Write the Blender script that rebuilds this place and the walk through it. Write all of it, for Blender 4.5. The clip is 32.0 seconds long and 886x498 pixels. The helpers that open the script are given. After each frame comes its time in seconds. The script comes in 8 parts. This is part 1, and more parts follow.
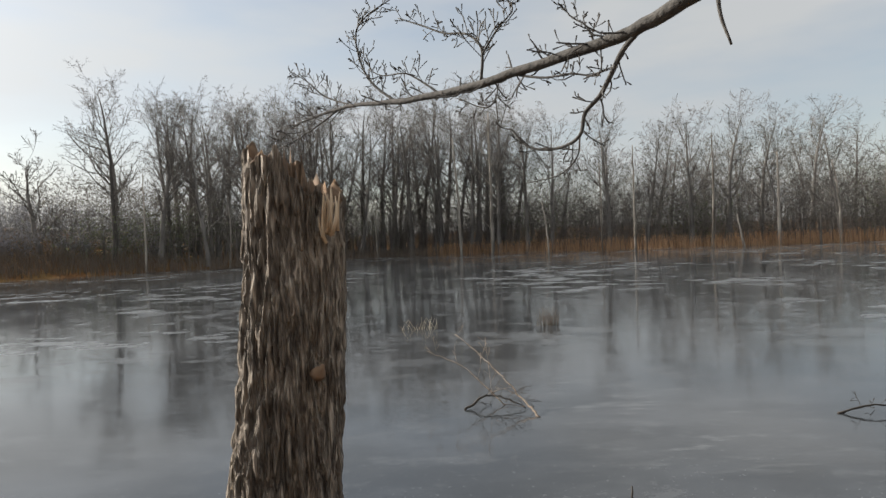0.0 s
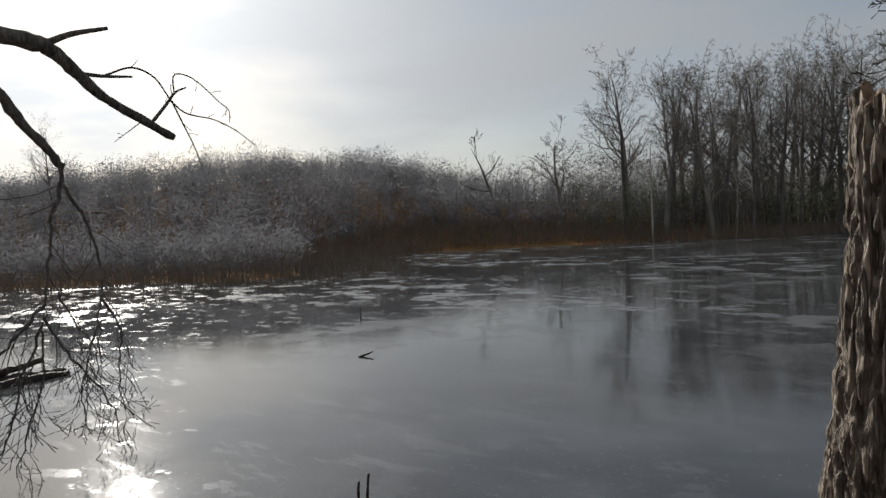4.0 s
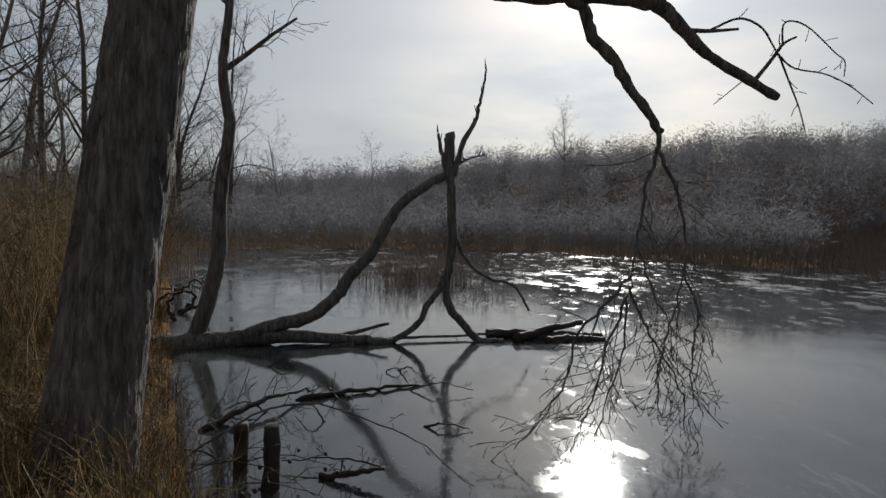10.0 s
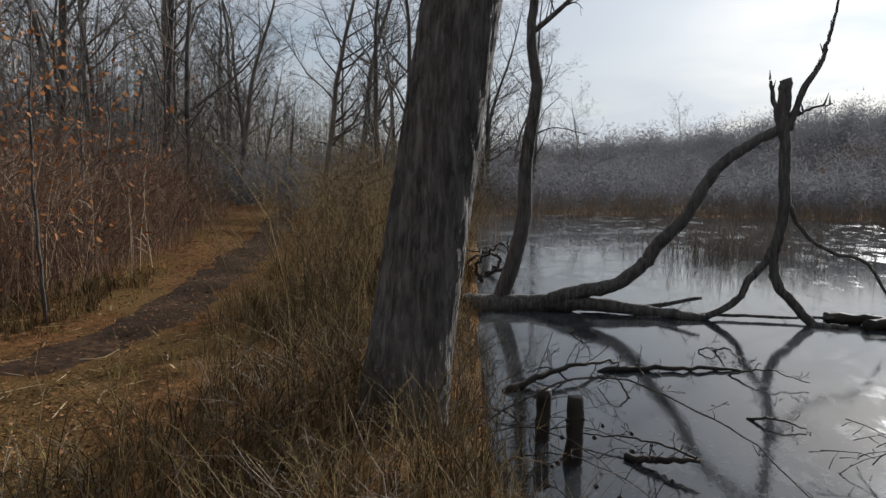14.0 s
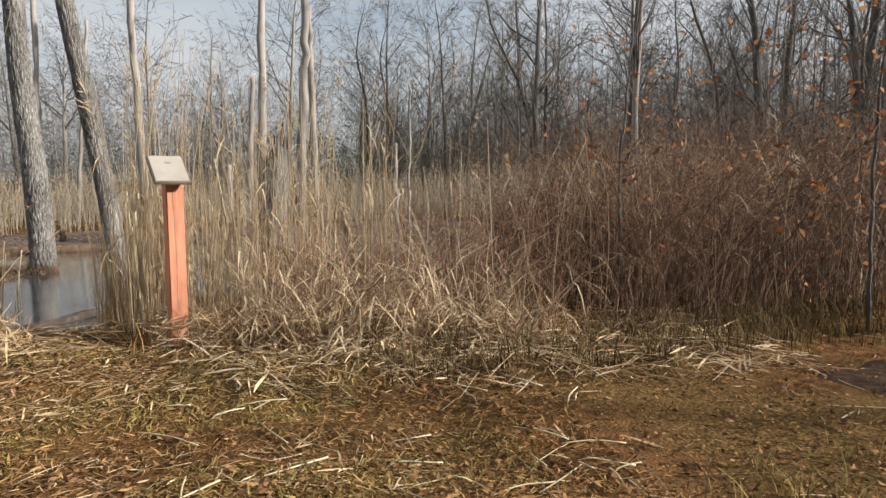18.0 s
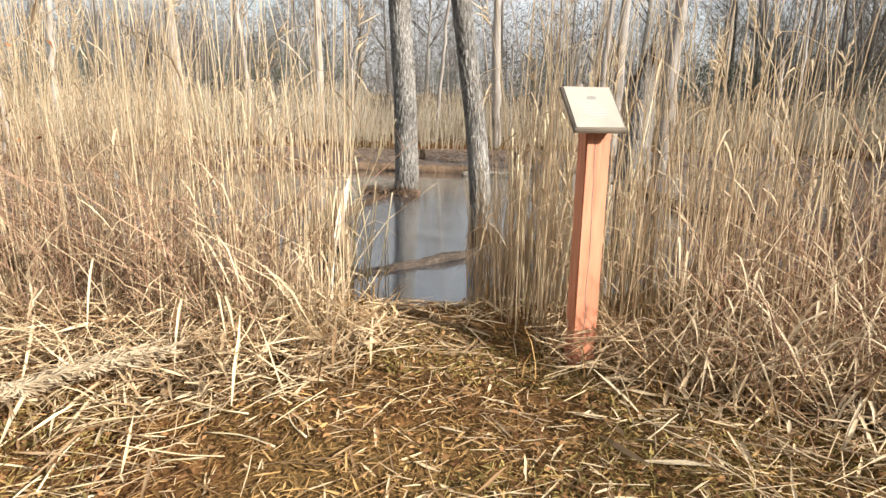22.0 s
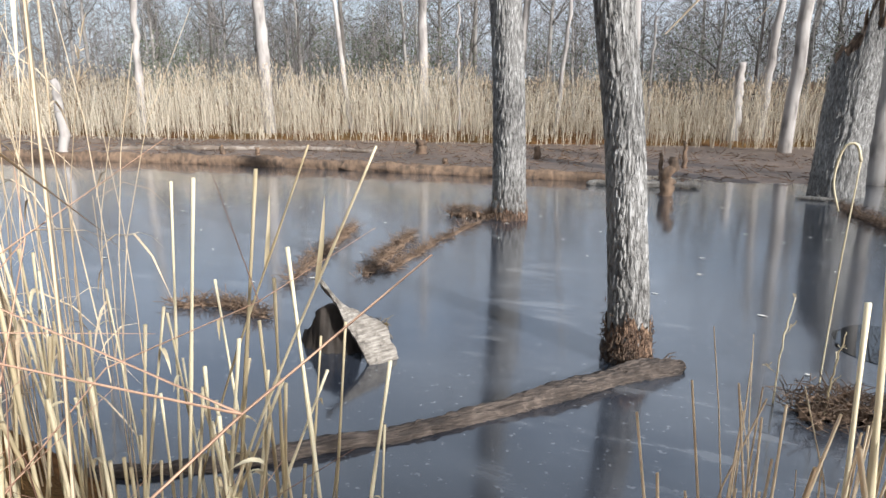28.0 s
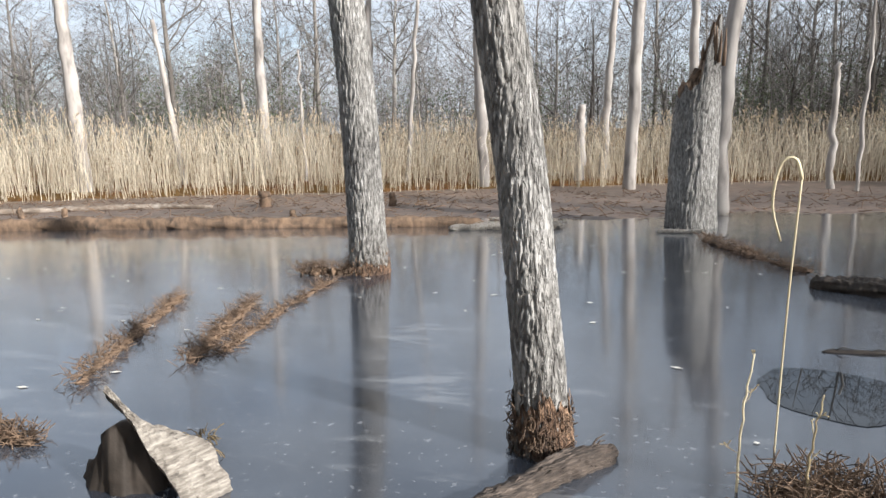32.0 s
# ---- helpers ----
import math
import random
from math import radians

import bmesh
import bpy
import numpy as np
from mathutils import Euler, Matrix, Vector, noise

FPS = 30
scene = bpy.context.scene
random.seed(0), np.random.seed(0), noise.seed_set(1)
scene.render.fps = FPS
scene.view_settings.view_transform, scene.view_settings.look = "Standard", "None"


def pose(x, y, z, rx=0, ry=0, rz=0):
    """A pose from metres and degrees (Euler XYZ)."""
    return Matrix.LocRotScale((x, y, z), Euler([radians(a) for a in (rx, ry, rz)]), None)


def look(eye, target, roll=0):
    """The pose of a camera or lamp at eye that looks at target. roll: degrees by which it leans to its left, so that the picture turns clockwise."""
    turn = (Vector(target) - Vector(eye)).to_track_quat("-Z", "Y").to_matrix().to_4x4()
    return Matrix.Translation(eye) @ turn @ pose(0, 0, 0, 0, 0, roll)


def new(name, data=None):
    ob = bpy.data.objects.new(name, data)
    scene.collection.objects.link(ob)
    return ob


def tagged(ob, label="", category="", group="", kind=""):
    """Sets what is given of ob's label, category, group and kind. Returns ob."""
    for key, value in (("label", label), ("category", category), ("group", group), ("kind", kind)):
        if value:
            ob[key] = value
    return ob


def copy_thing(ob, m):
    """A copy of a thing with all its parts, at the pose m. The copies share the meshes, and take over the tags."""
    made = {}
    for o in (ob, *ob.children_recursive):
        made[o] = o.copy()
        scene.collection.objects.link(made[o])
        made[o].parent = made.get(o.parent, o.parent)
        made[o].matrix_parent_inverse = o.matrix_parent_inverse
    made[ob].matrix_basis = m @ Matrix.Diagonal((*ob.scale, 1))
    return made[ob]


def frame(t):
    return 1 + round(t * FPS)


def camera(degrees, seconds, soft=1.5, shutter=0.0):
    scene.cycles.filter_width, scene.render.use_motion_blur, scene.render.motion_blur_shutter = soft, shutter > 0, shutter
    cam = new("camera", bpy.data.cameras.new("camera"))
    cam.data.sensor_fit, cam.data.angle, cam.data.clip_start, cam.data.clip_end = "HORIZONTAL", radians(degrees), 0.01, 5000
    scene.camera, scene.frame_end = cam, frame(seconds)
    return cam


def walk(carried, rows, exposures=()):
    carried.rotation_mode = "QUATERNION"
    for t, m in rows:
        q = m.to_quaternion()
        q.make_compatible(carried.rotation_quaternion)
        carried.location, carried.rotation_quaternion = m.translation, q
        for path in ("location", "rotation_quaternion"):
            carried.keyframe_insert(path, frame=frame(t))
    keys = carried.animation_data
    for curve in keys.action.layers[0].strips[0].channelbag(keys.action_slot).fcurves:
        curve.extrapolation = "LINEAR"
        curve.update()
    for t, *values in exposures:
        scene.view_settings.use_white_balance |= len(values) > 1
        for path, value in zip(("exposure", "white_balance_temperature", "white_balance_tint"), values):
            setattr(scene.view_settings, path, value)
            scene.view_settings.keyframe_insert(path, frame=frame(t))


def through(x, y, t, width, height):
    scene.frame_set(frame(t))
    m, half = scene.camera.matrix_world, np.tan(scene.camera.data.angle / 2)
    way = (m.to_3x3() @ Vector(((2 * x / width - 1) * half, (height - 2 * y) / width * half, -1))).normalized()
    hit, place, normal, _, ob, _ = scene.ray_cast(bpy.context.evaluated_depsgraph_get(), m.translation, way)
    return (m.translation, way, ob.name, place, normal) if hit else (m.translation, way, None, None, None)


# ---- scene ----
cam = camera(68.0, 32.0)
EXPOSURES = [(0, 1.05, 6800, 10), (3, 0.5, 6650, 10), (7, -0.3, 6450, 10), (10, -0.15, 6400, 10), (13, 0.15, 6350, 10), (14.5, 0.3, 6100, 10), (16.5, 0.4, 5600, 10), (18, 0.8, 6600, 10), (19, 1.1, 6700, 10), (20.5, 1.35, 6850, 10), (24, 1.2, 6450, 10), (27, 1.15, 5850, 10), (32, 1.3, 6100, 10)]
PATH = [
    (0, (0.428, 0.272, 1.47), (0.521, 2.27, 1.433), -2.2),
    (0.5, (0.403, 0.283, 1.474), (0.339, 2.282, 1.437), -2.5),
    (1, (0.358, 0.308, 1.478), (0.097, 2.291, 1.439), -2.6),
    (1.5, (0.3, 0.353, 1.487), (-0.161, 2.298, 1.437), -2.3),
    (2, (0.253, 0.354, 1.486), (-0.386, 2.248, 1.419), -2.0),
    (2.5, (0.216, 0.308, 1.474), (-0.556, 2.151, 1.395), -1.5),
    (3, (0.144, 0.346, 1.477), (-0.799, 2.107, 1.392), -1.3),
    (3.5, (0.084, 0.335, 1.47), (-1.036, 1.99, 1.389), -0.6),
    (4, (0.097, 0.343, 1.456), (-1.165, 1.894, 1.39), -2.6),
    (4.5, (-0.003, 0.392, 1.489), (-1.367, 1.852, 1.412), -2.3),
    (6.5, (-0.791, 0.253, 1.51), (-2.425, 1.407, 1.512), 0.8),
    (7, (-0.814, 0.201, 1.521), (-2.511, 1.259, 1.526), 0.8),
    (7.5, (-0.847, 0.169, 1.492), (-2.602, 1.127, 1.48), 1.2),
    (8, (-0.864, 0.129, 1.489), (-2.682, 0.96, 1.45), 1.3),
    (8.5, (-0.891, 0.102, 1.494), (-2.771, 0.783, 1.432), 1.6),
    (9, (-0.906, 0.053, 1.485), (-2.819, 0.629, 1.395), 0.9),
    (9.5, (-0.959, 0.051, 1.454), (-2.904, 0.508, 1.365), 1.9),
    (10, (-0.972, 0.03, 1.442), (-2.935, 0.396, 1.33), 1.2),
    (10.5, (-1.057, 0.055, 1.435), (-3.029, 0.356, 1.289), 2.0),
    (11, (-1.112, 0.129, 1.417), (-3.089, 0.386, 1.25), 2.2),
    (11.5, (-1.143, 0.183, 1.409), (-3.126, 0.342, 1.208), 1.3),
    (12, (-1.188, 0.217, 1.402), (-3.177, 0.26, 1.19), 1.4),
    (12.5, (-1.218, 0.219, 1.401), (-3.205, 0.194, 1.179), 1.1),
    (13, (-1.238, 0.163, 1.408), (-3.217, 0.0, 1.172), 0.9),
    (13.5, (-1.258, 0.095, 1.394), (-3.214, -0.255, 1.166), -0.0),
    (14, (-1.292, -0.042, 1.375), (-3.211, -0.561, 1.155), 0.5),
    (14.5, (-1.3, -0.183, 1.335), (-3.164, -0.877, 1.124), 0.5),
    (16.5, (-1.333, -0.609, 1.388), (-2.849, -1.895, 1.173), 1.8),
    (17, (-1.273, -0.72, 1.377), (-2.642, -2.159, 1.141), 1.9),
    (17.5, (-1.320, -0.850, 1.270), (-2.420, -2.502, 1.024), 0.3),
    (18, (-1.456, -0.998, 1.201), (-1.965, -2.921, 0.994), -0.0),
    (18.5, (-1.322, -1.199, 1.194), (-1.527, -3.18, 1.012), 0.1),
    (19, (-1.141, -1.329, 1.196), (-1.108, -3.315, 0.963), 1.8),
    (19.5, (-1.126, -1.597, 1.207), (-0.964, -3.571, 0.931), 1.3),
    (20, (-0.982, -1.844, 1.229), (-0.667, -3.795, 0.925), 0.9),
    (20.5, (-0.999, -2.172, 1.222), (-0.564, -4.082, 0.819), 2.2),
    (21, (-0.929, -2.354, 1.282), (-0.478, -4.249, 0.83), 3.6),
    (21.5, (-0.907, -2.55, 1.272), (-0.425, -4.439, 0.824), 0.9),
    (22, (-0.821, -2.82, 1.324), (-0.383, -4.718, 0.868), 1.2),
    (22.5, (-0.712, -3.061, 1.406), (-0.273, -4.932, 0.85), 0.6),
    (23, (-0.667, -3.351, 1.431), (-0.196, -5.199, 0.827), -1.9),
    (23.5, (-0.626, -3.607, 1.43), (-0.2, -5.497, 0.932), -0.4),
    (24, (-0.489, -3.843, 1.414), (-0.112, -5.716, 0.819), -1.2),
    (24.5, (-0.498, -4.17, 1.398), (-0.061, -6.039, 0.837), 0.3),
    (26.5, (-0.22, -5.566, 1.32), (0.343, -7.37, 0.664), 3.4),
    (27, (-0.201, -5.774, 1.326), (0.491, -7.533, 0.673), 2.4),
    (27.5, (-0.109, -6.106, 1.322), (0.628, -7.876, 0.755), -2.0),
    (28, (-0.029, -6.317, 1.279), (0.745, -8.093, 0.78), 0.3),
    (28.5, (-0.012, -6.5, 1.274), (0.782, -8.285, 0.842), 1.8),
    (29, (0.037, -6.647, 1.244), (0.855, -8.422, 0.818), 0.9),
    (29.5, (0.13, -6.684, 1.243), (0.955, -8.453, 0.805), -0.5),
    (30, (0.188, -6.759, 1.19), (0.964, -8.554, 0.774), 0.6),
    (30.5, (0.238, -6.854, 1.162), (1.026, -8.646, 0.756), 1.2),
    (31, (0.291, -6.999, 1.165), (1.093, -8.797, 0.808), 1.0),
    (31.5, (0.298, -7.134, 1.125), (0.909, -9.011, 0.801), 0.5),
    (32, (0.353, -7.32, 1.096), (0.719, -9.255, 0.745), -1.0),
]
walk(cam, [(t, look(eye, target, roll)) for t, eye, target, roll in PATH], EXPOSURES)

# ---- light ----
SUN_AZ, SUN_EL = radians(66.0), radians(23.5)
SUN_DIR = Vector((-math.sin(SUN_AZ) * math.cos(SUN_EL), math.cos(SUN_AZ) * math.cos(SUN_EL), math.sin(SUN_EL)))


def make_world():
    world = bpy.data.worlds.new("sky")
    scene.world = world
    world.use_nodes = True
    nt = world.node_tree
    nt.nodes.clear()
    out = nt.nodes.new("ShaderNodeOutputWorld")
    sky = nt.nodes.new("ShaderNodeTexSky")
    sky.sky_type, sky.sun_disc = "NISHITA", False
    sky.sun_elevation, sky.sun_rotation = SUN_EL, -SUN_AZ
    sky.dust_density, sky.air_density = 1.0, 1.0
    clear = nt.nodes.new("ShaderNodeBackground")
    clear.inputs[1].default_value = 0.07
    nt.links.new(sky.outputs[0], clear.inputs[0])
    co = nt.nodes.new("ShaderNodeTexCoord")
    # thin cloud layer, streaked along the horizon
    mp = nt.nodes.new("ShaderNodeMapping")
    mp.inputs["Scale"].default_value = (1.6, 1.6, 6.0)
    nt.links.new(co.outputs["Generated"], mp.inputs[0])
    nz = nt.nodes.new("ShaderNodeTexNoise")
    nz.inputs["Scale"].default_value, nz.inputs["Detail"].default_value = 1.6, 5.0
    nt.links.new(mp.outputs[0], nz.inputs[0])
    ramp = nt.nodes.new("ShaderNodeValToRGB")
    ramp.color_ramp.elements[0].position, ramp.color_ramp.elements[1].position = 0.32, 0.62
    ramp.color_ramp.elements[0].color, ramp.color_ramp.elements[1].color = (0.45, 0.45, 0.45, 1), (0.95, 0.95, 0.95, 1)
    nt.links.new(nz.outputs[0], ramp.inputs[0])
    # thin cloud scatters sunlight forwards: brighter towards the sun
    dot = nt.nodes.new("ShaderNodeVectorMath")
    dot.operation = "DOT_PRODUCT"
    dot.inputs[1].default_value = SUN_DIR
    nt.links.new(co.outputs["Generated"], dot.inputs[0])
    mx = nt.nodes.new("ShaderNodeMath")
    mx.operation = "MAXIMUM"
    mx.inputs[1].default_value = 0.0
    nt.links.new(dot.outputs["Value"], mx.inputs[0])
    total = None
    for power, gain in ((2.5, 0.24), (24.0, 0.35), (320.0, 1.3)):
        pw = nt.nodes.new("ShaderNodeMath")
        pw.operation = "POWER"
        pw.inputs[1].default_value = power
        nt.links.new(mx.outputs[0], pw.inputs[0])
        ml = nt.nodes.new("ShaderNodeMath")
        ml.operation = "MULTIPLY_ADD"
        ml.inputs[1].default_value = gain
        nt.links.new(pw.outputs[0], ml.inputs[0])
        if total is None:
            ml.inputs[2].default_value = CLOUD
        else:
            nt.links.new(total, ml.inputs[2])
        total = ml.outputs[0]
    # the cloud is thicker, and darker, in the north
    north = nt.nodes.new("ShaderNodeVectorMath")
    north.operation = "DOT_PRODUCT"
    north.inputs[1].default_value = Vector((0.1, 1.0, 0.2)).normalized()
    nt.links.new(co.outputs["Generated"], north.inputs[0])
    bank = nt.nodes.new("ShaderNodeMapRange")
    bank.interpolation_type = "SMOOTHSTEP"
    bank.inputs[1].default_value, bank.inputs[2].default_value = 0.35, 0.95
    bank.inputs[3].default_value, bank.inputs[4].default_value = 1.0, 0.72
    nt.links.new(north.outputs["Value"], bank.inputs[0])
    dim = nt.nodes.new("ShaderNodeMath")
    dim.operation = "MULTIPLY"
    nt.links.new(total, dim.inputs[0])
    nt.links.new(bank.outputs[0], dim.inputs[1])
    total = dim.outputs[0]
    cloud = nt.nodes.new("ShaderNodeBackground")
    cloud.inputs[0].default_value = (0.90, 0.95, 1.0, 1)
    nt.links.new(total, cloud.inputs[1])
    mix = nt.nodes.new("ShaderNodeMixShader")
    nt.links.new(ramp.outputs[0], mix.inputs[0])
    nt.links.new(clear.outputs[0], mix.inputs[1])
    nt.links.new(cloud.outputs[0], mix.inputs[2])
    nt.links.new(mix.outputs[0], out.inputs[0])


CLOUD = 0.42
make_world()
sun_data = bpy.data.lights.new("sun", "SUN")
sun_data.energy, sun_data.angle, sun_data.color = 4.4, radians(2.2), (1.0, 0.97, 0.91)
sun = new("sun", sun_data)
sun.matrix_world = look(SUN_DIR * 50, (0, 0, 0))

# ---- plan ----
WATER, POOL = -0.35, -0.45
LAKE = [(60, 0.5), (20, 1.3), (6, 1.5), (1.5, 1.7), (-0.5, 1.6), (-2.2, 0.9), (-3.6, -0.05), (-5.0, -0.75), (-7.8, -1.45), (-10, -2.0),
        (-16, -3.2), (-27, -5.5), (-29, 2), (-28, 8), (-25, 11), (-21, 13), (-18.5, 17.5), (-22, 24), (-31, 31), (-33, 40), (-24, 49),
        (-12, 53), (-8, 64), (5, 66), (17, 59), (27, 57), (39, 57), (60, 52), (90, 30), (85, 5)]
MARSH = [(24, -9), (13, -8.4), (5.5, -8.2), (2.4, -7.9), (1.15, -7.4), (0.6, -7.12), (-0.02, -7.35), (-1.4, -8.5), (-3.8, -9.9), (-9, -13), (-12, -20),
         (-9, -27.5), (-5, -26.8), (0, -25.6), (5, -24), (10.4, -22.6), (19, -19.3), (29, -15.5)]
TRAIL = [(6, -3.9), (1.5, -4.2), (-1.0, -4.1), (-3.7, -3.9), (-6.5, -4.3), (-11.5, -6.2), (-20, -10.2), (-34, -17)]
CLEARING = [(-0.6, -3.6), (-0.35, -4.6), (-0.2, -5.6), (0.0, -6.3), (0.2, -6.8), (0.36, -7.6)]


def poly_sd(px, py, poly):
    """Signed distance to a closed outline, negative inside."""
    px, py = np.asarray(px, float), np.asarray(py, float)
    best, inside = np.full(px.shape, 1e9), np.zeros(px.shape, bool)
    for (ax, ay), (bx, by) in zip(poly, poly[1:] + poly[:1]):
        ex, ey = bx - ax, by - ay
        k = np.clip(((px - ax) * ex + (py - ay) * ey) / (ex * ex + ey * ey), 0, 1)
        best = np.minimum(best, (px - ax - k * ex) ** 2 + (py - ay - k * ey) ** 2)
        cross = ((ay > py) != (by > py)) & (px < ex * (py - ay) / (ey if abs(ey) > 1e-9 else 1e-9) + ax)
        inside ^= cross
    d = np.sqrt(best)
    return np.where(inside, -d, d)


def line_d(px, py, pts):
    px, py = np.asarray(px, float), np.asarray(py, float)
    best = np.full(px.shape, 1e9)
    for (ax, ay), (bx, by) in zip(pts, pts[1:]):
        ex, ey = bx - ax, by - ay
        k = np.clip(((px - ax) * ex + (py - ay) * ey) / (ex * ex + ey * ey), 0, 1)
        best = np.minimum(best, (px - ax - k * ex) ** 2 + (py - ay - k * ey) ** 2)
    return np.sqrt(best)


LATTICE = np.random.default_rng(5).random((64, 64))


def vnoise(u, v):
    """Smooth value noise that repeats every 64 units."""
    u, v = np.asarray(u, float), np.asarray(v, float)
    iu, iv = np.floor(u).astype(int), np.floor(v).astype(int)
    fu, fv = u - iu, v - iv
    fu, fv = fu * fu * (3 - 2 * fu), fv * fv * (3 - 2 * fv)
    g = lambda a, b: LATTICE[a % 64, b % 64]
    return (g(iu, iv) * (1 - fu) + g(iu + 1, iv) * fu) * (1 - fv) + (g(iu, iv + 1) * (1 - fu) + g(iu + 1, iv + 1) * fu) * fv


def smooth(a, b, x):
    k = np.clip((x - a) / (b - a), 0, 1)
    return k * k * (3 - 2 * k)


def ground_z(x, y):
    x, y = np.asarray(x, float), np.asarray(y, float)
    d = np.minimum(poly_sd(x, y, LAKE), poly_sd(x, y, MARSH))
    far = smooth(14, 40, np.hypot(x, y + 2))
    bank = smooth(-1.2, 0.75, d) * (1 - far) + smooth(-1.5, 6, d) * far
    z = -0.95 + bank * (0.95 - 0.3 * far)
    z = z + (vnoise(x * 0.9, y * 0.9) - 0.5) * 0.10 * bank + (vnoise(x * 3.1 + 9, y * 3.1) - 0.5) * 0.05 * bank
    z = z - 0.05 * (1 - smooth(0.3, 1.0, line_d(x, y, TRAIL))) * bank
    # wooded slopes far behind the water
    z = z + smooth(4, 60, d) * far * 1.2
    az = np.degrees(np.arctan2(-x - 1, y))
    z = z + smooth(40, 85, np.hypot(x, y)) * np.interp(az, [10, 26, 35, 45, 55, 80, 100, 125], [0, 3.4, 4.5, 7.4, 7.8, 3.5, 0.5, 0]) + 1.5 * smooth(75, 150, y) + 0.35 * smooth(-4, -10, y) * smooth(-4, -12, x)
    return z


# ---- mesh helpers ----
class Geo:
    """Collects quads from numpy pieces."""

    def __init__(self):
        self.v, self.q, self.n = [], [], 0

    def add(self, v, q):
        self.v.append(np.asarray(v, float).reshape(-1, 3))
        self.q.append(np.asarray(q, int).reshape(-1, 4) + self.n)
        self.n += len(self.v[-1])

    def mesh(self, name, smooth_on=True):
        me = bpy.data.meshes.new(name)
        if not self.v:
            return me
        v, q = np.concatenate(self.v), np.concatenate(self.q)
        me.vertices.add(len(v))
        me.vertices.foreach_set("co", v.astype(np.float32).ravel())
        me.loops.add(q.size)
        me.loops.foreach_set("vertex_index", q.astype(np.int32).ravel())
        me.polygons.add(len(q))
        me.polygons.foreach_set("loop_start", np.arange(0, q.size, 4, dtype=np.int32))
        me.polygons.foreach_set("use_smooth", np.full(len(q), smooth_on))
        me.update(calc_edges=True)
        me.validate()
        return me


def frames(path):
    """Two side vectors along a path."""
    p = np.asarray(path, float)
    t = np.gradient(p, axis=0)
    t /= np.linalg.norm(t, axis=1)[:, None] + 1e-9
    ref = np.where(np.abs(t[:, 2:3]) > 0.9, np.array([[1.0, 0, 0]]), np.array([[0, 0, 1.0]]))
    if np.abs(t[:, 2]).max() > 0.9 and np.abs(t[:, 2]).min() < 0.97:
        ref = np.repeat([[0.37, 0.93, 0.05]], len(p), 0)
    elif np.abs(t[:, 2]).max() > 0.9:
        ref = np.repeat([[1.0, 0, 0]], len(p), 0)
    a = np.cross(t, ref)
    a /= np.linalg.norm(a, axis=1)[:, None] + 1e-9
    return a, np.cross(t, a)


def tube(geo, path, radii, sides=6, close=True):
    p = np.asarray(path, float)
    r = np.broadcast_to(np.asarray(radii, float), (len(p),)).copy()
    if close:
        p, r = np.vstack([p[:1], p, p[-1:]]), np.r_[r[0] * 0.02, r, r[-1] * 0.02]
        a, b = frames(p[1:-1])
        a, b = np.vstack([a[:1], a, a[-1:]]), np.vstack([b[:1], b, b[-1:]])
    else:
        a, b = frames(p)
    ang = np.linspace(0, 2 * np.pi, sides, endpoint=False)
    ring = p[:, None] + r[:, None, None] * (np.cos(ang)[None, :, None] * a[:, None] + np.sin(ang)[None, :, None] * b[:, None])
    n = len(p)
    i, j = np.meshgrid(np.arange(n - 1), np.arange(sides), indexing="ij")
    k = (j + 1) % sides
    geo.add(ring, np.stack([i * sides + j, i * sides + k, (i + 1) * sides + k, (i + 1) * sides + j], -1))


def tubes(geo, paths, radii, sides=3):
    """Many open tubes at once: paths (m, n, 3), radii (m, n)."""
    p, r = np.asarray(paths, float), np.asarray(radii, float)
    m, n = p.shape[:2]
    t = np.gradient(p, axis=1)
    t /= np.linalg.norm(t, axis=2, keepdims=True) + 1e-9
    ref = np.zeros_like(t)
    ref[..., 0], ref[..., 1], ref[..., 2] = 0.83, 0.54, 0.1
    a = np.cross(t, ref)
    a /= np.linalg.norm(a, axis=2, keepdims=True) + 1e-9
    b = np.cross(t, a)
    ang = np.linspace(0, 2 * np.pi, sides, endpoint=False)
    ring = p[:, :, None] + r[:, :, None, None] * (np.cos(ang)[:, None] * a[:, :, None] + np.sin(ang)[:, None] * b[:, :, None])
    i, j = np.meshgrid(np.arange(n - 1), np.arange(sides), indexing="ij")
    k = (j + 1) % sides
    q = np.stack([i * sides + j, i * sides + k, (i + 1) * sides + k, (i + 1) * sides + j], -1).reshape(-1, 4)
    geo.add(ring, (q[None] + (np.arange(m) * n * sides)[:, None, None]).reshape(-1, 4))


def blades(geo, paths, widths, side):
    """Many folded ribbons: paths (m, n, 3), widths (m, n), side (m, 3); each is a shallow V in section."""
    p, w = np.asarray(paths, float), np.asarray(widths, float)[..., None]
    m, n = p.shape[:2]
    s = np.asarray(side, float)[:, None]
    t = np.gradient(p, axis=1)
    up = np.cross(s, t)
    up /= np.linalg.norm(up, axis=2, keepdims=True) + 1e-9
    rows = np.stack([p - s * w, p + up * w * 0.45, p + s * w], 2)
    i, j = np.meshgrid(np.arange(n - 1), np.arange(2), indexing="ij")
    q = np.stack([i * 3 + j, i * 3 + j + 1, (i + 1) * 3 + j + 1, (i + 1) * 3 + j], -1).reshape(-1, 4)
    geo.add(rows, (q[None] + (np.arange(m) * n * 3)[:, None, None]).reshape(-1, 4))


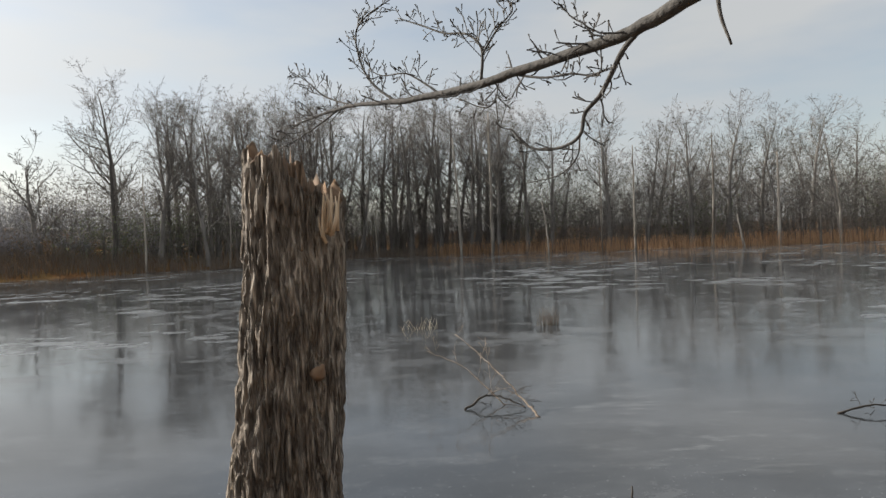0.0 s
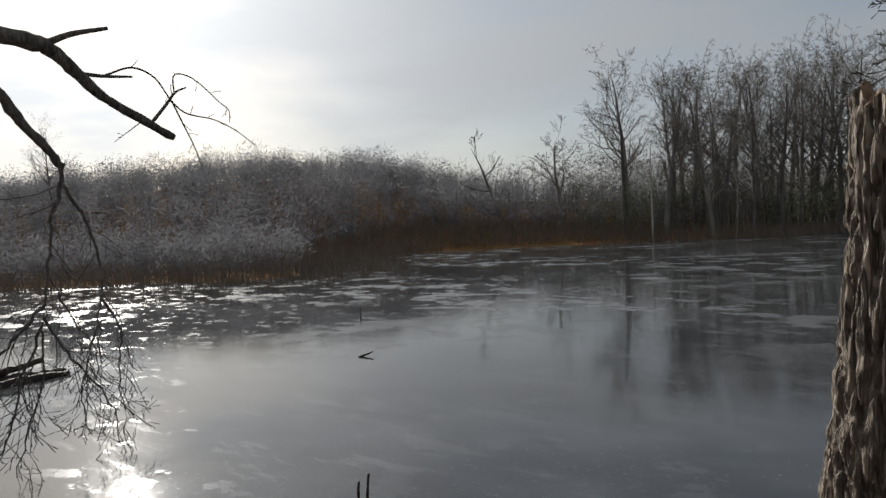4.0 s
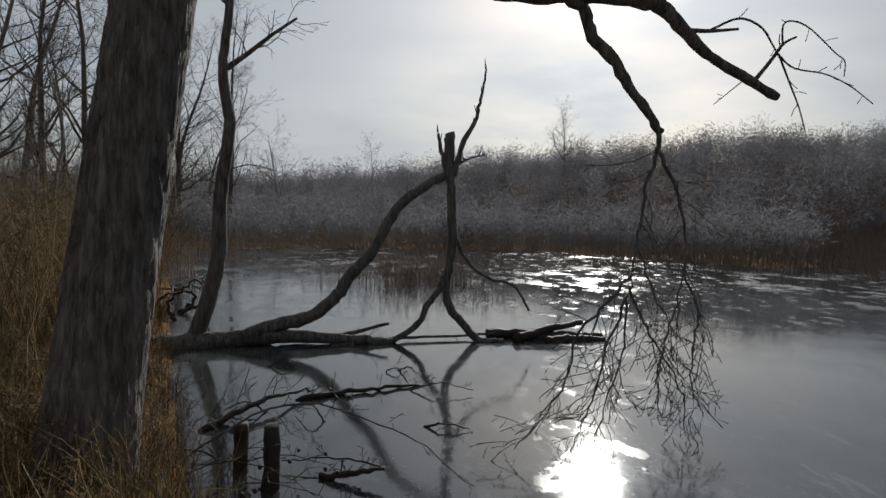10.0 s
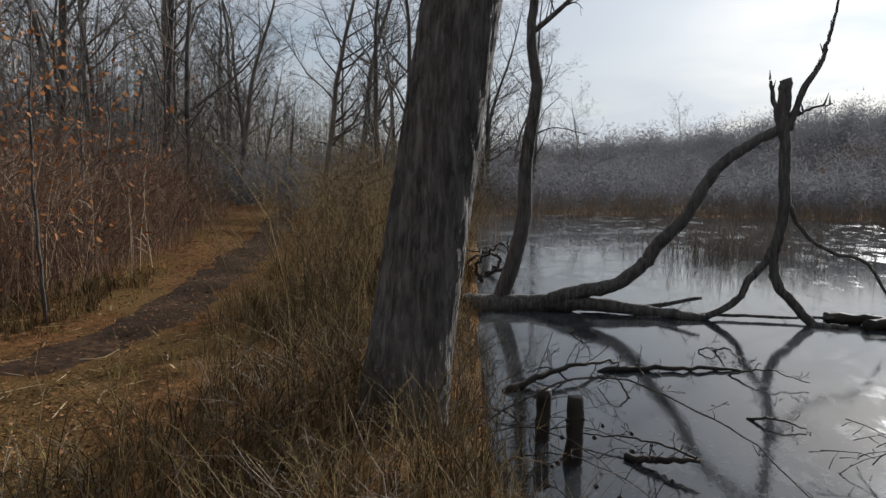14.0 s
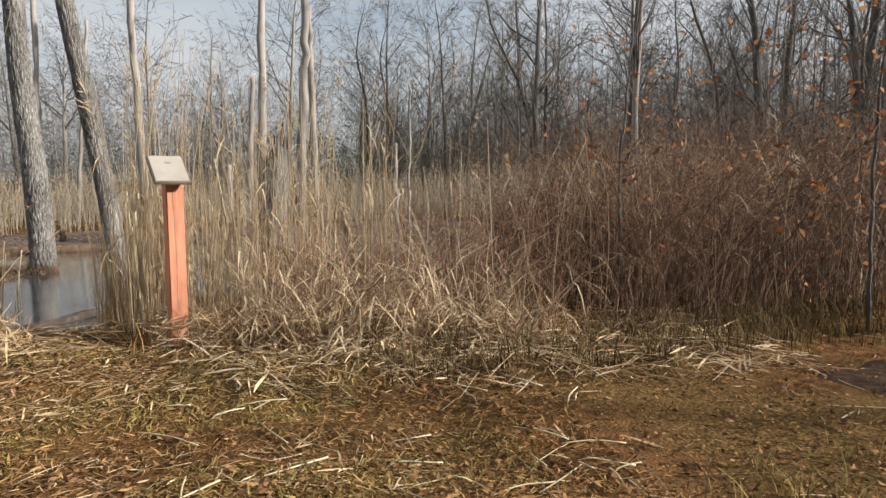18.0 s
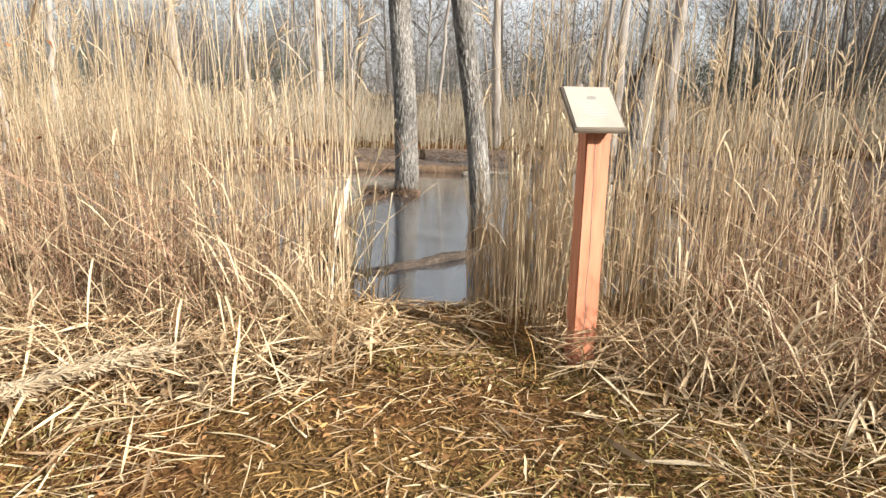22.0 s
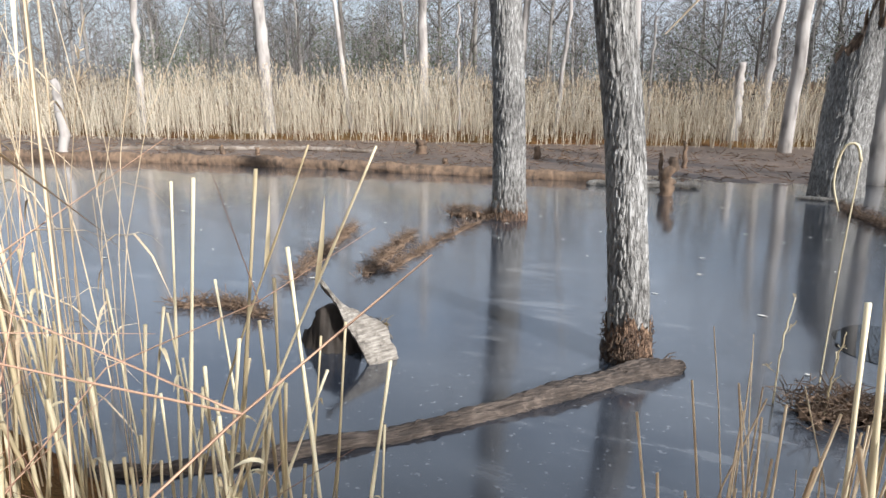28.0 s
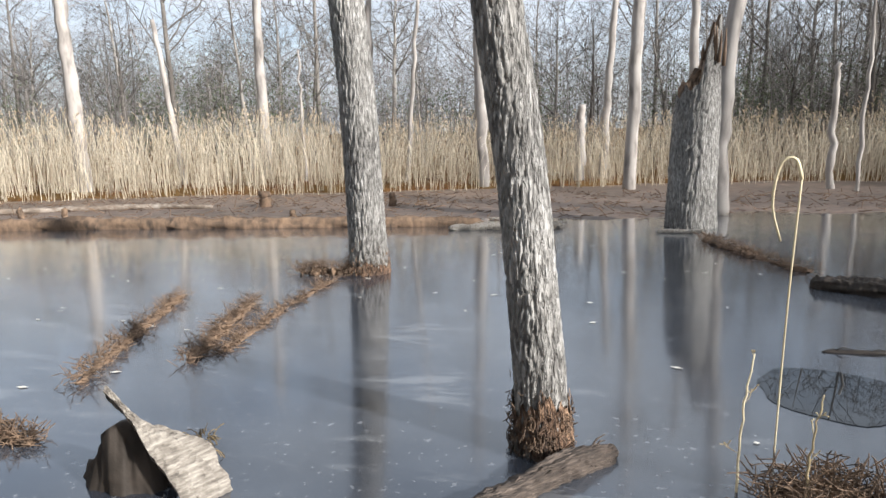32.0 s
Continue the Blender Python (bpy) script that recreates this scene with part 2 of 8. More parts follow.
def twig_quads(geo, rng, at, length, width, rise=0.5, flat=0.6):
    """Many fine twigs, each a slim folded diamond."""
    m = len(at)
    d = rng.normal(0, 1, (m, 3)) * [1, 1, flat] + [0, 0, rise]
    d /= np.linalg.norm(d, axis=1)[:, None] + 1e-9
    s = np.cross(d, rng.normal(0, 1, (m, 3)))
    s /= np.linalg.norm(s, axis=1)[:, None] + 1e-9
    n = np.cross(d, s)
    ln = length * rng.uniform(0.5, 1.3, (m, 1))
    w = width * rng.uniform(0.6, 1.4, (m, 1))
    v = np.stack([at, at + d * ln * 0.45 + s * w * 0.5 + n * w * 0.3, at + d * ln, at + d * ln * 0.45 - s * w * 0.5 + n * w * 0.3], 1)
    k = np.arange(m)[:, None] * 4
    geo.add(v.reshape(-1, 3), np.concatenate([k, k + 1, k + 2, k + 3], 1))


def curve(points, n):
    """A smooth path through a few points."""
    p = np.asarray(points, float)
    if len(p) < 3:
        return p[0] + np.linspace(0, 1, n)[:, None] * (p[-1] - p[0])
    g = np.vstack([2 * p[0] - p[1], p, 2 * p[-1] - p[-2]])
    out = []
    for s in np.linspace(0, len(p) - 1 - 1e-6, n):
        i = int(s)
        f = s - i
        a, b, c, d = g[i:i + 4]
        out.append(0.5 * (2 * b + (c - a) * f + (2 * a - 5 * b + 4 * c - d) * f * f + (3 * b - a - 3 * c + d) * f ** 3))
    return np.array(out)


def part(name, geo, material, parent=None, label="", smooth_on=True):
    ob = new(name, geo.mesh(name, smooth_on) if isinstance(geo, Geo) else geo)
    if not ob.data.materials:
        ob.data.materials.append(material)
    if parent is not None:
        ob.parent = parent
        ob.matrix_parent_inverse = parent.matrix_world.inverted()
    return tagged(ob, label=label)


def thing(name, place, label, category, group="", kind=""):
    ob = new(name)
    ob.location = place
    ob.empty_display_size = 0.1
    bpy.context.view_layer.update()
    return tagged(ob, label, category, group, kind)

# ---- materials ----
def mat(name, dark, light, scale=8.0, detail=6.0, rough=0.85, bump=0.4, stretch=(1, 1, 1), big=0.6, per="", spread=0.0, mid=None, bump_scale=None,
        dist=0.02, metal=0.0, through=0.0, coord="Object", spec=0.5, crack=0.0, crack_scale=30.0, crack_stretch=(1, 1, 0.14), along=None):
    m = bpy.data.materials.new(name)
    m.use_nodes = True
    nt = m.node_tree
    bs = nt.nodes["Principled BSDF"]
    bs.inputs["Roughness"].default_value = rough
    bs.inputs["Metallic"].default_value = metal
    bs.inputs["Specular IOR Level"].default_value = spec
    co = nt.nodes.new("ShaderNodeTexCoord")
    mp = nt.nodes.new("ShaderNodeMapping")
    mp.inputs["Scale"].default_value = stretch
    if along is not None:
        # grain drawn out along a lying log
        mp.vector_type = "TEXTURE"
        mp.inputs["Rotation"].default_value = (0, 0, radians(along))
        mp.inputs["Scale"].default_value = (9, 1, 1)
    nt.links.new(co.outputs[coord], mp.inputs[0])
    fine = nt.nodes.new("ShaderNodeTexNoise")
    fine.inputs["Scale"].default_value, fine.inputs["Detail"].default_value = scale, detail
    nt.links.new(mp.outputs[0], fine.inputs[0])
    wide = nt.nodes.new("ShaderNodeTexNoise")
    wide.inputs["Scale"].default_value, wide.inputs["Detail"].default_value = big, 3.0
    nt.links.new(co.outputs[coord], wide.inputs[0])
    add = nt.nodes.new("ShaderNodeMath")
    add.operation = "MULTIPLY_ADD"
    add.inputs[1].default_value = 0.45
    nt.links.new(wide.outputs[0], add.inputs[0])
    half = nt.nodes.new("ShaderNodeMath")
    half.operation = "MULTIPLY_ADD"
    half.inputs[1].default_value, half.inputs[2].default_value = 0.9, -0.18
    nt.links.new(fine.outputs[0], half.inputs[0])
    nt.links.new(half.outputs[0], add.inputs[2])
    value = add.outputs[0]
    if per:
        if per == "island":
            src = nt.nodes.new("ShaderNodeNewGeometry").outputs["Random Per Island"]
        else:
            src = nt.nodes.new("ShaderNodeObjectInfo").outputs["Random"]
        sh = nt.nodes.new("ShaderNodeMath")
        sh.operation = "MULTIPLY_ADD"
        sh.inputs[1].default_value = spread
        nt.links.new(src, sh.inputs[0])
        off = nt.nodes.new("ShaderNodeMath")
        off.operation = "ADD"
        off.inputs[1].default_value = -spread / 2
        nt.links.new(value, off.inputs[0])
        nt.links.new(off.outputs[0], sh.inputs[2])
        value = sh.outputs[0]
    height = fine.outputs[0]
    if crack:
        # narrow furrows that run along the grain
        mc = nt.nodes.new("ShaderNodeMapping")
        mc.inputs["Scale"].default_value = crack_stretch
        nt.links.new(co.outputs[coord], mc.inputs[0])
        nc = nt.nodes.new("ShaderNodeTexNoise")
        nc.inputs["Scale"].default_value, nc.inputs["Detail"].default_value, nc.inputs["Roughness"].default_value = crack_scale, 3.0, 0.55
        nt.links.new(mc.outputs[0], nc.inputs[0])
        ops = (("SUBTRACT", 0.5), ("ABSOLUTE", 0.0), ("MULTIPLY", 9.0), ("MINIMUM", 1.0))
        link = nc.outputs[0]
        for op, arg in ops:
            nd = nt.nodes.new("ShaderNodeMath")
            nd.operation = op
            nd.inputs[1].default_value = arg
            nt.links.new(link, nd.inputs[0])
            link = nd.outputs[0]
        drop = nt.nodes.new("ShaderNodeMath")
        drop.operation = "MULTIPLY_ADD"
        drop.inputs[1].default_value = crack
        nt.links.new(link, drop.inputs[0])
        low = nt.nodes.new("ShaderNodeMath")
        low.operation = "SUBTRACT"
        low.inputs[1].default_value = crack * 0.8
        nt.links.new(value, low.inputs[0])
        nt.links.new(low.outputs[0], drop.inputs[2])
        value = drop.outputs[0]
        hs = nt.nodes.new("ShaderNodeMath")
        hs.operation = "MULTIPLY_ADD"
        hs.inputs[1].default_value = 0.8
        nt.links.new(link, hs.inputs[0])
        nt.links.new(fine.outputs[0], hs.inputs[2])
        height = hs.outputs[0]
    ramp = nt.nodes.new("ShaderNodeValToRGB")
    ramp.color_ramp.elements[0].position, ramp.color_ramp.elements[1].position = 0.22, 0.75
    ramp.color_ramp.elements[0].color, ramp.color_ramp.elements[1].color = (*dark, 1), (*light, 1)
    if mid:
        e = ramp.color_ramp.elements.new(0.5)
        e.color = (*mid, 1)
    nt.links.new(value, ramp.inputs[0])
    nt.links.new(ramp.outputs[0], bs.inputs["Base Color"])
    if bump:
        bp = nt.nodes.new("ShaderNodeBump")
        bp.inputs["Strength"].default_value, bp.inputs["Distance"].default_value = bump, dist
        nt.links.new(height, bp.inputs["Height"])
        nt.links.new(bp.outputs[0], bs.inputs["Normal"])
    if through:
        bs.inputs["Subsurface Weight"].default_value = 0.0
        tr = nt.nodes.new("ShaderNodeBsdfTranslucent")
        nt.links.new(ramp.outputs[0], tr.inputs[0])
        mix = nt.nodes.new("ShaderNodeMixShader")
        mix.inputs[0].default_value = through
        nt.links.new(bs.outputs[0], mix.inputs[1])
        nt.links.new(tr.outputs[0], mix.inputs[2])
        nt.links.new(mix.outputs[0], nt.nodes["Material Output"].inputs[0])
    return m


BARK = mat("grey_brown_bark", (0.085, 0.075, 0.066), (0.42, 0.392, 0.36), 34, 8, 0.9, 0.9, (1, 1, 0.3), 1.5, mid=(0.25, 0.23, 0.205), crack=0.16, crack_scale=44)
BARK_WARM = mat("warm_bark", (0.035, 0.026, 0.02), (0.42, 0.36, 0.295), 46, 9, 0.92, 1.0, (1, 1, 0.22), 1.6, mid=(0.18, 0.145, 0.113), crack=0.18, crack_scale=44, crack_stretch=(1, 1, 0.12), dist=0.02)
BARK_DARK = mat("dark_bark", (0.035, 0.03, 0.026), (0.17, 0.15, 0.135), 18, 8, 0.9, 0.7, (1, 1, 0.25), 1.0, crack=0.2, crack_scale=24)
# darker copy of BRUSH: the shade along the trail is in its colour
BRUSH_SHADED = mat("shaded_trailside_brush", (0.06, 0.034, 0.023), (0.225, 0.14, 0.09), 2, 2, 0.9, 0.0, per="island", spread=0.7, spec=0.2)
LIMB = mat("grey_limb_bark", (0.022, 0.02, 0.018), (0.095, 0.086, 0.077), 40, 6, 0.9, 0.5, (1, 1, 1), 3.0)
BARK_PALE = mat("pale_grey_bark", (0.10, 0.084, 0.072), (0.37, 0.335, 0.30), 6, 7, 0.85, 0.4, (1, 1, 0.3), 0.8, mid=(0.32, 0.28, 0.245))
BARK_FAR = mat("woodland_bark", (0.11, 0.094, 0.08), (0.35, 0.315, 0.275), 2.5, 4, 0.9, 0.0, (1, 1, 0.3), 0.5, per="object", spread=0.5, spec=0.15)
TWIG_FAR = mat("woodland_twigs", (0.09, 0.078, 0.068), (0.21, 0.187, 0.165), 1.5, 2, 0.9, 0.0, per="object", spread=0.4, through=0.3, spec=0.1)
# dry weeds and grass with the bank's backlit shade darkened into the colour
WEED_SHADED = mat("bank_weeds", (0.05, 0.034, 0.016), (0.195, 0.137, 0.065), 2, 2, 0.9, 0.0, per="island", spread=0.8, spec=0.1)
BRUSH = mat("brush_twigs", (0.14, 0.075, 0.048), (0.50, 0.31, 0.205), 2, 2, 0.9, 0.0, per="island", spread=0.7, spec=0.15)
WOODS = mat("far_wood_stems", (0.14, 0.123, 0.112), (0.30, 0.27, 0.247), 1, 2, 0.9, 0.0, per="island", spread=0.45, through=0.45, spec=0.1)
TRAIL_TWIG = mat("trailside_twigs", (0.075, 0.064, 0.056), (0.21, 0.183, 0.16), 1, 2, 0.95, 0.0, per="island", spread=0.5, spec=0.1)
MUD = mat("brown_mud", (0.045, 0.029, 0.02), (0.2, 0.135, 0.095), 5, 8, 0.5, 0.6, (1, 1, 1), 0.5, mid=(0.12, 0.08, 0.056))
# distance haze put into the twig colour: lifted, blue-grey, low in contrast
SLOPE_HAZE = mat("hazed_slope_stems", (0.15, 0.15, 0.162), (0.225, 0.224, 0.236), 1, 2, 1.0, 0.0, per="island", spread=0.25, through=0.4, spec=0.0)
SPLINTER = mat("fresh_splintered_wood", (0.32, 0.21, 0.12), (0.72, 0.58, 0.42), 14, 6, 0.8, 0.5, (1, 1, 0.15), 2)
DEADWOOD = mat("grey_driftwood", (0.09, 0.075, 0.06), (0.34, 0.29, 0.24), 9, 7, 0.85, 0.6, (1, 1, 1), 1.2, mid=(0.17, 0.125, 0.09))
WET_WOOD = mat("wet_dark_wood", (0.012, 0.010, 0.008), (0.055, 0.043, 0.034), 9, 7, 0.7, 0.6, (1, 1, 1), 1.2, spec=0.2)
LOG = mat("old_log_wood", (0.018, 0.013, 0.01), (0.17, 0.128, 0.098), 90, 10, 0.9, 1.0, (1, 1, 1), 6.0, mid=(0.07, 0.05, 0.037), dist=0.03, along=43)
ROT = mat("rotten_brown_wood", (0.03, 0.02, 0.013), (0.24, 0.15, 0.09), 12, 7, 0.9, 0.8, (1, 1, 0.4), 1.5)
WHITE_WOOD = mat("bleached_wood", (0.15, 0.12, 0.095), (0.56, 0.51, 0.445), 60, 9, 0.85, 1.0, (1, 1, 0.5), 3.0, mid=(0.36, 0.315, 0.265), crack=0.1, crack_scale=70, crack_stretch=(1, 0.4, 0.4))
SLAB = mat("weathered_slab", (0.05, 0.039, 0.03), (0.36, 0.32, 0.265), 70, 10, 0.92, 1.0, (1, 1, 1), 9.0, mid=(0.19, 0.162, 0.132), along=60, dist=0.02)
BLEACHED = mat("bleached_leaf", (0.50, 0.45, 0.37), (0.74, 0.69, 0.60), 30, 4, 0.7, 0.1, (1, 1, 0.2), 3.0)
REED = mat("dry_reed", (0.40, 0.285, 0.17), (0.70, 0.55, 0.365), 3, 3, 0.6, 0.0, per="island", spread=0.9, through=0.15)
REED_OBJ = mat("dry_reed_stalk", (0.38, 0.29, 0.16), (0.76, 0.65, 0.43), 6, 4, 0.55, 0.1, (1, 1, 0.3), per="object", spread=0.6, through=0.1)
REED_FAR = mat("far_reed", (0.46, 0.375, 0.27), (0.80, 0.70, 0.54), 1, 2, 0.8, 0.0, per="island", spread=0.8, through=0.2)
REED_LAKE = mat("lakeside_reed", (0.26, 0.15, 0.08), (0.50, 0.31, 0.175), 1, 2, 0.8, 0.0, per="island", spread=0.8, through=0.2)
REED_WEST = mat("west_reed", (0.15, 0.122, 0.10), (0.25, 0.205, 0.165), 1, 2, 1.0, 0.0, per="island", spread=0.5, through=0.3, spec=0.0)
# twigs and bark across the lake, base colours lightened to imitate haze
LAKE_WOOD = mat("hazed_lakeside_twigs", (0.105, 0.096, 0.089), (0.22, 0.202, 0.187), 1, 2, 1.0, 0.0, per="island", spread=0.45, through=0.2, spec=0.0)
LAKE_BARK = mat("hazed_lakeside_bark", (0.085, 0.077, 0.07), (0.21, 0.192, 0.176), 2, 4, 0.95, 0.0, (1, 1, 0.3), 0.5, per="object", spread=0.5, spec=0.1)
TRAIL_BARK = mat("trailside_bark", (0.045, 0.039, 0.034), (0.20, 0.178, 0.158), 8, 6, 0.92, 0.3, (1, 1, 0.25), 0.8, per="object", spread=0.3, spec=0.2)
COLLAR = mat("rotten_bark_collar", (0.045, 0.026, 0.016), (0.36, 0.225, 0.135), 40, 8, 0.95, 1.0, (1, 1, 0.3), 3.0, mid=(0.17, 0.098, 0.058), crack=0.2, crack_scale=50)
TRAIL_SOIL = mat("dark_trodden_soil", (0.018, 0.011, 0.007), (0.11, 0.062, 0.034), 14, 9, 0.97, 0.9, (1, 1, 1), 1.2, mid=(0.045, 0.026, 0.015), spec=0.1)
PLUME = mat("reed_plume", (0.42, 0.32, 0.205), (0.72, 0.58, 0.41), 12, 4, 0.9, 0.0, per="island", spread=0.5, through=0.3)
PALE_STRAW = mat("bleached_reed_leaves", (0.30, 0.21, 0.12), (0.68, 0.54, 0.36), 3, 3, 0.8, 0.0, per="island", spread=0.9, through=0.2, spec=0.2)
STRAW = mat("straw_litter", (0.22, 0.13, 0.065), (0.66, 0.50, 0.31), 2, 3, 0.8, 0.0, per="island", spread=1.0, spec=0.2)
LEAF = mat("fallen_leaf", (0.09, 0.042, 0.019), (0.36, 0.19, 0.085), 8, 3, 0.8, 0.0, per="island", spread=1.0, through=0.15, spec=0.1)
OAK_LEAF = mat("rust_leaf", (0.18, 0.06, 0.02), (0.48, 0.22, 0.09), 8, 3, 0.8, 0.0, per="island", spread=0.9, through=0.35, spec=0.15)
GRASS = mat("winter_grass", (0.17, 0.095, 0.036), (0.50, 0.31, 0.13), 2, 3, 0.8, 0.0, per="island", spread=1.0, through=0.2, spec=0.1)
GREENISH = mat("mossy_grass", (0.135, 0.105, 0.036), (0.42, 0.31, 0.115), 2, 3, 0.85, 0.0, per="island", spread=1.0, through=0.2, spec=0.1)
POST = mat("red_brown_stained_post", (0.40, 0.135, 0.065), (0.64, 0.28, 0.165), 7, 6, 0.65, 0.25, (6, 6, 0.5), 2.0, dist=0.004)
BOARD_EDGE = mat("weathered_board_edge", (0.07, 0.055, 0.04), (0.20, 0.16, 0.12), 12, 5, 0.8, 0.3)
PANEL = mat("cream_sign_panel", (0.31, 0.27, 0.225), (0.40, 0.355, 0.30), 5, 4, 0.5, 0.0)
INK = mat("grey_print", (0.16, 0.15, 0.14), (0.28, 0.26, 0.24), 40, 3, 0.6, 0.0)
FAINT_INK = mat("faint_grey_print", (0.36, 0.33, 0.29), (0.44, 0.41, 0.36), 40, 3, 0.6, 0.0)
EVERGREEN = mat("evergreen_needles", (0.075, 0.088, 0.05), (0.17, 0.19, 0.11), 3, 3, 0.9, 0.0, per="island", spread=0.7, through=0.25, spec=0.1)


def ground_material():
    m = bpy.data.materials.new("leafy_soil")
    m.use_nodes = True
    nt = m.node_tree
    bs = nt.nodes["Principled BSDF"]
    bs.inputs["Roughness"].default_value = 1.0
    bs.inputs["Specular IOR Level"].default_value = 0.05
    co = nt.nodes.new("ShaderNodeTexCoord")
    a, b, c = (nt.nodes.new("ShaderNodeTexNoise") for _ in range(3))
    for node, s, d in ((a, 0.7, 4), (b, 9.0, 8), (c, 55.0, 4)):
        node.inputs["Scale"].default_value, node.inputs["Detail"].default_value = s, d
        nt.links.new(co.outputs["Object"], node.inputs[0])
    r1, r2 = nt.nodes.new("ShaderNodeValToRGB"), nt.nodes.new("ShaderNodeValToRGB")
    for r, lo, hi in ((r1, (0.05, 0.026, 0.012), (0.24, 0.115, 0.045)), (r2, (0.055, 0.035, 0.014), (0.25, 0.145, 0.055))):
        r.color_ramp.elements[0].position, r.color_ramp.elements[1].position = 0.3, 0.72
        r.color_ramp.elements[0].color, r.color_ramp.elements[1].color = (*lo, 1), (*hi, 1)
        nt.links.new((b if r is r1 else c).outputs[0], r.inputs[0])
    step = nt.nodes.new("ShaderNodeValToRGB")
    step.color_ramp.elements[0].position, step.color_ramp.elements[1].position = 0.4, 0.6
    nt.links.new(a.outputs[0], step.inputs[0])
    mix = nt.nodes.new("ShaderNodeMix")
    mix.data_type = "RGBA"
    nt.links.new(step.outputs[0], mix.inputs[0])
    nt.links.new(r1.outputs[0], mix.inputs[6])
    nt.links.new(r2.outputs[0], mix.inputs[7])
    nt.links.new(mix.outputs[2], bs.inputs["Base Color"])
    bp = nt.nodes.new("ShaderNodeBump")
    bp.inputs["Strength"].default_value, bp.inputs["Distance"].default_value = 0.8, 0.03
    nt.links.new(c.outputs[0], bp.inputs["Height"])
    nt.links.new(bp.outputs[0], bs.inputs["Normal"])
    return m


def ice_material(name, dark, light, rough_lo, rough_hi, ripple, frost, amount, coat=0.0, dots=0.25, floes=0.0):
    """Thin wet ice: clear sheets, a soft frosting, and thin frosted flecks and streaks."""
    m = bpy.data.materials.new(name)
    m.use_nodes = True
    nt = m.node_tree
    bs = nt.nodes["Principled BSDF"]
    bs.inputs["IOR"].default_value = 1.45
    bs.inputs["Coat Weight"].default_value, bs.inputs["Coat IOR"].default_value, bs.inputs["Coat Roughness"].default_value = coat, 1.6, rough_lo
    co = nt.nodes.new("ShaderNodeTexCoord")

    def noise_node(scale, detail, stretch, turn, rough=0.5):
        mp = nt.nodes.new("ShaderNodeMapping")
        mp.inputs["Rotation"].default_value = (0, 0, radians(turn))
        mp.inputs["Scale"].default_value = stretch
        nt.links.new(co.outputs["Object"], mp.inputs[0])
        nd = nt.nodes.new("ShaderNodeTexNoise")
        nd.inputs["Scale"].default_value, nd.inputs["Detail"].default_value, nd.inputs["Roughness"].default_value = scale, detail, rough
        nt.links.new(mp.outputs[0], nd.inputs[0])
        return nd.outputs[0]

    def math_node(op, a, b):
        nd = nt.nodes.new("ShaderNodeMath")
        nd.operation = op
        for k, v in enumerate((a, b)):
            if isinstance(v, (int, float)):
                nd.inputs[k].default_value = v
            else:
                nt.links.new(v, nd.inputs[k])
        return nd.outputs[0]

    def step(src, lo, hi):
        nd = nt.nodes.new("ShaderNodeMapRange")
        nd.interpolation_type = "SMOOTHSTEP"
        nd.inputs[1].default_value, nd.inputs[2].default_value = lo, hi
        nt.links.new(src, nd.inputs[0])
        return nd.outputs[0]

    wide = noise_node(0.22, 4, (0.7, 1, 1), 12)
    crust = noise_node(1.4, 10, (0.6, 1, 1), 15, 0.6)
    streak = noise_node(4.5, 9, (0.3, 1, 1), 8, 0.62)
    fine = noise_node(20, 4, (1, 1, 1), 0)
    soft = step(math_node("MULTIPLY", wide, crust), 0.18, 0.36)
    fleck = math_node("MULTIPLY", step(streak, 0.56, 0.64), step(wide, 0.42, 0.6))
    fleck = math_node("MULTIPLY", fleck, amount)
    speck = math_node("MULTIPLY", step(fine, 0.61, 0.70), dots)
    fleck = math_node("MAXIMUM", fleck, speck)
    plates = 0.0
    if floes:
        # skim ice broken into plates with sharp edges, thickest away from the banks
        floe = noise_node(0.95, 8, (0.7, 1, 1), 20, 0.7)
        plates = math_node("MULTIPLY", step(floe, 0.52, 0.56), step(noise_node(0.11, 3, (1, 1, 1), 40), 0.40, 0.56))
        rim = math_node("MULTIPLY", step(noise_node(2.4, 8, (0.75, 1, 1), 5, 0.72), 0.57, 0.60), 0.7)
        out = nt.nodes.new("ShaderNodeVectorMath")
        out.operation = "LENGTH"
        nt.links.new(co.outputs["Object"], out.inputs[0])
        plates = math_node("MULTIPLY", math_node("MAXIMUM", math_node("MULTIPLY", math_node("MAXIMUM", plates, rim), step(out.outputs["Value"], 6.0, 15.0)), math_node("MULTIPLY", rim, 0.4)), floes)
        fleck = math_node("MAXIMUM", fleck, math_node("MULTIPLY", plates, 0.5))
    col = nt.nodes.new("ShaderNodeMix")
    col.data_type = "RGBA"
    nt.links.new(soft, col.inputs[0])
    col.inputs[6].default_value, col.inputs[7].default_value = (*dark, 1), (*light, 1)
    top = nt.nodes.new("ShaderNodeMix")
    top.data_type = "RGBA"
    nt.links.new(fleck, top.inputs[0])
    nt.links.new(col.outputs[2], top.inputs[6])
    top.inputs[7].default_value = (*frost, 1)
    nt.links.new(top.outputs[2], bs.inputs["Base Color"])
    ro = nt.nodes.new("ShaderNodeMapRange")
    ro.inputs[3].default_value, ro.inputs[4].default_value = rough_lo, rough_hi
    nt.links.new(soft, ro.inputs[0])
    nt.links.new(math_node("ADD", math_node("ADD", ro.outputs[0], math_node("MULTIPLY", plates, 0.2)), math_node("MULTIPLY", fleck, 0.09)), bs.inputs["Roughness"])
    bp = nt.nodes.new("ShaderNodeBump")
    bp.inputs["Strength"].default_value, bp.inputs["Distance"].default_value = ripple, 0.02
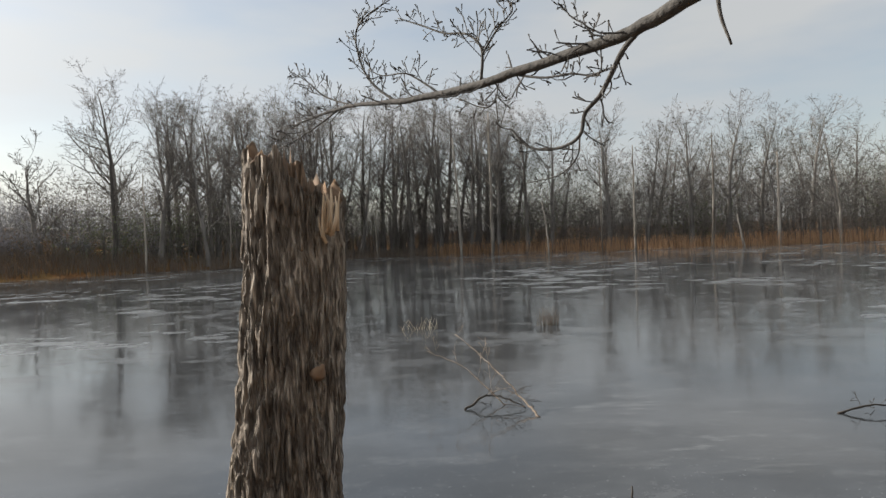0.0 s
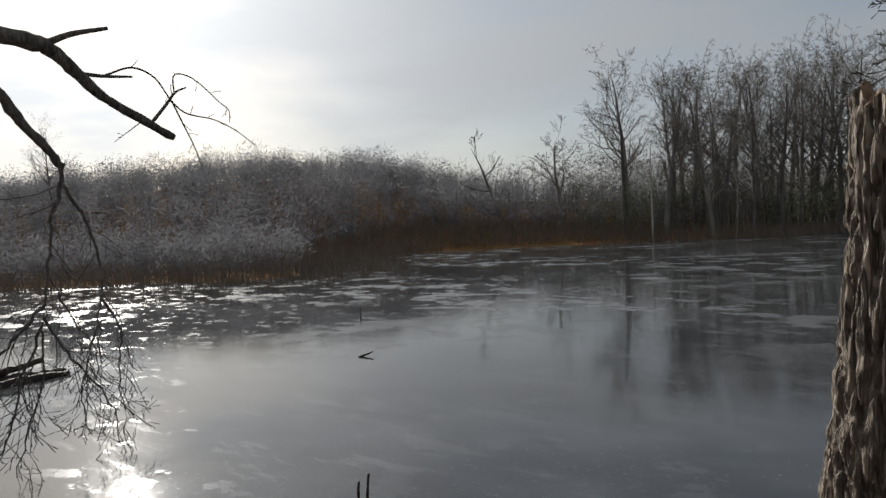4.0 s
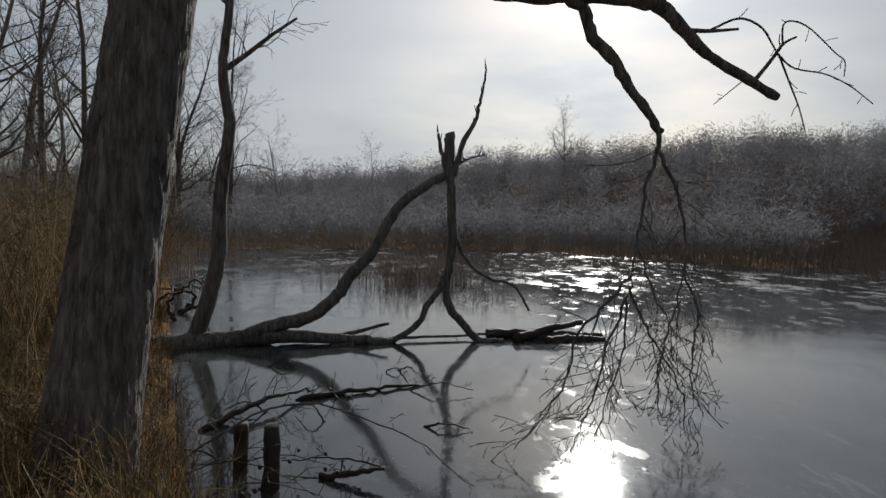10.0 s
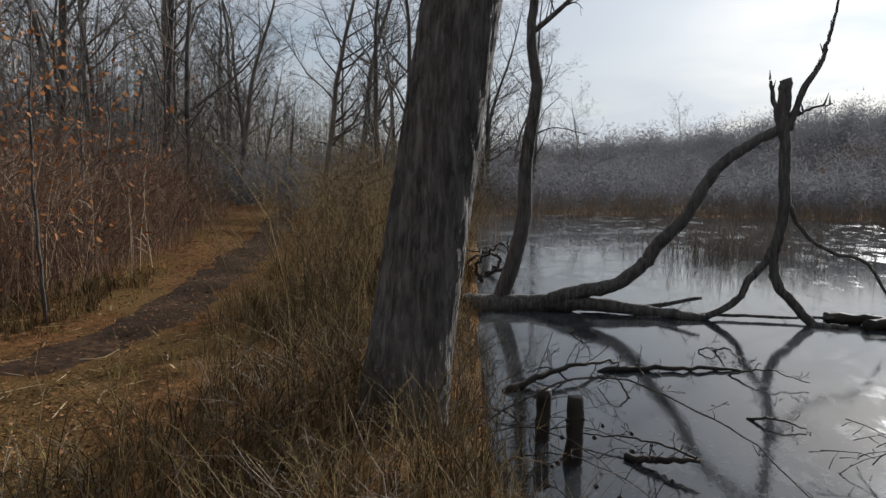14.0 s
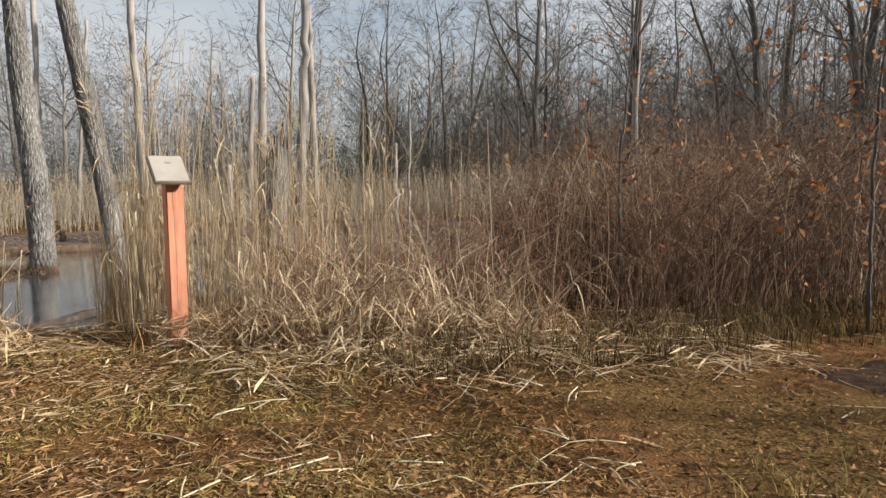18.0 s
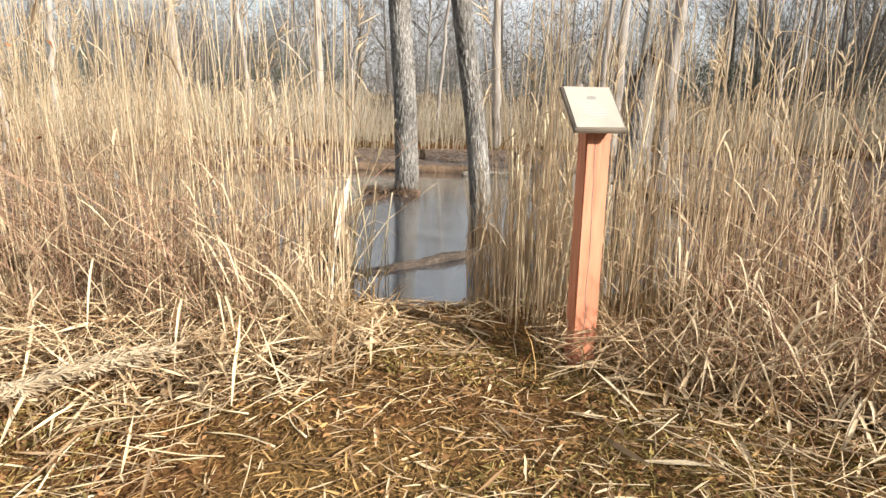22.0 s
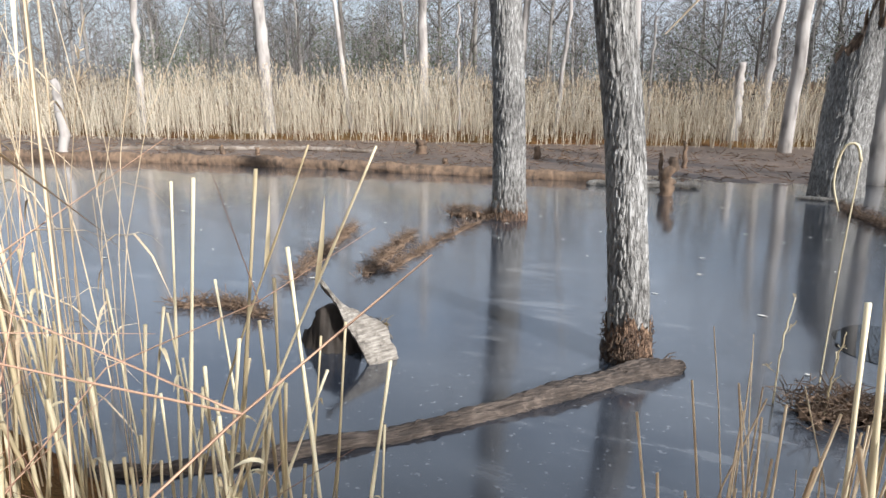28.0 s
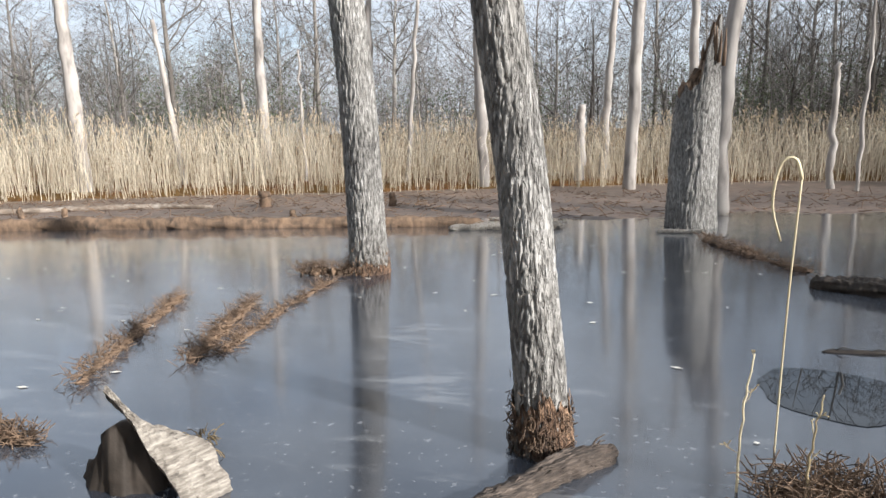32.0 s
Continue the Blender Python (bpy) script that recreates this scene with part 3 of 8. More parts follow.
    nt.links.new(math_node("ADD", math_node("ADD", math_node("MULTIPLY", streak, 0.8), math_node("MULTIPLY", plates, 0.25)), math_node("MULTIPLY", fine, 0.3)), bp.inputs["Height"])
    nt.links.new(bp.outputs[0], bs.inputs["Normal"])
    return m


SOIL = ground_material()
LAKE_ICE = ice_material("lake_ice", (0.027, 0.029, 0.031), (0.053, 0.056, 0.06), 0.035, 0.07, 0.085, (0.17, 0.175, 0.18), 0.3, 0.0, 0.25, 1.0)
MARSH_ICE = ice_material("marsh_ice", (0.018, 0.021, 0.028), (0.046, 0.051, 0.061), 0.11, 0.24, 0.06, (0.24, 0.24, 0.24), 0.35, 1.0, 0.4)

# ---- the setting ----
def spread_axis(lo, hi, c, n, fine):
    s = np.linspace(np.arcsinh((lo - c) / fine), np.arcsinh((hi - c) / fine), n)
    return c + fine * np.sinh(s)


def build_ground():
    xs, ys = spread_axis(-1500, 1500, -3, 300, 4.0), spread_axis(-1500, 1500, -4, 300, 4.0)
    x, y = np.meshgrid(xs, ys, indexing="ij")
    z = ground_z(x, y)
    geo = Geo()
    n = len(ys)
    i, j = np.meshgrid(np.arange(len(xs) - 1), np.arange(n - 1), indexing="ij")
    geo.add(np.stack([x, y, z], -1), np.stack([i * n + j, (i + 1) * n + j, (i + 1) * n + j + 1, i * n + j + 1], -1))
    tagged(part("ground", geo, SOIL), "brown leafy soil and mud of the bank and woods", "ground", kind="structure")


def sheet(name, x0, x1, y0, y1, z, material, label):
    geo = Geo()
    xs, ys = np.linspace(x0, x1, 12), np.linspace(y0, y1, 12)
    x, y = np.meshgrid(xs, ys, indexing="ij")
    i, j = np.meshgrid(np.arange(11), np.arange(11), indexing="ij")
    geo.add(np.stack([x, y, x * 0 + z], -1), np.stack([i * 12 + j, (i + 1) * 12 + j, (i + 1) * 12 + j + 1, i * 12 + j + 1], -1))
    tagged(part(name, geo, material), label, "water", kind="structure")


def build_trail():
    """The dark trodden strip in the middle of the trail, with a ragged edge."""
    line = np.asarray(TRAIL[3:], float)
    run = np.concatenate([[0], np.cumsum(np.linalg.norm(np.diff(line, axis=0), axis=1))])
    t = np.arange(0, 24, 0.1)
    mid = np.stack([np.interp(t, run, line[:, k]) for k in (0, 1)], -1)
    mid = mid + (vnoise(t * 0.5, t * 0 + 3)[:, None] - 0.5) * 0.25
    way = np.gradient(mid, axis=0)
    way /= np.linalg.norm(way, axis=1)[:, None]
    side = np.stack([-way[:, 1], way[:, 0]], -1)
    f = np.linspace(-1, 1, 15)
    half = 0.30 + 0.16 * vnoise(t * 1.3, t * 0 + 11) + 0.10 * vnoise(t * 4.1, t * 0 + 15)
    p = mid[:, None] + side[:, None] * (half[:, None] * f[None])[..., None]
    z = ground_z(p[..., 0], p[..., 1]) + 0.016 - 0.05 * np.abs(f)[None] ** 4 - 0.06 * (1 - smooth(0, 1.5, t))[:, None]
    geo = Geo()
    n = len(f)
    i, j = np.meshgrid(np.arange(len(t) - 1), np.arange(n - 1), indexing="ij")
    geo.add(np.concatenate([p, z[..., None]], -1), np.stack([i * n + j, (i + 1) * n + j, (i + 1) * n + j + 1, i * n + j + 1], -1))
    tagged(part("trail", geo, TRAIL_SOIL), "dark trodden soil of the narrow trail", "trail", kind="structure")


build_ground()
build_trail()
sheet("water_lake", -45, 110, -6.6, 75, WATER, LAKE_ICE, "grey half-frozen lake with thin wet ice")
sheet("water_marsh", -18, 36, -34, -6.9, POOL, MARSH_ICE, "dark thinly frozen marsh pool among reeds")


# ---- trees ----
def limb_path(rng, start, way, length, n, wander, rise):
    p, d = [np.array(start, float)], np.array(way, float) / np.linalg.norm(way)
    for _ in range(n - 1):
        d = d + rng.normal(0, wander, 3) + np.array([0, 0, rise])
        d /= np.linalg.norm(d)
        p.append(p[-1] + d * length / (n - 1))
    return np.array(p), d


def branch_out(rng, geo, path, r0, r1, count, length, level, rise, lo=0.35, sides=4, wander=0.16, spread=0.9, tip=0.004, tip_n=3, fuzz=0.0):
    """Side limbs along a path, and twigs on those in turn."""
    n = len(path)
    for k in range(count):
        s = lo + (1 - lo) * (k + rng.random()) / count
        i = min(int(s * (n - 1)), n - 2)
        at = path[i] + (path[i + 1] - path[i]) * (s * (n - 1) - i)
        along = path[i + 1] - path[i]
        along /= np.linalg.norm(along)
        side = np.cross(along, rng.normal(0, 1, 3))
        side /= np.linalg.norm(side) + 1e-9
        way = along * rng.uniform(0.45, 0.9) + side * spread * rng.uniform(0.6, 1.1)
        size = length * rng.uniform(0.55, 1.1) * (1.15 - 0.55 * s)
        rr = (r0 + (r1 - r0) * s) * rng.uniform(0.35, 0.6)
        if level == 0 and fuzz:
            # the finest twigs
            k6 = np.repeat(path[1:] * 0.5 + path[:-1] * 0.5, 2, 0)
            twig_quads(geo, rng, k6 + rng.normal(0, 0.05, k6.shape) * length, length * 0.75, fuzz, 0.35)
            continue
        m = 6 if level > 1 else ((3 if fuzz else 4) if level else tip_n)
        sub, _ = limb_path(rng, at, way, size, m, wander, rise)
        tube(geo, sub, np.linspace(rr, max(rr * 0.25, tip), m), sides if level > 1 else 3, close=False)
        if level > 0:
            branch_out(rng, geo, sub, rr, rr * 0.3, max(3, count // 3) if level > 1 else (2 if fuzz else 3), size * 0.55, level - 1, rise, 0.25, 3, wander, spread, tip, tip_n, fuzz)


def bare_tree(seed, height, r, crown_lo=0.45, count=12, level=2, limb=0.32, lean=0.03, sides=8, wander=0.035, tip=0.011, fuzz=0.022, rise=0.06):
    """Trunk and crown meshes of a leafless tree that stands at the origin."""
    rng = np.random.default_rng(seed)
    trunk, crown = Geo(), Geo()
    way = np.array([rng.normal(0, lean), rng.normal(0, lean), 1.0])
    n = 14
    path, _ = limb_path(rng, (0, 0, -0.4), way, height, n, wander, 0.01 + 0.6 * (wander - 0.035))
    s = np.linspace(0, 1, n)
    radii = r * (1 - s) ** 0.8 + 0.012
    radii[0] *= 1.45
    radii[1] *= 1.1
    tube(trunk, path, radii, sides, close=False)
    branch_out(rng, crown, path, r, 0.02, count, height * limb, level, rise, crown_lo, tip=tip, tip_n=2, fuzz=fuzz)
    return trunk.mesh("trunk"), crown.mesh("crown")


def tree_thing(meshes, m, label, bark, twigs, group="", name="tree"):
    ob = thing(name, (0, 0, 0), label, "tree", group)
    for nm, me, mt in (("trunk", meshes[0], bark), ("crown", meshes[1], twigs)):
        part(nm, me, mt, ob)
    ob.matrix_basis = m
    return ob


def place(x, y, s=1.0, turn=0.0, tip=0.0):
    return Matrix.Translation((x, y, float(ground_z(x, y)))) @ Euler((tip, tip * 0.4, turn)).to_matrix().to_4x4() @ Matrix.Scale(s, 4)


def scatter(rng, n, box, keep, gap=0.0):
    """Places inside a box that the test keeps, no two nearer than the gap."""
    out = []
    x0, x1, y0, y1 = box
    for _ in range(60):
        c = np.stack([rng.uniform(x0, x1, n * 2), rng.uniform(y0, y1, n * 2)], -1)
        for p in c[keep(c[:, 0], c[:, 1])]:
            if gap and out and ((np.array(out) - p) ** 2).sum(1).min() < gap * gap:
                continue
            out.append(p)
            if len(out) >= n:
                return np.array(out)
    return np.array(out)


def both_sd(x, y):
    return np.minimum(poly_sd(x, y, LAKE), poly_sd(x, y, MARSH))


WOOD_KINDS = [bare_tree(11, 17, 0.20, 0.36, 20, 2, 0.40), bare_tree(12, 18, 0.24, 0.36, 22, 2, 0.40), bare_tree(13, 15, 0.15, 0.35, 20, 2, 0.38),
              bare_tree(14, 17, 0.22, 0.28, 20, 2, 0.46), bare_tree(15, 13, 0.11, 0.30, 16, 2, 0.36), bare_tree(16, 18.5, 0.27, 0.42, 22, 2, 0.40)]

# spreading crowns for the wood across the lake, crooked slim trees for the trail
LAKE_KINDS = [bare_tree(511, 14, 0.26, 0.26, 20, 2, 0.44, 0.02, 7, 0.04, 0.014, 0.030, 0.12), bare_tree(512, 15, 0.30, 0.30, 22, 2, 0.40, 0.02, 7, 0.04, 0.014, 0.030, 0.14),
              bare_tree(513, 13, 0.24, 0.22, 18, 2, 0.48, 0.03, 7, 0.05, 0.014, 0.030, 0.12), bare_tree(514, 15, 0.27, 0.34, 22, 2, 0.38, 0.02, 7, 0.04, 0.014, 0.030, 0.14)]
TRAIL_KINDS = [bare_tree(521, 16, 0.16, 0.16, 22, 2, 0.30, 0.06, 9, 0.075, 0.008, 0.016, 0.09), bare_tree(522, 17, 0.20, 0.20, 24, 2, 0.32, 0.05, 9, 0.065, 0.008, 0.016, 0.09),
               bare_tree(523, 13, 0.11, 0.14, 20, 2, 0.30, 0.07, 9, 0.09, 0.008, 0.016, 0.10), bare_tree(524, 15, 0.14, 0.22, 22, 2, 0.36, 0.06, 9, 0.08, 0.008, 0.016, 0.10)]


def sunny(x, y):
    """True where a tree would not stand between the sun and the marsh trees or the post."""
    away = np.array([-math.sin(SUN_AZ), math.cos(SUN_AZ)])
    ok = np.ones(np.shape(x), bool)
    for tx, ty in ((2.5, -14.3), (0.5, -10.4), (-0.8, -6.0), (2.2, -9.8), (-1.6, -18.2)):
        off = (x - tx) * away[1] - (y - ty) * away[0]
        run = (x - tx) * away[0] + (y - ty) * away[1]
        ok &= (np.abs(off) > 2.2) | (run < 0) | (run > 38)
    return ok


def build_woods():
    rng = np.random.default_rng(21)
    lake = [tree_thing(k, place(300 + 9 * i, 300), "bare spreading tree in the wood across the lake", LAKE_BARK, LAKE_WOOD, "bare trees across the lake", "bare_tree")
            for i, k in enumerate(LAKE_KINDS)]
    lake_used = set()
    first = [tree_thing(k, place(300 + 9 * i, 300), "tall leafless grey-brown tree in the wood", BARK_FAR, TWIG_FAR, "bare trees of the woods", "bare_tree")
             for i, k in enumerate(WOOD_KINDS)]
    used = set()
    dark = [tree_thing((k[0].copy(), k[1].copy()), place(300, 300), "tall dark leafless tree beside the trail", TRAIL_BARK, TRAIL_BARK, "dark trees along the trail", "bare_tree") for k in TRAIL_KINDS]
    dark_used = set()

    def put(p, lo, hi, pool=None, seen=None):
        pool, seen = (first, used) if pool is None else (pool, seen)
        k = int(rng.integers(len(pool)))
        m = place(p[0], p[1], rng.uniform(lo, hi), rng.uniform(0, 6.28), rng.normal(0, 0.03))
        if k not in seen:
            seen.add(k)
            pool[k].matrix_basis = m
        else:
            copy_thing(pool[k], m)

    # the wood across the lake, the slope to the west, the wood round the marsh and beside the trail
    for p in scatter(rng, 55, (-28, 12, 48, 84), lambda x, y: (poly_sd(x, y, LAKE) > 2.5) & (x > -27 + 0.25 * (y - 50)), 2.6):
        s = 0.73 + 0.0138 * (p[1] - 50)
        put(p, 0.86 * s, 1.10 * s, lake, lake_used)
    for p in scatter(rng, 60, (8, 95, 48, 80), lambda x, y: poly_sd(x, y, LAKE) > 4, 2.6):
        put(p, 0.68, 0.98, lake, lake_used)
    for p in scatter(rng, 10, (-90, -36, -10, 60), lambda x, y: poly_sd(x, y, LAKE) > 12, 4.0):
        put(p, 0.28, 0.45)
    for p in scatter(rng, 44, (-26, 40, -46, -27), lambda x, y: poly_sd(x, y, MARSH) > 4, 3.0):
        put(p, 0.85, 1.25)
    for p in scatter(rng, 70, (-34, 50, -70, -27), lambda x, y: poly_sd(x, y, MARSH) > 6, 2.4):
        put(p, 0.6, 1.1)
    for p in scatter(rng, 36, (-36, -7, -55, -7), lambda x, y: (poly_sd(x, y, MARSH) > 3) & (line_d(x, y, TRAIL) > 2.5) & (y < -4.5 + 0.35 * x + 0 * y) & sunny(x, y), 2.0):
        put(p, 0.65, 1.1, dark, dark_used)
    for p in scatter(rng, 16, (-50, -12, -14, -4), lambda x, y: (poly_sd(x, y, LAKE) > 1.0) & (line_d(x, y, TRAIL) > 1.5) & sunny(x, y), 2.0):
        put(p, 0.5, 0.9, dark, dark_used)

    for p in scatter(rng, 46, (-34, -4, -46, -14), lambda x, y: (poly_sd(x, y, MARSH) > 2.5) & sunny(x, y), 1.8):
        put(p, 0.7, 1.1)
    # the tall trunks along the trail
    for az, dist, s in ((140.3, 20, 0.95), (134.6, 18, 0.9), (132.7, 14.5, 0.6), (127.6, 22, 0.9), (126.3, 24, 0.95), (122.2, 27, 0.95), (121.4, 27.5, 0.8), (115.3, 18, 0.7), (110.8, 16.5, 0.6), (112.2, 22, 0.9), (107.8, 19, 0.6)):
        a = radians(az)
        put((-1.3 - math.sin(a) * dist, -0.18 + math.cos(a) * dist), s, s, dark, dark_used)


build_woods()


def far_stems(name, seed, n, box, keep, hlo, hhi, label, r=0.05, twigs=5, mt=None):
    """Dense woodland stems and twigs, too many to tell apart."""
    rng = np.random.default_rng(seed)
    p = scatter(rng, n, box, keep)
    m = len(p)
    z = ground_z(p[:, 0], p[:, 1])
    h = rng.uniform(hlo, hhi, m)
    s = np.linspace(0, 1, 3)
    lean = rng.normal(0, 0.05, (m, 2))
    path = np.zeros((m, 3, 3))
    path[..., :2] = p[:, None] + lean[:, None] * (h[:, None, None] * s[None, :, None]) + rng.normal(0, 0.05, (m, 3, 2)) * h[:, None, None] * 0.25
    path[..., 2] = z[:, None] - 0.2 + h[:, None] * s
    geo = Geo()
    tubes(geo, path, r * rng.uniform(0.5, 1.3, (m, 1)) * (1.05 - s))
    for _ in range(twigs):
        k = rng.uniform(0.25, 0.95, m)
        at = path[:, 0] + (path[:, 2] - path[:, 0]) * k[:, None]
        d = rng.normal(0, 1, (m, 3)) * [1, 1, 0.3] + [0, 0, 0.7]
        d /= np.linalg.norm(d, axis=1)[:, None]
        ln = h * rng.uniform(0.12, 0.32, m)
        q = at[:, None] + d[:, None] * (ln[:, None, None] * np.linspace(0, 1, 2)[None, :, None])
        tubes(geo, q, r * 0.35 * np.array([1, 0.3])[None] * np.ones((m, 1)))
    tagged(part(name, geo, mt or WOODS), label, "woodland", kind="stuff")


far_stems("far_woods", 31, 1900, (-45, 110, 50, 110), lambda x, y: (poly_sd(x, y, LAKE) > 3) & (x > -40 + 0.3 * (y - 50)), 2.5, 6.5, "dense bare woodland across the lake", 0.05, 5, LAKE_WOOD)
far_stems("far_woods", 32, 1500, (-125, -31, -45, 75), lambda x, y: (poly_sd(x, y, LAKE) > 6) & (np.hypot(x, y) > np.interp(np.degrees(np.arctan2(-x, y)), [60, 85], [40, 72])), 2.5, 4.5, "dense bare woodland on the low slope", 0.035, 5, SLOPE_HAZE)
far_stems("far_woods", 34, 700, (-24, 12, 54, 84), lambda x, y: (poly_sd(x, y, LAKE) > 3) & (x > -23 + 0.25 * (y - 50)), 3, 7, "tall dense bare woodland across the lake", 0.05, 9, LAKE_WOOD)
far_stems("far_woods", 35, 900, (12, 105, 54, 88), lambda x, y: poly_sd(x, y, LAKE) > 4, 4, 9, "dense bare woodland on the far right shore", 0.05, 9, LAKE_WOOD)
far_stems("far_woods", 33, 1800, (-60, 70, -110, -26), lambda x, y: poly_sd(x, y, MARSH) > 4, 2.5, 9, "dense bare woodland behind the marsh", 0.035, 6)
far_stems("far_woods", 36, 1200, (-75, -9, -60, -8), lambda x, y: (poly_sd(x, y, MARSH) > 3) & (line_d(x, y, TRAIL) > 3) & (y < -7 + 0.35 * (x + 10)) & sunny(x, y), 4, 11, "dense bare woodland behind the trail", 0.04, 6, TRAIL_TWIG)
far_stems("far_woods", 37, 320, (-80, -24, -34, -5), lambda x, y: (poly_sd(x, y, LAKE) > 1.5) & (line_d(x, y, TRAIL) > 2.5), 2, 7, "dense bare woodland at the trail's end", 0.04, 6, TRAIL_TWIG)


def thicket(seed, n, box, keep, lo, hi, length, width, label, mt, clump=3.0):
    """The fine twigs of scrub and young wood, in uneven clumps."""
    rng = np.random.default_rng(seed)
    p = scatter(rng, n, box, keep)
    top = lo + (hi - lo) * vnoise(p[:, 0] / clump + seed, p[:, 1] / clump) * rng.uniform(0.75, 1.1, len(p))
    z = ground_z(p[:, 0], p[:, 1]) + top * rng.uniform(0, 1, len(p)) ** 0.8
    geo = Geo()
    twig_quads(geo, rng, np.column_stack([p, z]), length, width, 0.6)
    tagged(part("thicket", geo, mt), label, "woodland", kind="stuff")


def canopy(name, seed, n, box, keep, lo, hi, per, length, width, label, mt):
    """Small rounded crowns of bare twigs, crowded together over a hillside."""
    rng = np.random.default_rng(seed)
    c = scatter(rng, n, box, keep)
    h = lo + (hi - lo) * rng.random(len(c)) ** 1.3
    z = ground_z(c[:, 0], c[:, 1])
    k = np.repeat(np.arange(len(c)), per)
    d = rng.normal(0, 1, (len(k), 3))
    d /= np.linalg.norm(d, axis=1)[:, None]
    d *= rng.random((len(k), 1)) ** 0.45
    at = np.column_stack([c[k] + d[:, :2] * (h[k] * 0.30)[:, None], z[k] + h[k] * (0.47 + 0.53 * d[:, 2])])
    geo = Geo()
    twig_quads(geo, rng, at, length, width, 0.25, 0.9)
    tagged(part(name, geo, mt), label, "woodland", kind="stuff")


HILL = lambda x, y: (poly_sd(x, y, LAKE) > 6) & (np.hypot(x, y) > np.interp(np.degrees(np.arctan2(-x, y)), [60, 85], [40, 70])) & (np.hypot(x, y) < 105)
canopy("hill_wood", 51, 1700, (-105, -20, -34, 72), HILL, 2.6, 5.2, 190, 0.42, 0.05, "haze-grey bare crowns of the wooded slope", SLOPE_HAZE)
canopy("slope_wood", 61, 2600, (-75, -20, -34, 66), lambda x, y: (poly_sd(x, y, LAKE) > 4.5) & ~HILL(x, y) & (np.hypot(x, y) < 105), 1.3, 2.9, 100, 0.34, 0.045, "low haze-grey bare trees at the foot of the slope", SLOPE_HAZE)
thicket(52, 12000, (-80, -24, -30, 36), lambda x, y: poly_sd(x, y, LAKE) > 5, 0.9, 2.5, 0.45, 0.05, "low haze-grey scrub behind the west shore", SLOPE_HAZE, 4.0)
thicket(53, 130000, (-30, 105, 50, 90), lambda x, y: (poly_sd(x, y, LAKE) > 4) & (poly_sd(x, y, LAKE) < 26) & (x > -34 + 0.25 * (y - 50)), 3.6, 9.0, 0.55, 0.05, "fine grey-brown twigs of the wood across the lake", LAKE_WOOD, 4.0)
thicket(58, 9000, (-62, -18, 32, 72), lambda x, y: poly_sd(x, y, LAKE) > 3, 1.2, 3.4, 0.5, 0.05, "fine haze-grey scrub behind the north-west shore", SLOPE_HAZE, 4.0)
thicket(57, 26000, (8, 105, 54, 84), lambda x, y: (poly_sd(x, y, LAKE) > 4) & (poly_sd(x, y, LAKE) < 24), 6.0, 15.0, 1.0, 0.05, "fine twigs of the tall wood on the far right shore", LAKE_WOOD, 5.0)
thicket(54, 95000, (-50, 60, -75, -27), lambda x, y: poly_sd(x, y, MARSH) > 5, 1.5, 14.0, 1.2, 0.026, "fine grey twigs of the wood behind the marsh", WOODS, 3.0)
thicket(55, 34000, (-60, -8, -50, -7), lambda x, y: (poly_sd(x, y, MARSH) > 2.5) & (line_d(x, y, TRAIL) > 2) & (y < -6.5 + 0.35 * (x + 8)) & sunny(x, y), 1.5, 11.0, 0.7, 0.02, "fine twigs of the wood behind the trail", TRAIL_TWIG, 3.0)
thicket(56, 7000, (-60, -13, -28, -4), lambda x, y: (poly_sd(x, y, LAKE) > 1.0) & (line_d(x, y, TRAIL) > 1.6), 1.0, 4.0, 0.6, 0.02, "fine twigs of the scrub between trail and lake", TRAIL_TWIG, 2.0)


# ---- things at the lake ----
def bark_trunk(path, radii, sides=80, rows=120, depth=0.02, grain=20.0, seed=0, top=None, run=0.16):
    """A trunk with furrowed bark; top(angle) lowers the rim of a broken trunk, as a share of its length."""
    pts = curve(path, 40)
    t40 = np.linspace(0, 1, 40)
    rad = np.interp(t40, np.linspace(0, 1, len(radii)), radii)
    a40, b40 = frames(pts)
    ang = np.linspace(0, 2 * np.pi, sides, endpoint=False)
    s = np.linspace(0, 1, rows)[:, None] * (np.ones(sides) if top is None else np.array([top(x) for x in ang]))[None]
    get = lambda arr: np.stack([np.interp(s, t40, arr[:, k]) for k in range(3)], -1)
    c, a, b, r = get(pts), get(a40), get(b40), np.interp(s, t40, rad)
    way = np.cos(ang)[None, :, None] * a + np.sin(ang)[None, :, None] * b
    surf = c + way * r[..., None]
    off = Vector((seed * 3.7, seed * 1.3, seed * 5.1))
    hgt = np.empty(r.shape)
    for i in range(rows):
        for j in range(sides):
            x, y, z = surf[i, j] * grain
            p = Vector((x, y, z * run)) + off
            hgt[i, j] = min(1.0, abs(noise.noise(p)) * 3.4) * 0.75 + 0.3 * noise.noise(Vector((x * 1.8, y * 1.8, z * run * 5)) + off)
    surf = surf + way * (depth * (hgt - 0.6))[..., None]
    geo = Geo()
    i, j = np.meshgrid(np.arange(rows - 1), np.arange(sides), indexing="ij")
    k = (j + 1) % sides
    geo.add(surf, np.stack([i * sides + j, i * sides + k, (i + 1) * sides + k, (i + 1) * sides + j], -1))
    return geo, surf[-1], c[-1].mean(0)


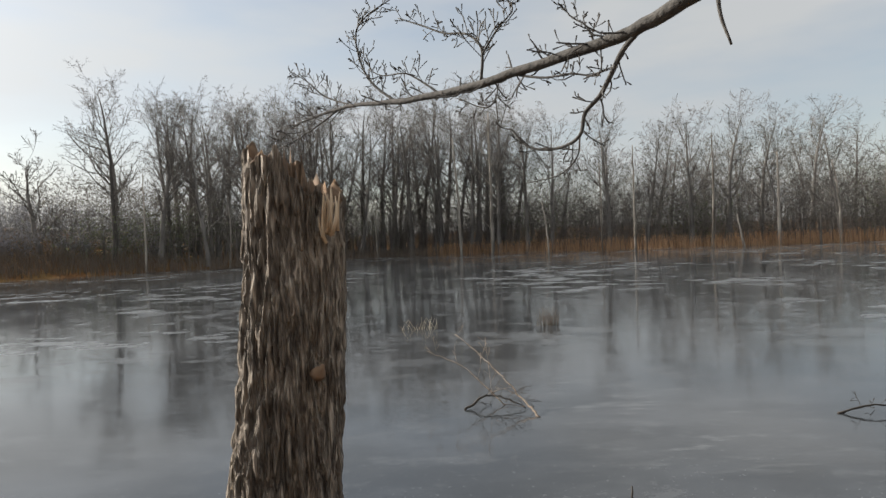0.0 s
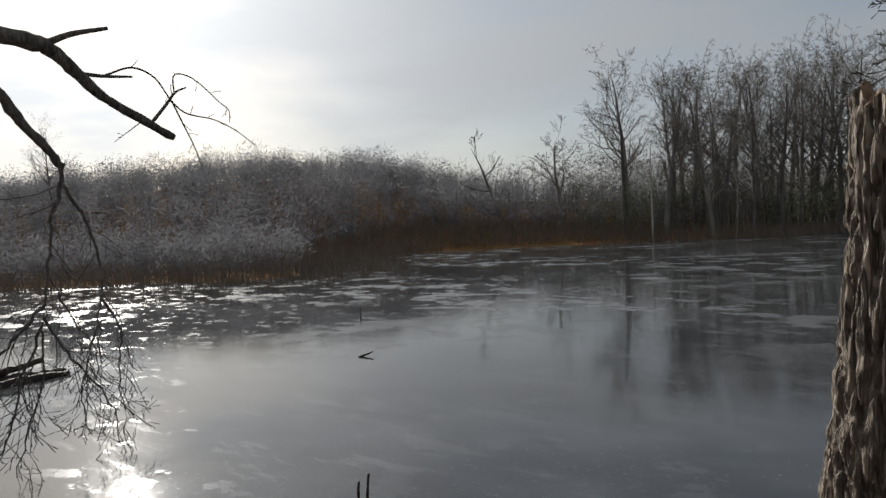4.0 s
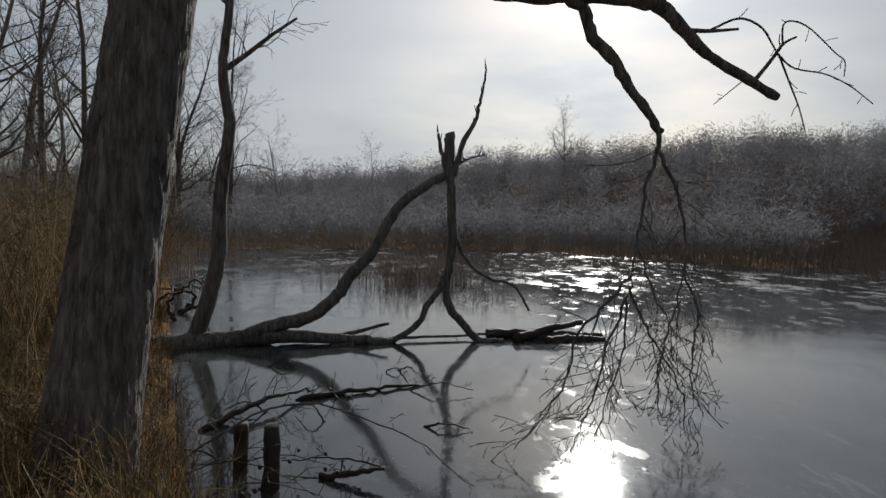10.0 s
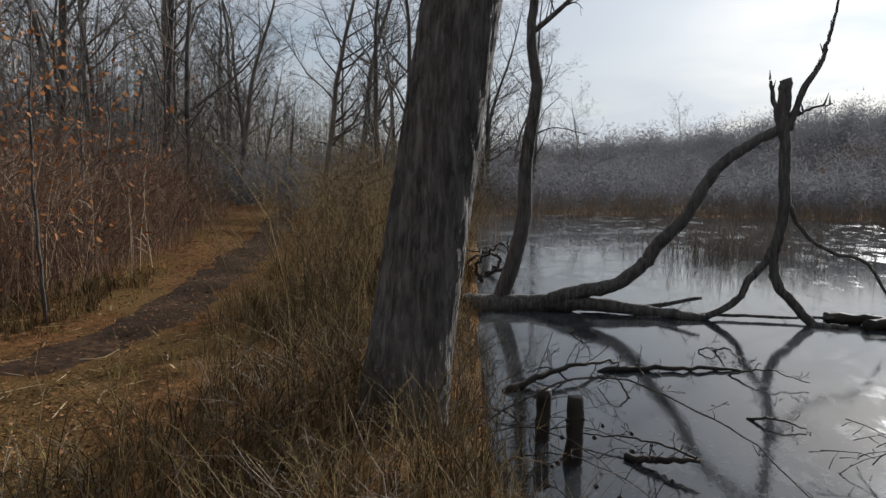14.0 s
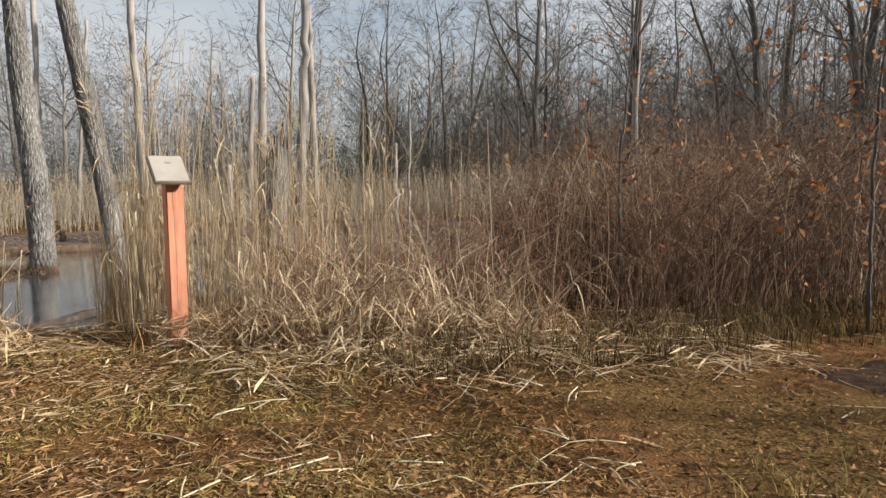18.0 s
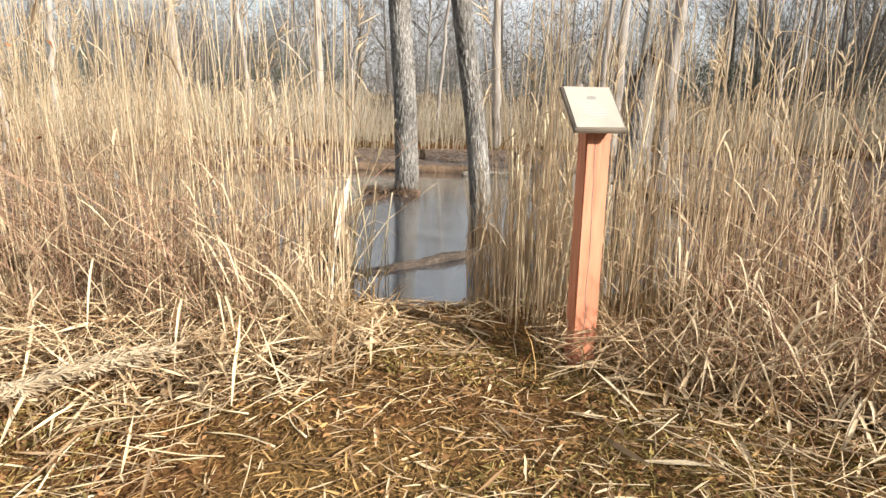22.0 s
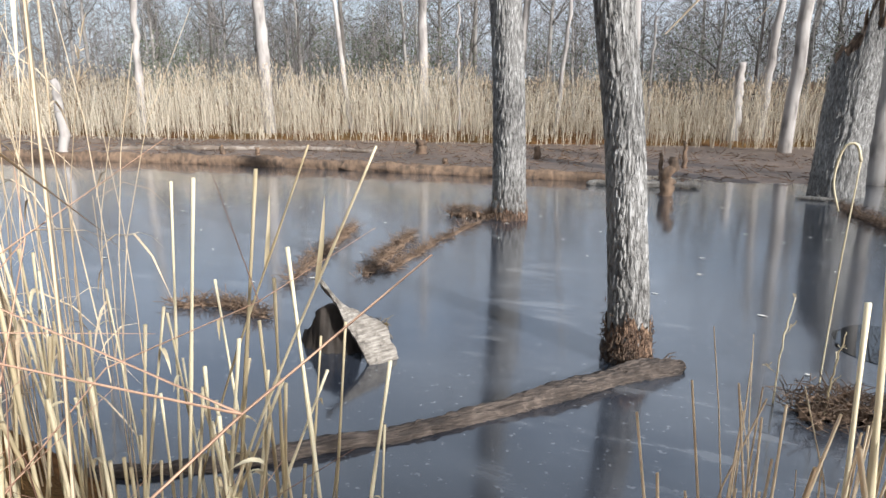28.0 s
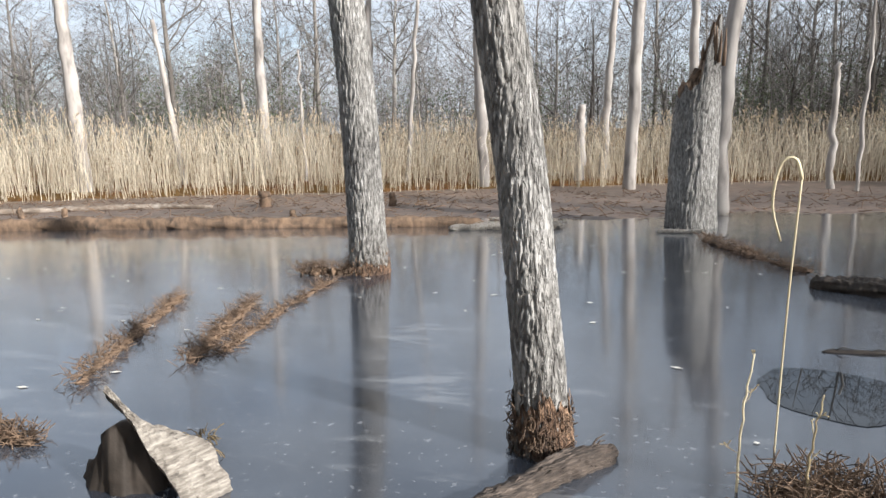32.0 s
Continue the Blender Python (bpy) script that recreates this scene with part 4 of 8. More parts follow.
def torn_cap(rim, centre, seed, drop=0.1, jag=0.06):
    """Splintered wood inside a broken rim."""
    rng = np.random.default_rng(seed)
    n = len(rim)
    rows = [rim]
    for f, d in ((0.86, -jag * 0.2), (0.6, -drop * 0.6), (0.3, -drop), (0.02, -drop * 1.1)):
        ring = centre + (rim - centre) * f
        ring[:, 2] = rim[:, 2] * f + centre[2] * (1 - f) + d + rng.normal(0, jag, n) * (f > 0.1)
        rows.append(ring)
    geo = Geo()
    i, j = np.meshgrid(np.arange(len(rows) - 1), np.arange(n), indexing="ij")
    k = (j + 1) % n
    geo.add(np.array(rows), np.stack([i * n + j, i * n + k, (i + 1) * n + k, (i + 1) * n + j], -1))
    return geo


def splinters(seed, base, n, spread, hlo, hhi, r):
    rng = np.random.default_rng(seed)
    geo = Geo()
    for _ in range(n):
        p = np.array(base) + rng.normal(0, 1, 3) * spread
        top = p + np.array([rng.normal(0, 0.012), rng.normal(0, 0.012), rng.uniform(hlo, hhi)])
        tube(geo, curve([p, (p + top) / 2 + rng.normal(0, 0.008, 3), top], 4), [r, r * 0.9, r * 0.6, r * 0.15], 4)
    return geo


def build_broken_stump():
    ob = thing("broken_stump", (-0.15, 2.9, WATER - 0.3), "broken dead tree stump with ridged bark and torn top", "stump")

    def top(a):
        return 0.902 + 0.032 * math.tanh(3.0 * (math.cos(a - 1.5) + 0.25)) + 0.009 * math.sin(a * 7) + 0.007 * math.sin(a * 15 + 1)

    geo, rim, mid = bark_trunk([(-0.2, 2.9, -0.75), (-0.16, 2.9, 0.0), (-0.11, 2.9, 0.5), (-0.045, 2.9, 1.3), (-0.02, 2.9, 1.98)],
                               [0.29, 0.25, 0.232, 0.208, 0.196, 0.188], 220, 320, 0.032, 34.0, 1, top, 0.105)
    part("trunk", geo, BARK_WARM, ob)
    part("torn_wood", torn_cap(rim, mid, 3, 0.16, 0.03), ROT, ob, "brown rotten wood inside the torn top")
    for k in range(18):
        part("splinter", splinters(40 + k, (0.125, 2.715, 1.50), 1, 0.02, 0.07, 0.16, 0.008), SPLINTER, ob, "pale freshly torn splinter")
    for k in range(9):
        part("shard", splinters(70 + k, (-0.13, 2.85, 1.68), 1, 0.03, 0.04, 0.12, 0.012), BARK_WARM, ob, "thin shard of bark at the rim")
    geo = Geo()
    tube(geo, curve([(0.06, 2.71, 0.98), (0.075, 2.69, 1.0), (0.085, 2.685, 1.02)], 4), [0.03, 0.025, 0.012, 0.006], 8)
    part("knot", geo, ROT, ob)


def twiggy(geo, rng, path, r, count, length, rise=0.05, level=1, spread=0.9, lo=0.15):
    branch_out(rng, geo, np.asarray(path, float), r, r * 0.4, count, length, level, rise, lo, 4, 0.22, spread)


def build_overhanging_limb():
    rng = np.random.default_rng(8)
    ob = thing("overhanging_limb", (3.3, 1.2, -0.2), "grey bare limb with upturned twigs reaching over the water", "tree")
    bark = Geo()
    main = curve([(3.3, 1.2, -0.4), (3.15, 1.3, 1.2), (2.5, 1.85, 2.15), (1.75, 2.45, 2.42), (1.5, 2.69, 2.33), (1.34, 2.86, 2.26), (1.08, 3.14, 2.23), (0.76, 3.47, 2.2), (0.43, 3.82, 2.21), (0.2, 4.07, 2.25), (-0.06, 4.34, 2.26), (-0.31, 4.61, 2.23)], 60)
    tube(bark, main + rng.normal(0, 0.002, main.shape), np.interp(np.linspace(0, 1, 60), [0, 0.18, 0.32, 0.45, 0.65, 0.85, 1], [0.13, 0.07, 0.036, 0.027, 0.02, 0.011, 0.005]), 10)
    part("limb", bark, LIMB, ob)
    arms = [([(1.39, 2.81, 2.29), (1.31, 2.89, 2.2), (1.27, 2.94, 2.11), (1.23, 2.98, 2.03), (1.18, 3.03, 1.97), (1.16, 3.05, 1.88), (1.09, 3.13, 1.84), (0.98, 3.24, 1.86), (0.91, 3.32, 1.96)], 0.012, 12, 0.12),
            ([(0.79, 3.45, 2.21), (0.8, 3.43, 2.32), (0.79, 3.44, 2.39), (0.73, 3.5, 2.46), (0.63, 3.61, 2.5), (0.52, 3.73, 2.58), (0.4, 3.85, 2.66)], 0.008, 16, 0.13),
            ([(0.8, 3.43, 2.34), (0.87, 3.36, 2.44), (0.93, 3.3, 2.5), (0.91, 3.32, 2.56)], 0.006, 9, 0.1),
            ([(0.37, 3.89, 2.22), (0.24, 4.02, 2.35), (0.17, 4.1, 2.5), (0.15, 4.12, 2.67), (0.22, 4.04, 2.74), (0.36, 3.9, 2.78)], 0.008, 20, 0.14),
            ([(0.92, 3.31, 2.21), (1.04, 3.18, 2.16), (1.14, 3.08, 2.15), (1.23, 2.98, 2.12), (1.24, 2.97, 2.23)], 0.006, 10, 0.09),
            ([(0.84, 3.39, 2.21), (0.86, 3.37, 2.15), (0.81, 3.42, 2.08), (0.68, 3.56, 2.16)], 0.005, 8, 0.09),
            ([(1.16, 3.05, 1.88), (1.15, 3.07, 1.79), (1.08, 3.13, 1.72), (0.96, 3.27, 1.7)], 0.004, 5, 0.06),
            ([(0.13, 4.14, 2.25), (-0.07, 4.36, 2.36), (-0.19, 4.48, 2.48), (-0.3, 4.59, 2.57)], 0.006, 14, 0.14),
            ([(0.02, 4.26, 2.26), (-0.14, 4.43, 2.19), (-0.32, 4.62, 2.13), (-0.51, 4.82, 2.09)], 0.006, 14, 0.16),
            ([(0.6, 3.64, 2.2), (0.5, 3.75, 2.3), (0.42, 3.84, 2.36), (0.3, 3.96, 2.38), (0.22, 4.05, 2.44)], 0.006, 12, 0.12),
            ([(1.22, 2.99, 2.24), (1.2, 3.02, 2.33), (1.14, 3.08, 2.4), (1.12, 3.1, 2.48)], 0.005, 9, 0.09),
            ([(1.57, 2.62, 2.42), (1.57, 2.61, 2.25), (1.6, 2.59, 2.12)], 0.010, 0, 0.1)]
    for pts, r, n, ln in arms:
        geo = Geo()
        p = curve(pts, 4 * len(pts))
        tube(geo, p, np.linspace(r, r * 0.45, len(p)), 6)
        if n:
            twiggy(geo, rng, p, r * 0.75, int(n * 1.5), ln * 1.15, 0.14, 1, 0.9, 0.1)
        part("branch", geo, LIMB, ob)
    geo = Geo()
    twiggy(geo, rng, main[26:], 0.012, 44, 0.15, 0.16, 1, 0.9, 0.02)
    part("twig_spray", geo, LIMB, ob)["kind"] = "stuff"


def build_leaning_tree():
    """The big trunk on the bank, with the long limb that hangs over the water."""
    rng = np.random.default_rng(9)
    ob = thing("leaning_tree", (-4.9, -1.25, 0), "thick dark leaning bank tree with a broken limb over the water", "tree")
    geo, _, _ = bark_trunk([(-4.87, -1.30, -0.4), (-4.94, -1.21, 0.45), (-5.04, -1.09, 1.5), (-5.13, -0.95, 2.6), (-5.24, -0.80, 4.0), (-5.37, -0.67, 6.3)],
                           [0.30, 0.25, 0.237, 0.23, 0.215, 0.17], 120, 220, 0.017, 30.0, 2)
    part("trunk", geo, BARK_DARK, ob)
    crown = Geo()
    path = curve([(-5.37, -0.67, 6.2), (-5.6, -0.4, 8.5), (-5.6, -0.1, 11.5)], 10)
    tube(crown, path, np.linspace(0.17, 0.05, 10), 8)
    branch_out(rng, crown, path, 0.16, 0.04, 9, 3.0, 2, 0.05, 0.1)
    part("crown", crown, BARK_DARK, ob)
    geo = Geo()
    limb = curve([(-5.24, -0.80, 4.1), (-5.5, -0.1, 3.7), (-5.62, 0.67, 3.25), (-5.6, 1.04, 3.08), (-5.6, 1.42, 3.03), (-5.6, 1.86, 3.05), (-5.6, 2.35, 3.05), (-5.6, 2.52, 3.0), (-5.6, 2.65, 2.9), (-5.58, 2.89, 2.68), (-5.56, 3.15, 2.54), (-5.54, 3.48, 2.38)], 60)
    rad = np.interp(np.linspace(0, 1, 60), [0, 0.3, 0.6, 0.72, 0.85, 0.99, 1], [0.10, 0.075, 0.062, 0.052, 0.04, 0.038, 0.03])
    tube(geo, limb + rng.normal(0, 0.004, limb.shape), rad * (1 + rng.normal(0, 0.06, 60)), 10)
    part("limb", geo, BARK_DARK, ob)
    arms = [([(-5.6, 2.45, 3.03), (-5.6, 2.67, 3.16), (-5.6, 2.97, 3.27)], 0.034, 0, 0), ([(-5.6, 2.73, 2.85), (-5.6, 2.93, 2.86), (-5.6, 3.16, 2.89)], 0.02, 0, 0),
            ([(-5.6, 2.93, 2.87), (-5.6, 3.16, 2.97), (-5.6, 3.35, 2.92), (-5.6, 3.46, 2.79), (-5.6, 3.52, 2.7)], 0.011, 3, 0.1),
            ([(-5.58, 3.3, 2.5), (-5.58, 3.44, 2.67), (-5.58, 3.54, 2.8), (-5.58, 3.65, 2.86)], 0.017, 2, 0.12),
            ([(-5.58, 3.53, 2.78), (-5.58, 3.54, 2.96), (-5.58, 3.73, 2.95), (-5.58, 4.0, 2.76), (-5.58, 4.09, 2.7), (-5.58, 4.09, 2.58)], 0.008, 6, 0.14),
            ([(-5.58, 3.49, 2.72), (-5.58, 3.64, 2.62), (-5.58, 3.92, 2.59), (-5.58, 4.15, 2.51), (-5.58, 4.37, 2.38)], 0.008, 5, 0.14),
            ([(-5.58, 3.5, 2.72), (-5.58, 3.61, 2.5), (-5.58, 3.7, 2.32), (-5.58, 3.77, 2.13)], 0.009, 4, 0.12),
            ([(-5.56, 3.2, 2.5), (-5.56, 3.05, 2.38), (-5.56, 2.95, 2.3)], 0.005, 2, 0.06)]
    for pts, r, n, ln in arms:
        geo = Geo()
        p = curve(pts, 4 * len(pts))
        tube(geo, p, np.linspace(r, r * 0.5, len(p)), 6)
        if n:
            twiggy(geo, rng, p, r, n, ln, 0.0, 0, 1.0)
        part("branch", geo, BARK_DARK, ob)
    geo = Geo()
    p = curve([(-5.6, 1.75, 3.04), (-5.6, 1.9, 2.95), (-5.6, 1.98, 2.75), (-5.6, 2.15, 2.58), (-5.6, 2.3, 2.37), (-5.6, 2.45, 2.22), (-5.6, 2.55, 2.08)], 28)
    tube(geo, p + rng.normal(0, 0.005, p.shape), np.linspace(0.05, 0.033, 28) * (1 + rng.normal(0, 0.08, 28)), 9)
    tube(geo, [(-5.6, 1.98, 2.75), (-5.6, 2.06, 2.7), (-5.6, 2.13, 2.68)], [0.02, 0.014, 0.008], 6)
    part("hanging_limb", geo, BARK_DARK, ob)
    droop = [([(-5.6, 2.54, 2.1), (-5.6, 2.52, 1.9), (-5.6, 2.44, 1.63), (-5.6, 2.4, 1.32), (-5.6, 2.36, 1.0), (-5.6, 2.32, 0.74)], 0.022, 3),
             ([(-5.6, 2.52, 1.95), (-5.6, 2.66, 1.72), (-5.6, 2.76, 1.46), (-5.6, 2.81, 1.14), (-5.6, 2.76, 0.82), (-5.6, 2.75, 0.5)], 0.018, 5),
             ([(-5.6, 2.36, 1.0), (-5.58, 2.19, 0.81), (-5.55, 1.92, 0.57), (-5.5, 1.81, 0.23), (-5.5, 1.65, -0.03), (-5.5, 1.43, -0.27)], 0.014, 8),
             ([(-5.6, 2.34, 0.9), (-5.6, 2.49, 0.6), (-5.65, 2.7, 0.31), (-5.65, 2.86, 0.02), (-5.65, 2.9, -0.28)], 0.012, 8),
             ([(-5.6, 2.33, 0.83), (-5.55, 2.15, 0.47), (-5.5, 2.06, 0.17), (-5.45, 1.93, -0.1), (-5.45, 1.85, -0.28)], 0.012, 8),
             ([(-5.6, 2.79, 1.0), (-5.6, 2.92, 0.72), (-5.65, 2.93, 0.44), (-5.65, 2.92, 0.12), (-5.7, 3.08, -0.13)], 0.011, 7),
             ([(-5.6, 2.32, 0.78), (-5.6, 2.3, 0.38), (-5.55, 2.16, 0.03), (-5.5, 2.06, -0.25)], 0.010, 7),
             ([(-5.6, 2.76, 0.8), (-5.55, 2.62, 0.5), (-5.5, 2.55, 0.2), (-5.5, 2.6, -0.1)], 0.009, 7),
             ([(-5.6, 2.4, 1.2), (-5.65, 2.55, 0.9), (-5.7, 2.72, 0.62), (-5.7, 2.78, 0.3)], 0.009, 7)]
    for pts, r, n in droop:
        geo = Geo()
        p = curve(pts, 4 * len(pts))
        p = p + rng.normal(0, 0.008, p.shape)
        tube(geo, p, np.linspace(r, 0.004, len(p)), 6)
        twiggy(geo, rng, p, r * 0.75, 3 * n, 0.5, -0.10, 1, 0.8, 0.12)
        part("drooping_branch", geo, BARK_DARK, ob)


def build_slim_tree():
    rng = np.random.default_rng(10)
    ob = thing("slim_tree", (-9.8, -1.6, WATER), "slim crooked bare tree rising from the fallen trunk", "tree")
    geo = Geo()
    p = curve([(-9.8, -1.62, -0.45), (-9.8, -1.4, 0.22), (-9.8, -1.26, 0.82), (-9.8, -1.25, 1.42), (-9.8, -1.2, 1.93), (-9.8, -1.13, 2.5), (-9.8, -1.19, 2.92), (-9.8, -1.21, 3.34), (-9.8, -1.12, 4.2), (-9.85, -1.2, 5.4)], 50)
    tube(geo, p + rng.normal(0, 0.004, p.shape), np.linspace(0.115, 0.045, 50), 10)
    part("trunk", geo, BARK_DARK, ob)
    for pts, r, n, ln in (([(-9.8, -1.18, 3.2), (-9.8, -0.9, 3.42), (-9.8, -0.62, 3.66), (-9.8, -0.3, 3.9)], 0.04, 12, 0.7), ([(-9.8, -1.2, 1.89), (-9.8, -0.89, 2.0), (-9.8, -0.45, 1.9)], 0.011, 5, 0.25),
                          ([(-9.8, -1.15, 4.0), (-9.9, -1.6, 4.4), (-9.9, -2.2, 4.5)], 0.03, 10, 0.6)):
        g = Geo()
        q = curve(pts, 14)
        tube(g, q, np.linspace(r, r * 0.4, 14), 6)
        twiggy(g, rng, q, r * 0.6, n, ln, -0.02, 1)
        part("branch", g, BARK_DARK, ob)


def build_fallen_tree():
    rng = np.random.default_rng(14)
    ob = thing("fallen_tree", (-9.8, 0, WATER), "fallen dead tree lying in the water with an upright broken fork", "tree")
    rods = [("trunk", [(-9.2, -2.7, -0.2), (-9.6, -1.9, -0.3), (-9.8, -1.2, -0.28), (-9.8, -0.5, -0.24), (-9.8, 0.3, -0.28), (-9.8, 1.0, -0.33)], 0.17, 0.05),
            ("limb", [(-9.8, -0.9, -0.22), (-9.8, -0.49, -0.08), (-9.8, -0.04, 0.05), (-9.8, 0.28, 0.34), (-9.8, 0.39, 0.53), (-9.8, 0.74, 0.94), (-9.8, 1.01, 1.45), (-9.8, 1.35, 1.74), (-9.8, 1.7, 1.95)], 0.10, 0.055),
            ("upright", [(-9.8, 2.3, -0.42), (-9.8, 1.93, -0.06), (-9.8, 1.76, 0.23), (-9.8, 1.73, 0.52), (-9.8, 1.8, 0.89), (-9.8, 1.79, 1.46), (-9.8, 1.76, 1.89), (-9.8, 1.74, 2.24), (-9.8, 1.74, 2.52)], 0.055, 0.07),
            ("prong", [(-9.8, 1.72, 1.9), (-9.8, 1.62, 2.31), (-9.8, 1.57, 2.52)], 0.04, 0.015), ("prong", [(-9.8, 1.8, 1.95), (-9.8, 1.92, 2.38), (-9.8, 2.08, 2.69), (-9.8, 2.16, 2.99), (-9.8, 2.22, 3.4)], 0.045, 0.012),
            ("prong", [(-9.8, 1.82, 2.08), (-9.8, 2.03, 2.19), (-9.8, 2.24, 2.23)], 0.02, 0.008),
            ("leg", [(-9.8, 1.73, 0.62), (-9.8, 1.63, 0.37), (-9.8, 1.46, 0.15), (-9.8, 1.36, -0.08), (-9.8, 1.07, -0.29), (-9.8, 0.85, -0.4)], 0.045, 0.04),
            ("arm", [(-9.8, 1.81, 1.25), (-9.8, 1.92, 0.93), (-9.8, 2.11, 0.68), (-9.8, 2.37, 0.52), (-9.8, 2.69, 0.44), (-9.8, 2.93, 0.08)], 0.03, 0.016),
            ("side_limb", [(-9.85, -0.5, -0.3), (-9.9, 0.3, -0.26), (-9.95, 0.96, -0.1)], 0.05, 0.02), ("side_limb", [(-9.7, 0.2, -0.36), (-9.9, 1.1, -0.3), (-10.0, 2.0, -0.3), (-10.1, 3.1, -0.24)], 0.025, 0.015),
            ("foot", [(-9.78, 2.2, -0.34), (-9.75, 2.55, -0.33)], 0.05, 0.03)]
    for nm, pts, r0, r1 in rods:
        g = Geo()
        q = curve(pts, 5 * len(pts))
        tube(g, q + rng.normal(0, 0.006, q.shape), np.linspace(r0, r1, len(q)) * (1 + rng.normal(0, 0.06, len(q))), 10)
        if nm in ("limb", "side_limb", "arm"):
            twiggy(g, rng, q, 0.012, 5, 0.4, 0.02, 1)
        if nm == "prong":
            for _ in range(4):
                at = q[rng.integers(2, len(q))]
                tube(g, [at, at + rng.normal(0, 0.03, 3) + [0, 0, 0.12]], [0.014, 0.003], 4)
        part(nm, g, BARK_DARK, ob)


def rod_thing(name, pts, r0, r1, mt, label, cat, seed, sides=9, wob=0.006, n=None, twigs=0, tl=0.3, group=""):
    rng = np.random.default_rng(seed)
    ob = thing(name, tuple(pts[0]), label, cat, group)
    g = Geo()
    q = curve(pts, n or 6 * len(pts))
    tube(g, q + rng.normal(0, wob, q.shape), np.linspace(r0, r1, len(q)) * (1 + rng.normal(0, 0.07, len(q))), sides)
    part("wood", g, mt, ob)
    if twigs:
        g = Geo()
        twiggy(g, rng, q, r0 * 0.4, twigs, tl, 0.05, 1)
        part("twig_spray", g, mt, ob)["kind"] = "stuff"
    return ob


def build_lake_bits():
    rng = np.random.default_rng(17)
    for k, (x, y, hgt, r) in enumerate(((-5.5, -0.5, 0.34, 0.055), (-5.2, -0.28, 0.4, 0.062))):
        rod_thing("broken_stake", [(x, y, WATER - 0.35), (x, y + 0.01, WATER), (x - 0.01, y + 0.015, WATER + hgt)], r, r * 0.85, WET_WOOD, "short dark rotten stake standing in the ice", "stake", 40 + k, 10, 0.004, 14, group="stakes at the bank")
    for k, (a, b) in enumerate((((-9.75, 2.75, -0.3), (-10.2, 3.9, -0.16)), ((-9.9, 3.0, -0.34), (-10.0, 4.1, -0.33)), ((-9.7, 3.15, -0.34), (-9.75, 4.05, -0.34)), ((-10.1, 2.4, -0.3), (-9.95, 3.6, -0.3)))):
        rod_thing("drift_plank", [a, tuple((np.array(a) + b) / 2 + [0, 0, 0.02]), b], 0.07, 0.04, WET_WOOD, "dark weathered driftwood piece afloat by the dead tree", "driftwood", 50 + k, 7, 0.008, group="driftwood pieces")
    rod_thing("water_snag", [(-5.35, 0.05, WATER), (-5.25, 0.25, WATER + 0.06), (-5.2, 0.45, WATER + 0.1)], 0.03, 0.012, WET_WOOD, "small dark broken branch frozen in the ice", "branch", 61, 7, 0.006, None, 5, 0.2)
    rod_thing("water_snag", [(-6.3, 0.9, WATER), (-6.2, 1.05, WATER + 0.05), (-6.15, 1.25, WATER + 0.02)], 0.012, 0.005, WET_WOOD, "small dark broken branch frozen in the ice", "branch", 62, 6, 0.004, None, 6, 0.16)
    rod_thing("water_snag", [(-7.2, -0.2, WATER), (-7.4, 0.5, WATER + 0.03), (-7.6, 1.1, WATER + 0.0)], 0.03, 0.012, WET_WOOD, "sunken dark log end at the bank", "log", 63, 8, 0.01, None, 4, 0.3)
    rod_thing("water_snag", [(-6.4, -0.9, WATER), (-6.8, -0.5, WATER + 0.1), (-7.5, 0.0, WATER + 0.03)], 0.035, 0.01, WET_WOOD, "dark dead branch lying on the ice", "branch", 64, 8, 0.01, None, 8, 0.4)
    rod_thing("bank_branch", [(-4.6, -0.9, -0.05), (-4.9, -0.2, 0.28), (-4.9, 0.5, 0.1), (-4.7, 0.95, -0.2)], 0.008, 0.003, BARK_DARK, "thin arching dead twig over the bank edge", "branch", 65, 5, 0.004, None, 6, 0.3)
    rod_thing("sunk_branch", [(1.62, 6.7, WATER), (1.5, 7.0, WATER + 0.12), (1.25, 7.4, WATER + 0.38), (0.9, 7.9, WATER + 0.68)], 0.012, 0.004, DEADWOOD, "pale dead branch sticking out of the ice", "branch", 66, 7, 0.006, None, 6, 0.4)
    rod_thing("sunk_branch", [(1.35, 7.2, WATER), (0.95, 7.6, WATER + 0.35), (0.55, 7.9, WATER + 0.5)], 0.007, 0.003, DEADWOOD, "pale dead branch sticking out of the ice", "branch", 67, 6, 0.006, None, 5, 0.35)
    rod_thing("sunk_branch", [(0.9, 7.1, WATER), (1.2, 7.2, WATER + 0.12), (1.55, 7.0, WATER + 0.02)], 0.014, 0.005, WET_WOOD, "dark twigs frozen into the ice", "branch", 68, 6, 0.006, None, 14, 0.35)
    rod_thing("water_stick", [(1.81, 4.52, WATER - 0.05), (1.82, 4.53, WATER + 0.12)], 0.012, 0.004, WET_WOOD, "small dark stick poking out of the ice", "stick", 69, 6, 0.003, 6)
    rod_thing("water_stick", [(4.4, 6.3, WATER), (4.75, 6.25, WATER + 0.08), (5.1, 6.2, WATER + 0.02)], 0.012, 0.004, WET_WOOD, "small dark twig on the ice", "stick", 70, 6, 0.003, None, 6, 0.2)
    rod_thing("water_stick", [(-10.0, 9.9, WATER - 0.05), (-10.0, 9.92, WATER + 0.22)], 0.015, 0.008, WET_WOOD, "small dark stick poking out of the ice", "stick", 71, 6, 0.003, 6)
    rod_thing("water_stick", [(-6.8, 6.8, WATER), (-6.7, 7.0, WATER + 0.06)], 0.02, 0.008, WET_WOOD, "small dark stick poking out of the ice", "stick", 72, 6, 0.003, 6)
